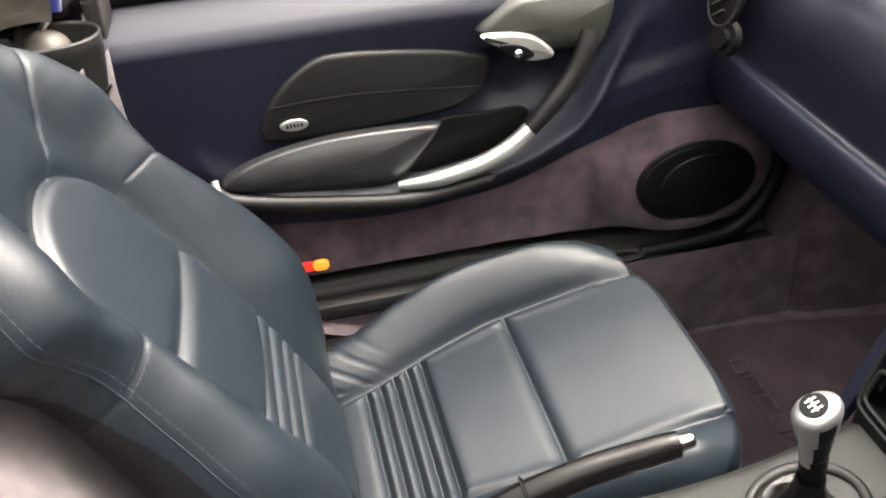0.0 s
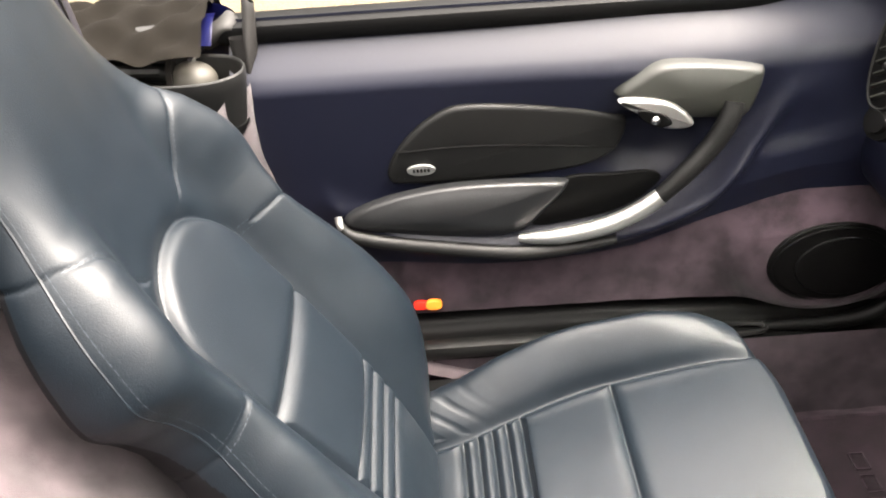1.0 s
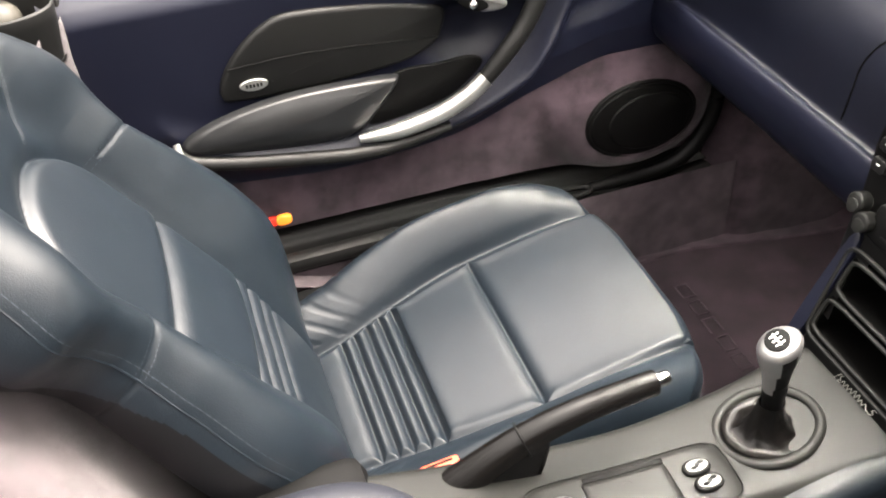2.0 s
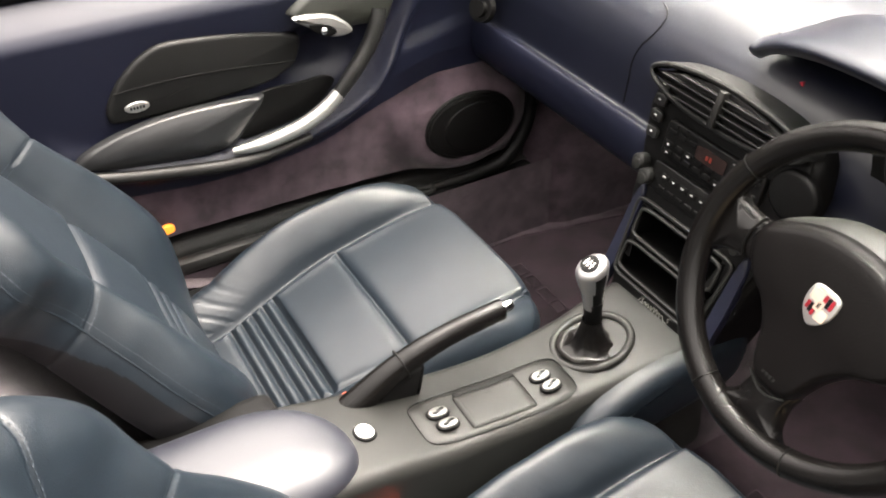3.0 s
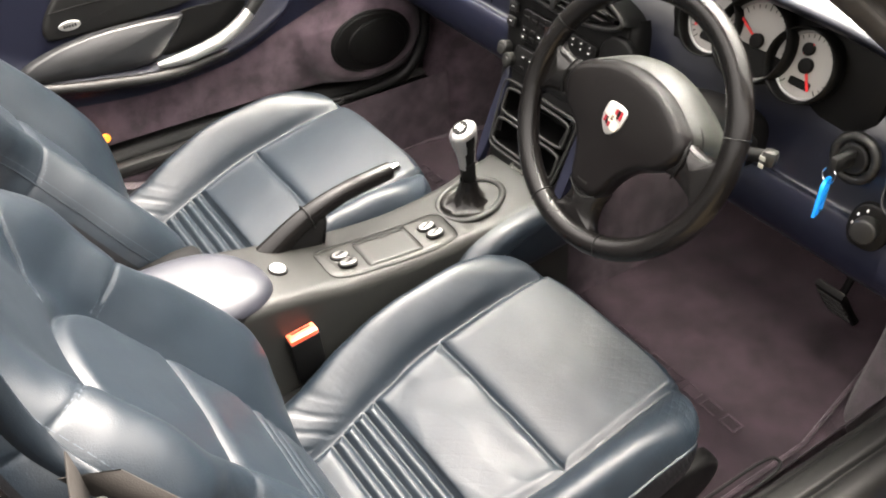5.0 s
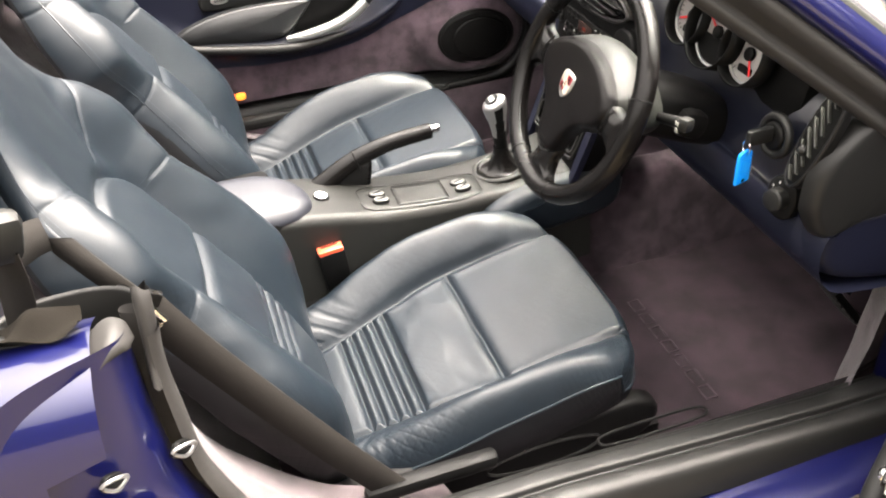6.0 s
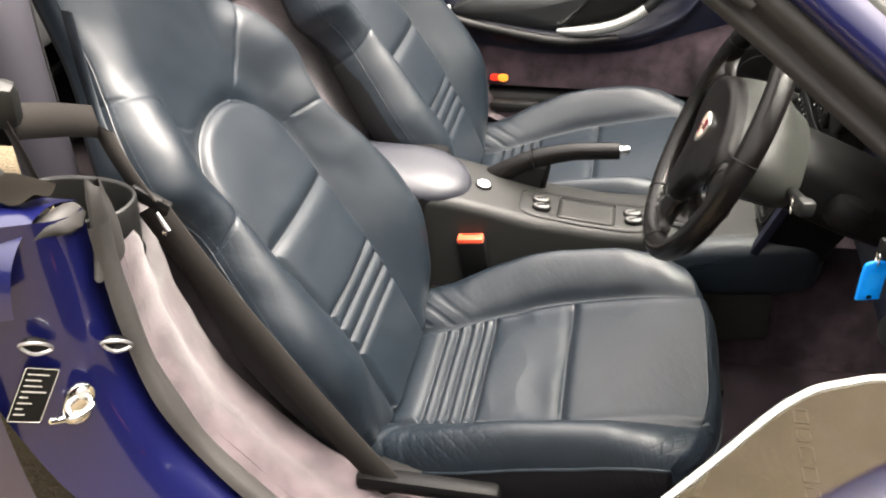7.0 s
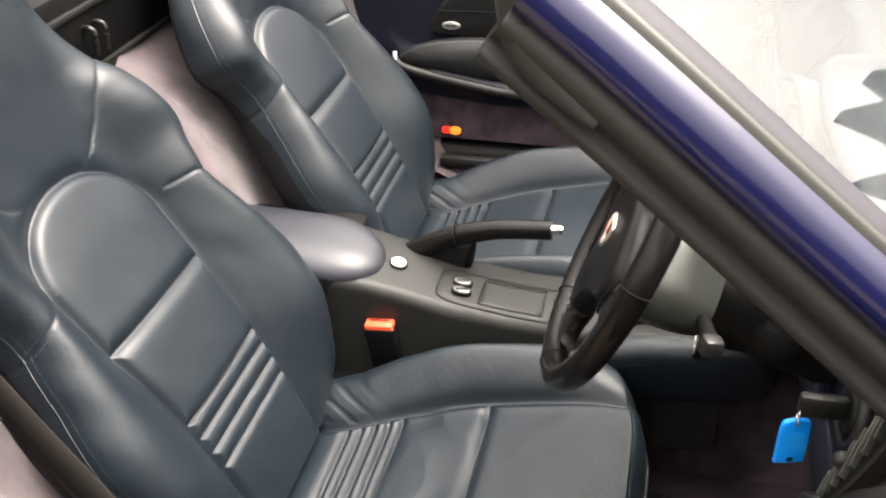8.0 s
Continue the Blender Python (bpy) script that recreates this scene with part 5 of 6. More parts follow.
def armrest_box():
    a = thing("armrest_box", (-0.38, 0, 0.55), "rounded navy leather armrest lid between the seats", "armrest")
    n, m = 60, 60
    rows = []
    for t in np.linspace(0, 1, n):
        xx = -0.52 + 0.302 * math.sin(t * math.pi / 2)
        nose = max(0.0, (xx + 0.36) / 0.1421)
        w = 0.090 * max(0.0, 1 - nose ** 2.6) ** 0.5
        h = 0.040 * max(0.0, 1 - nose ** 3) ** 0.55
        rows.append([(xx, -0.014 - 0.02 * nose ** 2 + w * u, 0.558 + h * max(0.0, 1 - abs(u) ** 3.2) ** 0.55 - 0.012 * (t - 0.5)) for u in np.sin(np.linspace(-1, 1, m) * math.pi / 2)])
    grid("lid", np.array(rows), ARMREST, a, "navy leather lid with pale sheen")
    bm = bmesh.new()
    box(bm, (-0.40, 0, 0.50), (0.24, 0.21, 0.15), 0.02)
    part("box", bm, BLACK, a)


armrest_box()


def gear_lever():
    g = thing("gear_lever", (0.19, 0, 0.52), "silver and black gear lever with leather boot", "gear lever")
    n = 40
    rows = []
    for i in range(16):
        t = i / 15
        row = []
        for k in range(n):
            an = math.tau * k / n
            f = 1 + 0.07 * math.sin(an * 7 + t * 3) * math.sin(t * 3.1)
            rx, ry = (0.058 * (1 - t) ** 1.3 + 0.016 * t) * f, (0.047 * (1 - t) ** 1.3 + 0.015 * t) * f
            row.append((0.203 - 0.004 * t + rx * math.cos(an), ry * math.sin(an), 0.512 + 0.05 * t ** 1.5 - 0.012 * math.sin(t * math.pi)))
        rows.append(row)
    grid("boot", np.array(rows), WHEEL_LEATHER, g, "crumpled black leather boot", closed=True)
    part("stem", tube([(0.203, 0, 0.52), (0.20, 0, 0.565), (0.196, 0, 0.60)], [0.012, 0.013, 0.015], 16), BLACK, g)
    rows = []
    for i in range(26):
        t = i / 25
        r = curve([0, 0.15, 0.45, 0.7, 0.88, 0.97, 1], [0.0125, 0.013, 0.0155, 0.0205, 0.0222, 0.016, 0.0], t)
        cx = 0.198 - 0.01 * t - 0.004 * t ** 3
        row = [(cx + float(r) * 1.12 * math.cos(a), float(r) * math.sin(a), 0.572 + 0.105 * t - 0.012 * math.cos(a) * (float(r) / 0.025) * t * -1) for a in np.linspace(0, math.tau, 32, endpoint=False)]
        rows.append(row)
    part_black = np.array(rows)
    lab = np.zeros((25, 32), int)
    for k in range(32):
        an = math.tau * (k + 0.5) / 32
        for i in range(25):
            lab[i, k] = 1 if (abs(math.cos(an)) > 0.62 - 0.3 * (i / 25) and i > 3) or i > 20 else 0
    grid("knob_grip", part_black, BLACK, g, "black sides of the knob", mask=lab == 0, closed=True)
    grid("knob_shell", part_black, KNOB, g, "satin silver knob", mask=lab == 1, closed=True)
    at = Matrix.Translation((0.181, 0, 0.6745)) @ pose(0, 0, 0, 0, -28, 0)
    pl = part("shift_plate", slab(oval(0.0145, 0.0145, 28), 0.002, 0.001, at), BLACK, g, "black shift pattern plate")
    bm = bmesh.new()
    for k in (-0.008, 0.0, 0.008):
        vs = box(bm, (0, 0, 0), (0.012, 0.0016, 0.0006))
        bmesh.ops.transform(bm, matrix=at @ Matrix.Translation((0, k * 0.8, 0.0024)), verts=vs)
    vs = box(bm, (0, 0, 0), (0.0016, 0.018, 0.0006))
    bmesh.ops.transform(bm, matrix=at @ Matrix.Translation((0, 0, 0.0024)), verts=vs)
    part("shift_marks", bm, WHITE, pl)


gear_lever()


def handbrake():
    h = thing("handbrake", (-0.1, 0.04, 0.5), "black leather handbrake lever with chrome button", "handbrake")
    pts = [(-0.235, 0.045, 0.50), (-0.18, 0.044, 0.535), (-0.11, 0.043, 0.577), (-0.04, 0.042, 0.60), (0.03, 0.042, 0.608), (0.06, 0.042, 0.61)]
    part("grip", tube(pts, [0.022, 0.021, 0.0175, 0.0155, 0.015, 0.0145], 16, smooth_n=8, flat=1.15), WHEEL_LEATHER, h)
    part("fin", slab(smooth_outline([(-0.24, 0.47), (-0.23, 0.51), (-0.15, 0.56), (-0.08, 0.575), (-0.075, 0.55), (-0.085, 0.50), (-0.09, 0.47)], 4), 0.03, 0.01, Matrix.Translation((0, 0.058, 0)) @ pose(0, 0, 0, 90, 0, 0)), BLACK, h)
    part("button", tube([(0.055, 0.042, 0.611), (0.074, 0.042, 0.613), (0.078, 0.042, 0.6132)], [0.009, 0.009, 0.007], 16), CHROME, h, "chrome release button")
    ring = [(-0.105 + 0.021 * math.sin(a) * -0.35, 0.043 + 0.0205 * math.cos(a), 0.58 + 0.022 * math.sin(a)) for a in np.linspace(0, math.tau, 24, endpoint=False)]
    part("seam", tube(ring, 0.0014, 6, closed=True), BLACK, h)


handbrake()


def buckle(x, y, z, lean, name_label):
    b = thing("belt_buckle", (x, y, z - 0.1), name_label, "seat belt buckle", "belt buckles")
    m = Matrix.Translation((x, y, z)) @ pose(0, 0, 0, lean, -6, 0)
    bm = bmesh.new()
    box(bm, (0, 0, -0.05), (0.054, 0.024, 0.10), 0.004)
    bmesh.ops.transform(bm, matrix=m, verts=bm.verts)
    part("body", bm, BLACK, b)
    bm = bmesh.new()
    box(bm, (0, 0, 0.003), (0.05, 0.021, 0.012), 0.003)
    bmesh.ops.transform(bm, matrix=m, verts=bm.verts)
    part("button", bm, ORANGE, b, "orange red release button")
    bm = bmesh.new()
    box(bm, (0, 0.005, 0.0092), (0.034, 0.003, 0.001))
    bmesh.ops.transform(bm, matrix=m, verts=bm.verts)
    part("slot", bm, BLACK, b)


buckle(-0.207, -0.112, 0.482, 4, "black seat belt buckle with orange red button")
buckle(-0.186, 0.101, 0.484, -4, "black seat belt buckle with orange red button, half hidden")


# ---- steering wheel ----
HUB = (0.200, -0.364, 0.862)
TILT = 23.5


def steering_wheel():
    w = thing("steering_wheel", HUB, "black leather three-spoke steering wheel with shield badge", "steering wheel")
    # local: x right of the driver, y up in the wheel's plane, z towards the driver
    at = Matrix.Translation(HUB) @ pose(0, 0, 0, 0, -(90 - TILT), 0) @ pose(0, 0, 0, 0, 0, -95)
    R = 0.176
    ring = [at @ Vector((R * math.cos(a), R * math.sin(a), 0.012)) for a in np.linspace(0, math.tau, 96, endpoint=False)]
    part("rim", tube(ring, 0.0165, 18, closed=True, up=tuple(at.to_3x3() @ Vector((0, 0, 1)))), WHEEL_LEATHER, w, "worn black leather rim")
    # padded hub, three spokes and what lies behind
    half = [(0.0, 0.07), (0.05, 0.063), (0.088, 0.046), (0.11, 0.03), (0.116, 0.004), (0.098, -0.022), (0.066, -0.042), (0.044, -0.07), (0.031, -0.104), (0.018, -0.117), (0.0, -0.119)]
    out = smooth_outline(half + [(-x, y) for x, y in half[-2:0:-1]], 5)
    part("hub_pad", pillow(out, 0.026, 0.017, at @ Matrix.Translation((0, 0, 0.001)), 0.0035), PAD_LEATHER, w, "padded black leather hub")
    for sg in (1, -1):
        out = smooth_outline([(sg * x, y) for x, y in ((0.085, 0.034), (0.118, 0.026), (0.15, 0.028), (0.17, 0.04), (0.176, 0.0), (0.168, -0.05), (0.146, -0.034), (0.11, -0.024), (0.085, -0.02))], 4)
        part("spoke", pillow(out, 0.02, 0.02, at @ Matrix.Translation((0, 0, -0.004)), 0.004), WHEEL_LEATHER, w)
    out = smooth_outline([(-0.028, -0.095), (0.028, -0.095), (0.029, -0.125), (0.036, -0.15), (0.055, -0.17), (0.0, -0.178), (-0.055, -0.17), (-0.036, -0.15), (-0.029, -0.125)], 4)
    part("spoke", pillow(out, 0.018, 0.018, at @ Matrix.Translation((0, 0, -0.004)), 0.004), WHEEL_LEATHER, w)
    # the back follows the pad's upper outline and narrows towards the column
    rim_ = [(x, max(y, -0.05)) for x, y in smooth_outline(half + [(-x, y) for x, y in half[-2:0:-1]], 5)]
    rows = []
    for t in np.linspace(0, 1, 14):
        k = 1 - 0.035 * t - 0.11 * t ** 4
        swell = 0.014 * math.sin(min(1, t * 1.2) * math.pi)
        rows.append([tuple(at @ Vector((x * k, y * k + swell * max(0, y) / 0.07, 0.006 - 0.098 * t))) for x, y in rim_])
    grid("hub_back", np.array(rows), HUB_BACK, w, "grey green back of the hub", closed=True)
    seam_ = [at @ Vector((x * 1.004, y * 1.01 + 0.003, -0.012)) for x, y in rim_ if y > 0.012]
    seam_.sort(key=lambda q: q.y)
    part("back_seam", tube(seam_, 0.0009, 6), BLACK, w)
    for sg in (1, -1):
        pts = [at @ Vector((sg * (0.1125 + 0.006 * math.sin(u * 3.1)), 0.032 - 0.054 * u, 0.0165 + 0.006 * math.sin(u * 3.1))) for u in np.linspace(0, 1, 12)]
        part("pad_joint", tube(pts, 0.0016, 6), BLACK, w)
    pts = [at @ Vector((-0.026 + 0.052 * u, -0.108 - 0.012 * math.sin(u * 3.1), 0.0225)) for u in np.linspace(0, 1, 12)]
    part("pad_joint", tube(pts, 0.0013, 6), CONSOLE, w)
    bm = bmesh.new()
    for k in range(4):
        vs = box(bm, (0, 0, 0), (0.003, 0.0035, 0.0004))
        bmesh.ops.transform(bm, matrix=at @ Matrix.Translation((-0.009 + 0.0052 * k, -0.098, 0.0285)), verts=vs)
    part("pad_print", bm, CONSOLE, w, "faint print on the hub")
    # stitches round the inside of the rim and joints across it
    bm = bmesh.new()
    for k in range(230):
        a = math.tau * k / 230
        c = at @ Vector((0.1605 * math.cos(a), 0.1605 * math.sin(a), 0.0155))
        d = (at.to_3x3() @ Vector((-math.sin(a) + 0.5 * math.cos(a), math.cos(a) + 0.5 * math.sin(a), 0.35))).normalized() * 0.0022
        e_ = (at.to_3x3() @ Vector((math.cos(a), math.sin(a), 0))) * 0.0006
        bm.faces.new([bm.verts.new(c + q) for q in (-d - e_, d - e_, d + e_, -d + e_)])
    tagged(part("rim_stitching", bm, CONSOLE, w, "fine stitching inside the rim"), kind="stuff")
    for deg in (22, 158, 248, 292):
        a = math.radians(deg)
        ring2 = [at @ Vector(((R + 0.0168 * math.cos(b)) * math.cos(a), (R + 0.0168 * math.cos(b)) * math.sin(a), 0.012 + 0.0168 * math.sin(b))) for b in np.linspace(0, math.tau, 20, endpoint=False)]
        part("rim_joint", tube(ring2, 0.0009, 6, closed=True, up=tuple(at.to_3x3() @ Vector((-math.sin(a), math.cos(a), 0)))), BLACK, w)
    # shield badge as plain shapes
    sh = smooth_outline([(-0.0165, 0.017), (0, 0.0205), (0.0165, 0.017), (0.0185, 0.0), (0.013, -0.014), (0, -0.0235), (-0.013, -0.014), (-0.0185, 0.0)], 5)
    bt = at @ Matrix.Translation((0, 0, 0.0302))
    bd = part("badge", slab(sh, 0.003, 0.0015, bt), SILVER, w, "small silver, red and gold shield badge")
    fields = [(-0.0075, 0.0085, 0.0135, 0.0125, PALE_GOLD), (0.0078, -0.0075, 0.0125, 0.0125, PALE_GOLD)]
    fields += [(0.0025 + 0.0045 * k, 0.0085, 0.0040, 0.0125, (BADGE_RED, BLACK, BADGE_RED)[k]) for k in range(3)]
    fields += [(-0.0025 - 0.0042 * k, -0.0068 + 0.0009 * k, 0.0037, 0.0125 - 0.0018 * k, (BADGE_RED, BLACK, BADGE_RED)[k]) for k in range(3)]
    fields += [(0, 0.0005, 0.0095, 0.0125, PALE_GOLD), (0, 0.0005, 0.0042, 0.0072, BLACK), (0, 0.0172, 0.022, 0.0026, PALE_GOLD)]
    for k, (xx, yy, ww, hh, mt) in enumerate(fields):
        part("badge_field", slab(oval(ww / 2, hh / 2, 16, 8), 0.0009 + 0.0003 * (k > 7), 0.0, bt @ Matrix.Translation((xx, yy, 0.003))), mt, bd)
    return w


steering_wheel()


def steering_column():
    c = thing("steering_column", (0.33, -0.364, 0.78), "black plastic steering column shroud with stalks", "steering column")
    ax = Vector((math.cos(radians(TILT)), 0, -math.sin(radians(TILT))))
    up = Vector((math.sin(radians(TILT)), 0, math.cos(radians(TILT))))
    h = Vector(HUB)
    rows = []
    for d, rw, rh in ((0.06, 0.05, 0.04), (0.07, 0.06, 0.048), (0.12, 0.062, 0.05), (0.2, 0.062, 0.05), (0.26, 0.06, 0.045)):
        c0 = h + ax * d + up * 0.002
        rows.append([tuple(c0 + Vector((0, x, 0)) + up * y) for x, y in oval(rw, rh, 40, 3.2)])
    grid("shroud", np.array(rows), BLACK, c, closed=True)
    base = h + ax * 0.085
    p0 = base + Vector((0, -0.06, 0.0))
    e = Vector((0.287, -0.532, 0.858))
    st = part("wiper_stalk", tube([p0, p0.lerp(e, 0.5), p0.lerp(e, 0.95)], [0.007, 0.008, 0.010], 12, smooth_n=4), BLACK, c, "black stalk with ribbed end")
    bm = bmesh.new()
    box(bm, e, (0.022, 0.02, 0.022), 0.006, pose(0, 0, 0, 0, 10, 20))
    part("stalk_end", bm, SOFT_BLACK, st)
    bm = bmesh.new()
    for k in range(2):
        box(bm, e + Vector((-0.0155, 0.0, -0.006 + 0.011 * k)), (0.001, 0.008, 0.006))
    part("stalk_marks", bm, GLASS_EDGE, st)
    p1 = base + Vector((0, 0.06, -0.01))
    part("indicator_stalk", tube([p1, p1 + Vector((0, 0.07, -0.005)), p1 + Vector((-0.01, 0.11, 0.0))], [0.007, 0.008, 0.01], 12, smooth_n=4), SOFT_BLACK, c)
    bm = bmesh.new()
    box(bm, h + ax * 0.18 + Vector((0, -0.06, 0.0)), (0.06, 0.045, 0.05), 0.018, pose(0, 0, 0, 0, TILT, 0))
    part("switch_block", bm, BLACK, c, "black switch block beside the column")


steering_column()


def ignition():
    k = thing("ignition_lock", (0.43, -0.57, 0.83), "black ignition lock with key inserted", "ignition lock")
    at = Matrix.Translation((0.424, -0.572, 0.828)) @ pose(0, 0, 0, 0, -82, 0)
    ring = [at @ Vector((0.030 * math.cos(a), 0.030 * math.sin(a), 0.004)) for a in np.linspace(0, math.tau, 32, endpoint=False)]
    part("surround", tube(ring, 0.007, 10, closed=True, up=(1, 0, 0)), SOFT_BLACK, k)
    part("barrel", slab(oval(0.022, 0.022, 28), 0.012, 0.004, at), BLACK, k)
    bm = bmesh.new()
    box(bm, (0.392, -0.571, 0.834), (0.045, 0.012, 0.026), 0.005)
    part("key_head", bm, SOFT_BLACK, k, "dark key head")
    t = thing("key_tag", (0.376, -0.569, 0.79), "bright blue plastic key tag hanging on a ring", "key tag")
    ring = [(0.373 + 0.001 * math.cos(a), -0.569 + 0.010 * math.cos(a), 0.818 + 0.012 * math.sin(a)) for a in np.linspace(0, math.tau, 24, endpoint=False)]
    part("ring", tube(ring, 0.0011, 6, closed=True, up=(1, 0, 0)), CHROME, t, "thin steel ring")
    at = Matrix.Translation((0.373, -0.566, 0.781)) @ pose(0, 0, 0, 0, 0, 15) @ pose(0, 0, 0, 90, 0, 0)
    part("tag", slab(smooth_outline([(-0.0125, -0.026), (0.0125, -0.026), (0.0145, -0.02), (0.0145, 0.02), (0.009, 0.029), (-0.009, 0.029), (-0.0145, 0.02), (-0.0145, -0.02)], 3), 0.005, 0.0015, at), BLUE, t)
    part("tag_hole", slab(oval(0.0035, 0.003, 14), 0.0055, 0.0, at @ Matrix.Translation((0, -0.021, 0))), BLACK, t)
    part("tag_window", slab(oval(0.010, 0.012, 20, 6), 0.0053, 0.0, at @ Matrix.Translation((0, 0.003, 0))), material("blue_label", (0.01, 0.26, 0.8), 0.25, blotch=0.05), t)


ignition()


def light_switch():
    s = thing("light_switch", (0.41, -0.626, 0.753), "black round headlamp switch with pale marks", "switch")
    at = Matrix.Translation((0.413, -0.626, 0.753)) @ pose(0, 0, 0, 0, -82, 12)
    part("plate", slab(oval(0.034, 0.028, 32, 2.5), 0.012, 0.004, at), BLACK, s)
    part("knob", slab(oval(0.018, 0.018, 24), 0.022, 0.004, at @ Matrix.Translation((0, 0, 0.01))), SOFT_BLACK, s)
    for k in range(5):
        a = math.radians(20 + 35 * k)
        part("mark", slab(oval(0.0024, 0.0012, 8), 0.0006, 0, at @ Matrix.Translation((0.025 * math.cos(a), 0.021 * math.sin(a), 0.012))), WHITE, s)


light_switch()


# ---- floor mats and pedals ----
def floor_mat(sg):
    m = thing("floor_mat", (0.45, sg * 0.37, 0.215), "dark plum floor mat with raised lettering across it", "floor mat", "floor mats")
    x0, x1, y0, y1 = 0.05, 0.96, 0.068 if sg > 0 else -0.605, 0.605 if sg > 0 else -0.068
    X, Y = np.meshgrid(np.linspace(x0, x1, 80), np.linspace(y0, y1, 70))
    Y = Y - sg * np.clip(X - 0.5, 0, 1) * 0.2 * np.clip((abs(Y) - 0.3) / 0.3, 0, 1)
    P = np.stack([X, Y, 0.214 + 0.0015 * np.sin(X * 23) * np.sin(Y * 17) + np.clip((X - 0.80) / 0.3, 0, 1) ** 1.6 * 0.34], -1)
    grid("mat", P, FLOOR_MAT, m)
    pts = [Vector(P[0, k]) for k in range(0, 79, 3)] + [Vector(P[k, -1]) for k in range(0, 69, 3)] + [Vector(P[-1, k]) for k in range(79, 0, -3)] + [Vector(P[k, 0]) for k in range(69, 0, -3)]
    part("binding", tube(pts, 0.0045, 6, closed=True), CARPET, m)
    # lettering drawn as plain raised block outlines
    yc = sg * 0.358
    for k in range(7):
        bm = bmesh.new()
        yy = yc + (k - 3) * -0.0475
        for dx, dy, sx, sy in ((-0.012, 0, 0.003, 0.036), (0.012, 0, 0.003, 0.036), (0, 0.017, 0.024, 0.003), (0, -0.017, 0.024, 0.003)):
            if (k + int(dx * 500)) % 3 == 1:
                sy *= 0.6
            if k in (2, 5) and dy < 0:
                continue
            box(bm, (0.428 + dx, yy + dy, 0.2162), (sx, sy, 0.002))
        part("letter_block", bm, CARPET, m)


floor_mat(1), floor_mat(-1)


def pedal(y, x, z, w, h):
    p = thing("pedal", (x, y, z), "black rubber faced pedal", "pedal", "pedals")
    bm = bmesh.new()
    box(bm, (x, y, z), (0.016, w, h), 0.004, pose(0, 0, 0, 0, -38, 0))
    part("pad", bm, BLACK, p)
    for k in range(5):
        bm = bmesh.new()
        box(bm, Vector((x, y, z)) + Matrix.Rotation(radians(-38), 3, "Y") @ Vector((-0.009, 0, (k - 2) * h / 6)), (0.004, w * 0.85, h / 14), 0.001, pose(0, 0, 0, 0, -38, 0))
        part("rib", bm, RUBBER, p)
    part("arm", tube([(x + 0.01, y, z + 0.02), (x + 0.06, y, z + 0.14), (x + 0.12, y, z + 0.26)], 0.008, 8), BLACK, p)


pedal(-0.455, 0.755, 0.305, 0.062, 0.15)
pedal(-0.31, 0.76, 0.40, 0.065, 0.05)
pedal(-0.20, 0.76, 0.40, 0.065, 0.05)


# ---- windscreen and pillars ----
def pillar_sweep(sg, profile, name, mat, parent, label="", x_range=(0.085, 0.80)):
    """A section (across, up from the seal line) swept down one windscreen pillar."""
    xs = np.linspace(*x_range, 50)
    rows = []
    for xx in xs:
        y0 = curve([-0.1, 0.0, 0.3, 0.6, 0.9], [0.60, 0.632, 0.688, 0.735, 0.77], xx)
        z0 = curve([-0.1, 0.0, 0.1, 0.3, 0.6, 0.9], [1.285, 1.255, 1.19, 1.04, 0.812, 0.60], xx)
        rows.append([(xx + dz * 0.55, sg * (float(y0) + dy), float(z0) + dz * 0.82) for dy, dz in profile])
    return grid(name, np.array(rows), mat, parent, label)


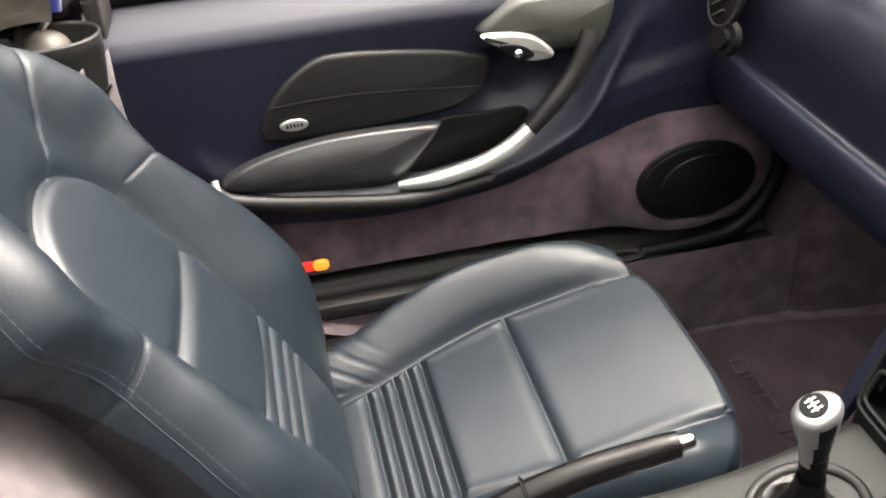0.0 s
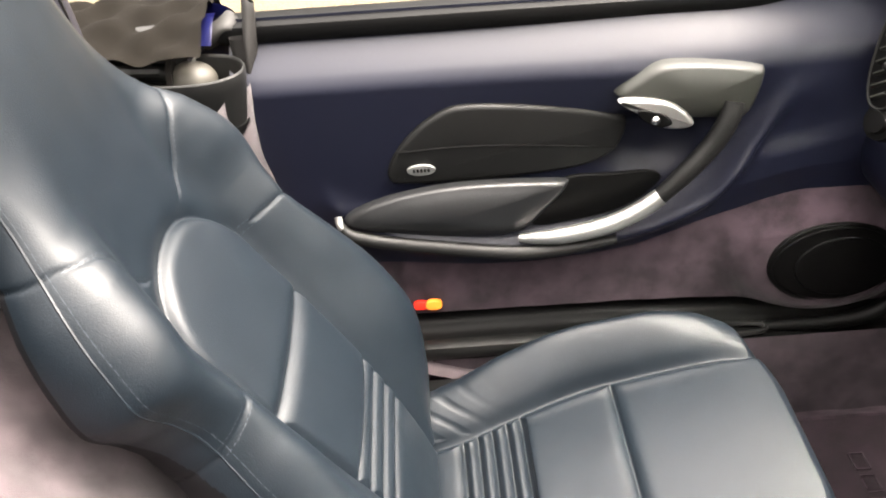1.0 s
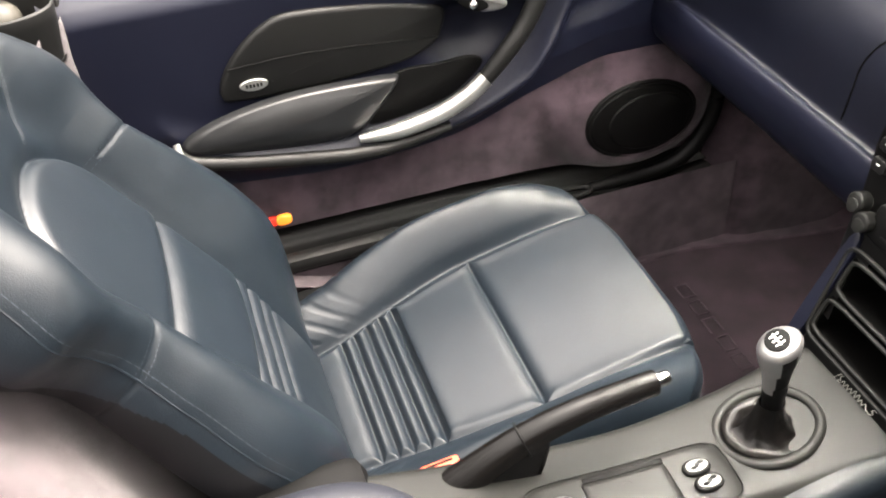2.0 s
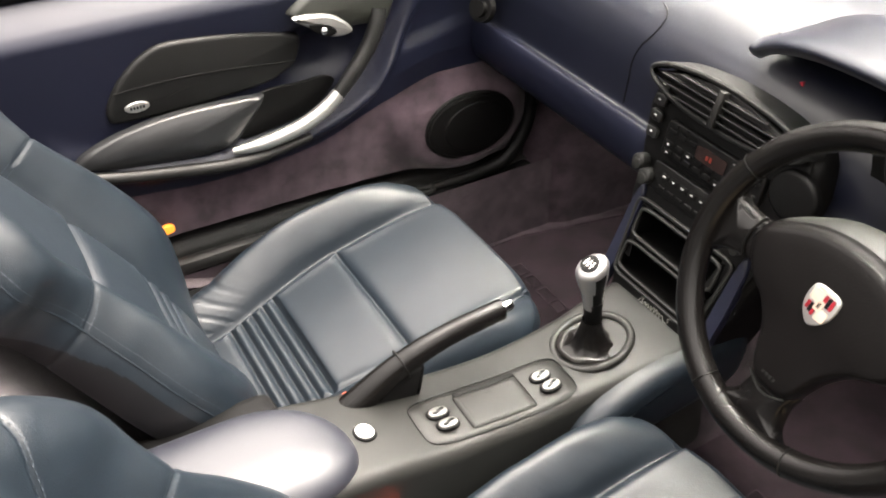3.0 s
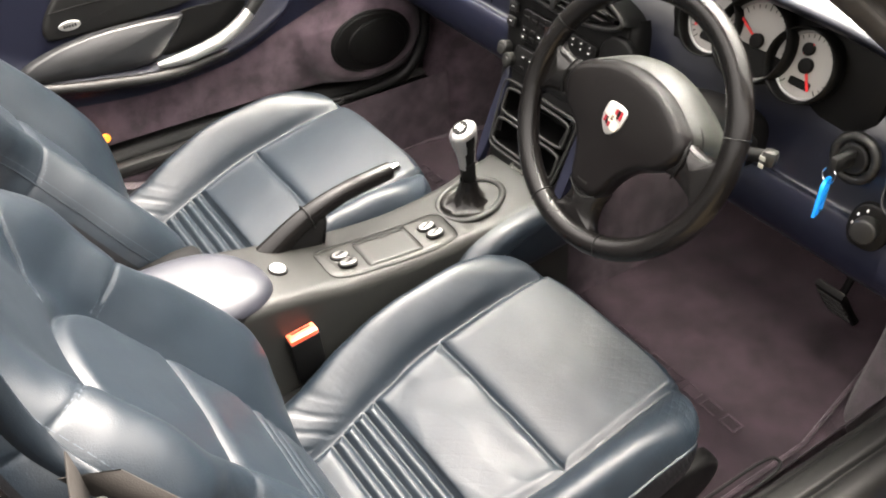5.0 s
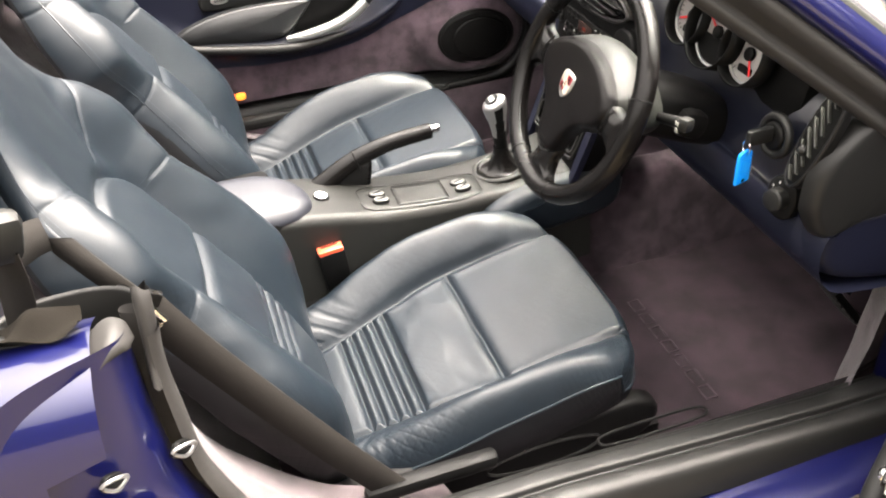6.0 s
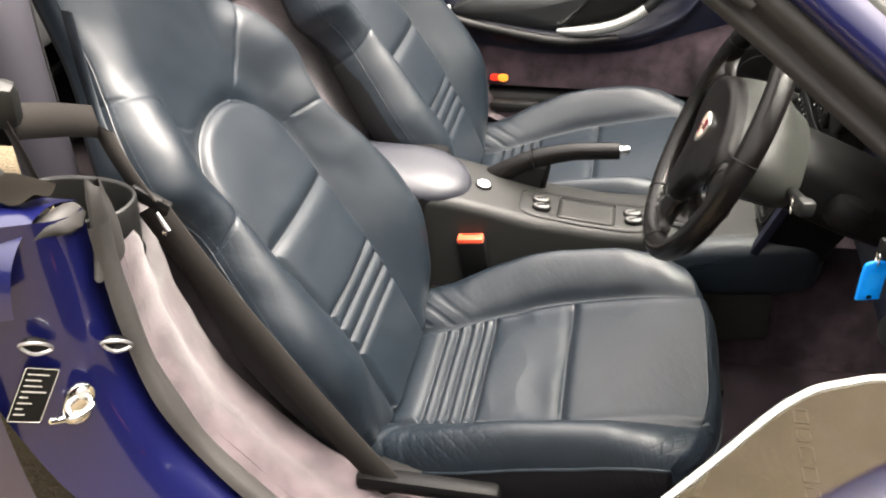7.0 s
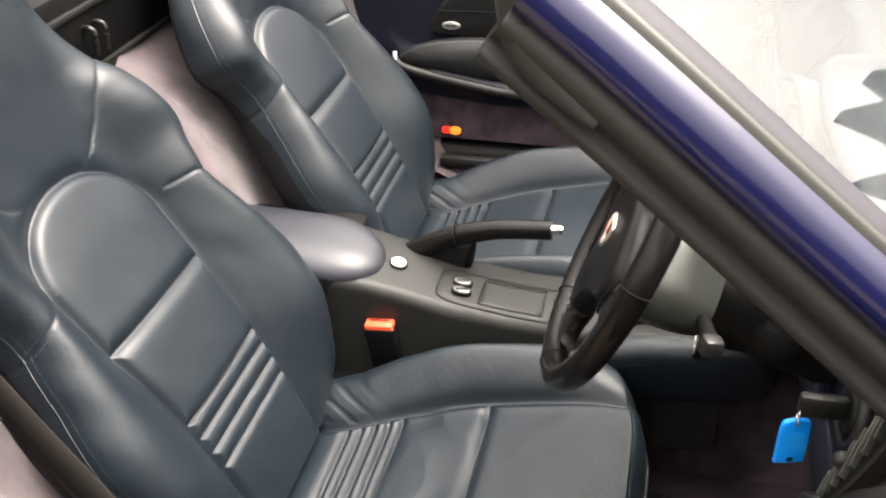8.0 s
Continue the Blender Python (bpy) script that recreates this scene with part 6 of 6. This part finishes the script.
def windscreen():
    w = thing("windscreen_frame", (0.3, 0, 1.0), "cobalt blue windscreen frame with black rubber seals", "windscreen frame")
    for sg in (1, -1):
        seal = spline([(-0.05, 0.024, 0), (-0.03, 0.002, 0), (-0.008, -0.013, 0), (0.006, -0.011, 0), (0.013, -0.002, 0), (0.007, 0.008, 0), (0.015, 0.015, 0), (0.027, 0.024, 0), (0.031, 0.034, 0), (0.026, 0.044, 0)], 4)
        pillar_sweep(sg, [(q.x, q.y) for q in seal], "door_seal", RUBBER, w, "grey black rubber door seal")
        skin = spline([(0.022, 0.042, 0), (0.032, 0.045, 0), (0.038, 0.053, 0), (0.037, 0.065, 0), (0.031, 0.077, 0), (0.021, 0.086, 0)], 6)
        pillar_sweep(sg, [(q.x, q.y) for q in skin], "pillar_skin", PAINT, w, "cobalt blue painted pillar")
        trim = spline([(0.022, 0.085, 0), (0.019, 0.091, 0), (0.014, 0.093, 0), (0.010, 0.091, 0)], 4)
        pillar_sweep(sg, [(q.x, q.y) for q in trim], "glass_trim", POD, w, "pale glass edge trim")
        band = spline([(0.011, 0.092, 0), (0.004, 0.097, 0), (-0.006, 0.099, 0), (-0.018, 0.094, 0)], 4)
        pillar_sweep(sg, [(q.x, q.y) for q in band], "glass_band", PADDING, w, "grey dotted band under the glass edge")
        inner = spline([(-0.03, 0.008, 0), (-0.045, 0.028, 0), (-0.045, 0.06, 0), (-0.012, 0.094, 0)], 5)
        pillar_sweep(sg, [(q.x, q.y) for q in inner], "inner_trim", NAVY, w, "navy inner pillar trim")
        bm = bmesh.new()
        box(bm, (0.120, sg * 0.650, 1.252), (0.056, 0.05, 0.115), 0.016, pose(0, 0, 0, 0, -8, 0))
        part("corner_seal", bm, RUBBER, w, "worn rubber corner block")
        pts = [(0.112, sg * 0.664, 1.225), (0.126, sg * 0.668, 1.200), (0.146, sg * 0.676, 1.180), (0.172, sg * 0.686, 1.160)]
        part("corner_lip", tube(pts, [0.018, 0.017, 0.012, 0.005], 10, smooth_n=5), RUBBER, w, "rubber lip under the corner block")
    pts = [(0.10 + 0.05 * (1 - (v / 0.62) ** 2), v, 1.262 + 0.03 * (1 - (v / 0.62) ** 2)) for v in np.linspace(-0.62, 0.62, 21)]
    part("header", tube(pts, 0.034, 12, flat=0.7), BLACK, w, "black header rail")
    pts = [(0.135 + 0.05 * (1 - (v / 0.6) ** 2), v, 1.275 + 0.03 * (1 - (v / 0.6) ** 2)) for v in np.linspace(-0.6, 0.6, 21)]
    part("header_skin", tube(pts, 0.026, 12, flat=0.6), PAINT, w, "cobalt blue header")
    v = np.linspace(-0.64, 0.64, 41)
    t = np.linspace(0.13, 1, 20)
    P = np.array([[(0.045 + 0.62 * s + (0.04 + 0.09 * s) * (1 - (a / 0.64) ** 2), a * (0.995 + 0.15 * s), 1.334 - 0.462 * s + (1 - (a / 0.64) ** 2) * (0.03 + 0.06 * s)) for s in t] for a in v])
    P2 = P + np.array([0.002, 0, 0.004])
    bm = bmesh.new()
    rows = [[bm.verts.new(c) for c in r] for r in P]
    rows2 = [[bm.verts.new(c) for c in r] for r in P2]
    for A in (rows, rows2):
        for i in range(len(v) - 1):
            for j in range(len(t) - 1):
                bm.faces.new((A[i][j], A[i + 1][j], A[i + 1][j + 1], A[i][j + 1]))
    ring = [(i, 0) for i in range(len(v))] + [(len(v) - 1, j) for j in range(1, len(t))] + [(i, len(t) - 1) for i in range(len(v) - 2, -1, -1)] + [(0, j) for j in range(len(t) - 2, 0, -1)]
    for (a, b), (c, d) in zip(ring, ring[1:] + ring[:1]):
        bm.faces.new((rows[a][b], rows[c][d], rows2[c][d], rows2[a][b]))
    ob = part("windscreen_glass", bm, SCREEN, w, "clear curved windscreen glass")
    ob.visible_shadow = False


windscreen()


# ---- outer body ----
def SEAL(zz):
    """How far back the door seal runs at each height."""
    return curve([0.34, 0.37, 0.42, 0.492, 0.605, 0.745, 0.89, 0.97], [-0.12, -0.22, -0.315, -0.385, -0.462, -0.502, -0.508, -0.503], zz)


def body_shell():
    b = thing("car_body", (0, 0, 0.3), "cobalt blue metallic convertible body", "car body")
    # bonnet and scuttle
    X, Y = np.meshgrid(np.linspace(0.80, 2.0, 40), np.linspace(-0.86, 0.86, 50))
    Z = 0.93 - 0.22 * ((X - 0.8) / 1.2) ** 1.5 - 0.10 * (abs(Y) / 0.86) ** 4
    grid("bonnet", np.stack([X, Y, Z], -1), PAINT, b)
    for sg in (1, -1):
        # door jamb behind the seal, then the shoulder and side
        rows = []
        for u in np.linspace(0, 1, 40):
            row = []
            for zz in np.linspace(0.28, 0.94, 60):
                r = float(SEAL(zz))
                row.append((r - 0.015 - 0.13 * u ** 1.3 + 0.012 * math.sin(u * 6.3) * (zz - 0.3), sg * (0.775 + 0.10 * u ** 0.55), zz + 0.012 * math.sin(u * 3.14)))
            rows.append(row)
        grid("door_jamb", np.array(rows), PAINT, b, "cobalt blue painted door jamb")
        rows = []
        for xx in np.linspace(-0.56, -1.9, 50):
            row = []
            f = min(1.0, (-0.56 - xx) / 0.10)
            for yy, zz, _ in spline([(0.74, 0.925, 0), (0.79, 0.945, 0), (0.84, 0.935, 0), (0.872, 0.90, 0), (0.885, 0.82, 0), (0.89, 0.6, 0), (0.87, 0.3, 0)], 6):
                row.append((xx + 0.06 * max(0, zz - 0.8) - 0.05 * (yy - 0.74) * (1 - f) - (0.06 if zz < 0.85 else 0) * (1 - f), sg * yy, zz))
            rows.append(row)
        grid("rear_wing", np.array(rows), PAINT, b)
        bm = bmesh.new()
        box(bm, (0.1, sg * 0.82, 0.26), (1.3, 0.13, 0.16), 0.03)
        part("rocker", bm, PAINT, b)
        bm = bmesh.new()
        box(bm, (1.3, sg * 0.86, 0.55), (1.1, 0.06, 0.5), 0.03)
        part("front_wing", bm, PAINT, b)
        bm = bmesh.new()
        box(bm, (0.72, sg * 0.755, 0.52), (0.2, 0.16, 0.66), 0.03)
        part("hinge_post", bm, PAINT, b, "cobalt blue hinge post")
    bm = bmesh.new()
    box(bm, (-1.5, 0, 0.86), (0.95, 1.4, 0.1), 0.03)
    part("rear_deck", bm, PAINT, b)
    return b


body_shell()


def door_pillar(sg, full):
    """Seal, carpet, well, roof hinge and belt behind each seat."""
    s_ = thing("door_seal_strip", (-0.5, sg * 0.77, 0.4), "worn grey rubber seal round the rear of the doorway", "rubber seal", "door seals")
    zs = np.linspace(0.345, 0.93, 60)
    rows = []
    sec = [(-0.004, 0.028), (-0.014, 0.02), (-0.016, 0.004), (-0.006, -0.008), (0.008, -0.014), (0.02, -0.02), (0.016, -0.03), (0.0, -0.03)]
    sec = [(q.x, q.y) for q in spline([(a, b, 0) for a, b in sec], 4)]
    for i, zz in enumerate(zs):
        r, r2 = float(SEAL(zz)), float(SEAL(zz + 0.004))
        t = Vector((r2 - r, 0, 0.004)).normalized()
        n = Vector((t.z, 0, -t.x))
        wob = 1 + 0.12 * math.sin(zz * 31) * math.sin(zz * 12)
        rows.append([tuple(Vector((r, sg * (0.772 + dy * wob), zz)) - n * dn * wob) for dn, dy in sec])
    grid("strip", np.array(rows), RUBBER, s_)
    rows = []
    for k in range(24):
        t = k / 23
        w = 0.03 * (1 - t) ** 0.7 + 0.004
        c = Vector((-0.508 + 0.012 * t, sg * (0.772 - 0.004 * math.sin(t * 5)), 0.86 + 0.115 * t))
        rows.append([tuple(c + Vector((0.008 * math.cos(a) * (1 + 0.3 * math.sin(3 * a + 4 * t)), w * math.sin(a), 0.004 * math.sin(2 * a)))) for a in np.linspace(0, math.tau, 20, endpoint=False)])
    grid("flap", np.array(rows), RUBBER, s_, "crumpled upright rubber flap", closed=True)
    rows = []
    for k in range(16):
        t = k / 15
        c = Vector((-0.515 - 0.085 * t, sg * (0.79 + 0.02 * t), 0.925 + 0.012 * math.sin(t * 7)))
        g = math.sin(math.pi * (0.06 + 0.88 * t)) ** 0.5 if t not in (0, 1) else 0.02
        rows.append([tuple(c + Vector((0, sg * 0.034 * g * math.cos(a), 0.016 * g * math.sin(a) * (1 + 0.3 * math.sin(9 * t + a))))) for a in np.linspace(0, math.tau, 16, endpoint=False)])
    grid("shoulder_seal", np.array(rows), RUBBER, s_, "bunched rubber over the shoulder", closed=True)
    # carpet on the pillar
    rows = []
    for zz in np.linspace(0.34, 0.87, 50):
        r = float(SEAL(zz))
        rows.append([(r - 0.004 - 0.02 * t + 0.014 * math.sin(min(t, 1) * 3.1), sg * (0.757 - 0.085 * t), zz) for t in np.linspace(0, 1.7, 22)])
    P = np.array(rows)
    P[..., 0] += 0.003 * lumps(P, 40, 31)
    tagged(grid("wall_pillar", P, REAR_CARPET), "pale plum grey carpet on the pillar inside the seal", "carpet", kind="structure")
    # well for the roof hinge
    w = thing("hinge_well", (-0.585, sg * 0.705, 0.84), "black plastic well holding a pale roof hinge joint", "roof hinge", "roof hinges")
    rows = []
    for zz, gr in ((0.80, 0.88), (0.84, 0.94), (0.885, 1.0), (0.902, 1.02), (0.906, 0.99), (0.90, 0.95), (0.86, 0.9), (0.82, 0.84)):
        rows.append([(-0.588 + 0.082 * gr * x, sg * (0.707 + 0.052 * gr * y), zz) for x, y in oval(1, 1, 44, 2.3)])
    grid("rim", np.array(rows), SOFT_BLACK, w, closed=True)
    part("floor", slab(oval(0.078, 0.05, 40, 2.3), 0.004, 0, Matrix.Translation((-0.588, sg * 0.707, 0.822))), BLACK, w)
    bm = bmesh.new()
    bmesh.ops.create_uvsphere(bm, u_segments=24, v_segments=16, radius=0.032, matrix=Matrix.Translation((-0.59, sg * 0.742, 0.872)) @ Matrix.Diagonal((1.15, 1, 0.9, 1)))
    part("ball", bm, HINGE_GREY, w, "pale grey rounded hinge cover")
    part("collar", tube([(-0.62, sg * 0.742, 0.88), (-0.612, sg * 0.742, 0.88)], 0.03, 20), WEB, w)
    part("rod", tube([(-0.62, sg * 0.742, 0.885), (-0.68, sg * 0.73, 0.90), (-0.76, sg * 0.70, 0.93)], 0.014, 10, smooth_n=4), CONSOLE, w)
    part("bolt", tube([(-0.59, sg * 0.75, 0.90), (-0.565, sg * 0.755, 0.925)], 0.006, 8), CHROME, w)
    # folded roof frame behind
    rf = thing("folded_roof_frame", (-0.72, sg * 0.74, 0.9), "black folded roof frame with cables and crumpled cloth", "roof frame", "roof frames")
    for a, b, rad in (((-0.63, 0.72, 0.90), (-0.86, 0.60, 0.97), 0.008), ((-0.65, 0.71, 0.88), (-0.90, 0.56, 0.93), 0.006), ((-0.60, 0.78, 0.935), (-0.95, 0.70, 0.95), 0.012)):
        part("rod", tube([(a[0], sg * a[1], a[2]), (b[0], sg * b[1], b[2])], rad, 8), SOFT_BLACK, rf)
    X, Y = np.meshgrid(np.linspace(-0.56, -1.02, 60), np.linspace(0.755 if full else 0.69, 0.80 if full else 0.92, 30))
    P = np.stack([X, sg * Y, 0.938 + 0.006 * np.sin(X * 60) * np.cos(Y * 90)], -1)
    P2 = P.copy()
    P2[..., 2] += 0.02
    P2[..., 2] += 0.009 * lumps(P2, 60, 3) - 1.2 * np.clip(abs(P2[..., 1]) - 0.85, 0, 1) ** 1.2 - 0.5 * np.clip(0.75 - abs(P2[..., 1]), 0, 1)
    grid("cloth", P2, ROOF_CLOTH, rf, "dark crumpled roof cloth")
    bm = bmesh.new()
    box(bm, (-0.66, sg * 0.785, 0.915), (0.16, 0.02, 0.05), 0.008)
    part("latch_block", bm, BLACK, rf)
    tray = slab(oval(0.2, 0.13, 40, 6), 0.01, 0, Matrix.Translation((-0.82, sg * 0.645, 0.785)))
    part("tray", tray, BLACK, rf)
    if not full:
        return
    # bar behind the seats
    h = thing("roll_bar", (-0.72, 0, 0.8), "thick dark padded roll bar behind the seats", "roll bar")
    pts = [(-0.70, -0.585, 0.78), (-0.70, -0.58, 0.95), (-0.71, -0.56, 1.10), (-0.73, -0.50, 1.18), (-0.76, -0.36, 1.21), (-0.80, 0, 1.215), (-0.76, 0.36, 1.21), (-0.73, 0.50, 1.18), (-0.71, 0.56, 1.10), (-0.70, 0.58, 0.95), (-0.70, 0.585, 0.78)]
    part("hoop", tube(pts, 0.036, 18, smooth_n=10, up=(1, 0, 0)), PADDING, h)
    part("pad_seam", tube([(x + 0.035, y * 0.985, z - 0.004) for x, y, z in pts[1:-1]], 0.002, 6, smooth_n=10, up=(1, 0, 0)), SOFT_BLACK, h, "dark seam along the padding")
    # belt: from the guide by the hoop over the slider, then down beside the seat
    b = thing("seat_belt", (-0.5, sg * 0.67, 0.5), "dark taupe seat belt hanging beside the seat", "seat belt")

    def ribbon(name, pts, width, across, mat=WEB):
        pts = spline(pts, 8)
        a = Vector(across).normalized()
        rows = []
        for i, p in enumerate(pts):
            t = (pts[min(i + 1, len(pts) - 1)] - pts[max(i - 1, 0)]).normalized()
            n = t.cross(a).normalized() * 0.0009
            rows.append([tuple(p + a * width / 2 + n), tuple(p + n), tuple(p - a * width / 2 + n), tuple(p - a * width / 2 - n), tuple(p - n), tuple(p + a * width / 2 - n)])
        return grid(name, np.array(rows), mat, b, closed=True)
    ribbon("lower_belt", [(-0.515, sg * 0.652, 0.865), (-0.47, sg * 0.655, 0.78), (-0.40, sg * 0.657, 0.66), (-0.31, sg * 0.657, 0.51), (-0.23, sg * 0.65, 0.38)], 0.048, (0.85, 0, 0.52))
    ribbon("upper_belt", [(-0.523, sg * 0.648, 0.876), (-0.556, sg * 0.630, 0.913), (-0.589, sg * 0.603, 0.947)], 0.046, (0.55, sg * 0.25, 0.0))
    ribbon("back_belt", [(-0.596, sg * 0.598, 0.952), (-0.603, sg * 0.66, 0.985), (-0.610, sg * 0.732, 1.018)], 0.046, (-0.1, 0, 1))
    ribbon("reel_belt", [(-0.615, sg * 0.74, 1.03), (-0.62, sg * 0.72, 0.97), (-0.64, sg * 0.68, 0.86)], 0.046, (0.8, sg * 0.6, 0))
    bm = bmesh.new()
    box(bm, (-0.612, sg * 0.742, 1.045), (0.05, 0.03, 0.06), 0.014, pose(0, 0, 0, 12, 10, 20))
    part("guide", bm, CONSOLE, b, "grey belt guide")
    bm = bmesh.new()
    box(bm, (-0.515, sg * 0.649, 0.873), (0.055, 0.012, 0.02), 0.004, pose(0, 0, 0, 0, 30, 0))
    part("slider", bm, BLACK, b)
    part("tongue", tube([(-0.505, sg * 0.66, 0.862), (-0.492, sg * 0.662, 0.838), (-0.50, sg * 0.662, 0.832)], 0.004, 8), CHROME, b, "steel belt tongue")
    bm = bmesh.new()
    bmesh.ops.create_uvsphere(bm, u_segments=12, v_segments=8, radius=0.0055, matrix=Matrix.Translation((-0.588, sg * 0.588, 0.920)))
    part("stop_button", bm, YELLOW, b, "yellow belt stop button")
    ribbon("guide_loop", [(-0.636, sg * 0.540, 1.075), (-0.626, sg * 0.555, 1.005), (-0.612, sg * 0.573, 0.962), (-0.592, sg * 0.598, 0.940)], 0.032, (0.8, sg * 0.5, 0.1), LEATHER)


door_pillar(1, False), door_pillar(-1, True)


def striker():
    s_ = thing("door_striker", (-0.53, -0.86, 0.71), "chromed door striker plate bolted to the blue jamb", "door striker")
    face = Vector((0.72, -0.69, 0)).normalized()
    up = Vector((0, 0, 1))
    side = up.cross(face)
    m = Matrix((side, up, face)).transposed().to_4x4()
    m.translation = Vector((-0.548, -0.852, 0.71))
    m = m @ pose(0, 0, 0, 0, 0, -25)
    m = m @ Matrix.Diagonal((0.68, 0.68, 0.8, 1))
    part("plate", slab(oval(0.026, 0.042, 36, 2.6), 0.006, 0.002, m), CHROME, s_)
    for y in (-0.026, 0.026):
        part("bolt", slab(oval(0.011, 0.011, 12), 0.008, 0.003, m @ Matrix.Translation((0, y, 0.004))), SILVER, s_)
    part("loop", tube([m @ Vector(p) for p in ((-0.016, -0.014, 0.004), (-0.016, -0.012, 0.026), (0.012, 0.012, 0.026), (0.012, 0.014, 0.004))], 0.005, 10, smooth_n=4), CHROME, s_, "striker loop")
    part("pin", tube([m @ Vector(p) for p in ((-0.02, -0.03, 0.004), (-0.045, -0.03, 0.006))], 0.004, 8), CHROME, s_)
    t = thing("type_plate", (-0.62, -0.86, 0.74), "black data plate with pale print on the blue jamb", "data plate")
    m2 = m @ Matrix.Diagonal((1 / 0.68, 1 / 0.68, 1 / 0.8, 1))
    m2.translation = Vector((-0.588, -0.872, 0.735))
    m2 = m2 @ pose(0, 0, 0, 0, 0, -8)
    m2 = m2 @ Matrix.Diagonal((0.84, 0.84, 1, 1))
    part("plate", slab(oval(0.024, 0.045, 24, 20), 0.0015, 0, m2), BLACK, t)
    edge = [m2 @ Vector((x, y, 0.0016)) for x, y in oval(0.0228, 0.0438, 40, 20)]
    part("plate_border", tube(edge, 0.0005, 5, closed=True), GLASS_EDGE, t)
    for k in range(8):
        w = (0.030, 0.022, 0.026, 0.034, 0.012, 0.020, 0.010, 0.016)[k]
        part("print_bar", slab(oval(w / 2, 0.0011, 8, 20), 0.0003, 0, m2 @ Matrix.Translation((w / 2 - 0.018, 0.034 - 0.0094 * k, 0.0015))), GLASS_EDGE, t)
    c = thing("jamb_clip", (-0.56, -0.845, 0.80), "small chromed catch on the blue jamb", "catch", "jamb catches")
    m3 = m2.copy()
    m3.translation = Vector((-0.575, -0.856, 0.80))
    part("base", slab(oval(0.018, 0.012, 20, 3), 0.006, 0.002, m3), BLACK, c)
    part("wire", tube([m3 @ Vector(p) for p in ((-0.022, 0, 0.006), (-0.01, 0.01, 0.012), (0.01, 0.01, 0.012), (0.022, 0, 0.006), (0.0, -0.008, 0.01))], 0.0022, 8, smooth_n=4, closed=True), KNOB, c)
    copy_thing(c, Matrix.Translation((-0.49, -0.80, 0.775)))


striker()


def folded_roof():
    r = thing("folded_roof", (-1.3, 0, 0.9), "black folded cloth roof under its cover behind the cabin", "folded roof")
    X, Y = np.meshgrid(np.linspace(-0.90, -1.85, 60), np.linspace(-0.76, 0.76, 60))
    P = np.stack([X, Y, 0.955 + 0.02 * np.sin((X + 0.9) * -3.3) - 0.03 * (abs(Y) / 0.76) ** 4], -1)
    P[..., 2] += 0.004 * lumps(P, 16, 12)
    grid("cover", P, NAVY, r)
    bm = bmesh.new()
    box(bm, (-1.05, 0, 0.85), (0.24, 1.5, 0.14), 0.02)
    part("well_wall", bm, BLACK, r)


folded_roof()

seat(1, False)
seat(-1, True)
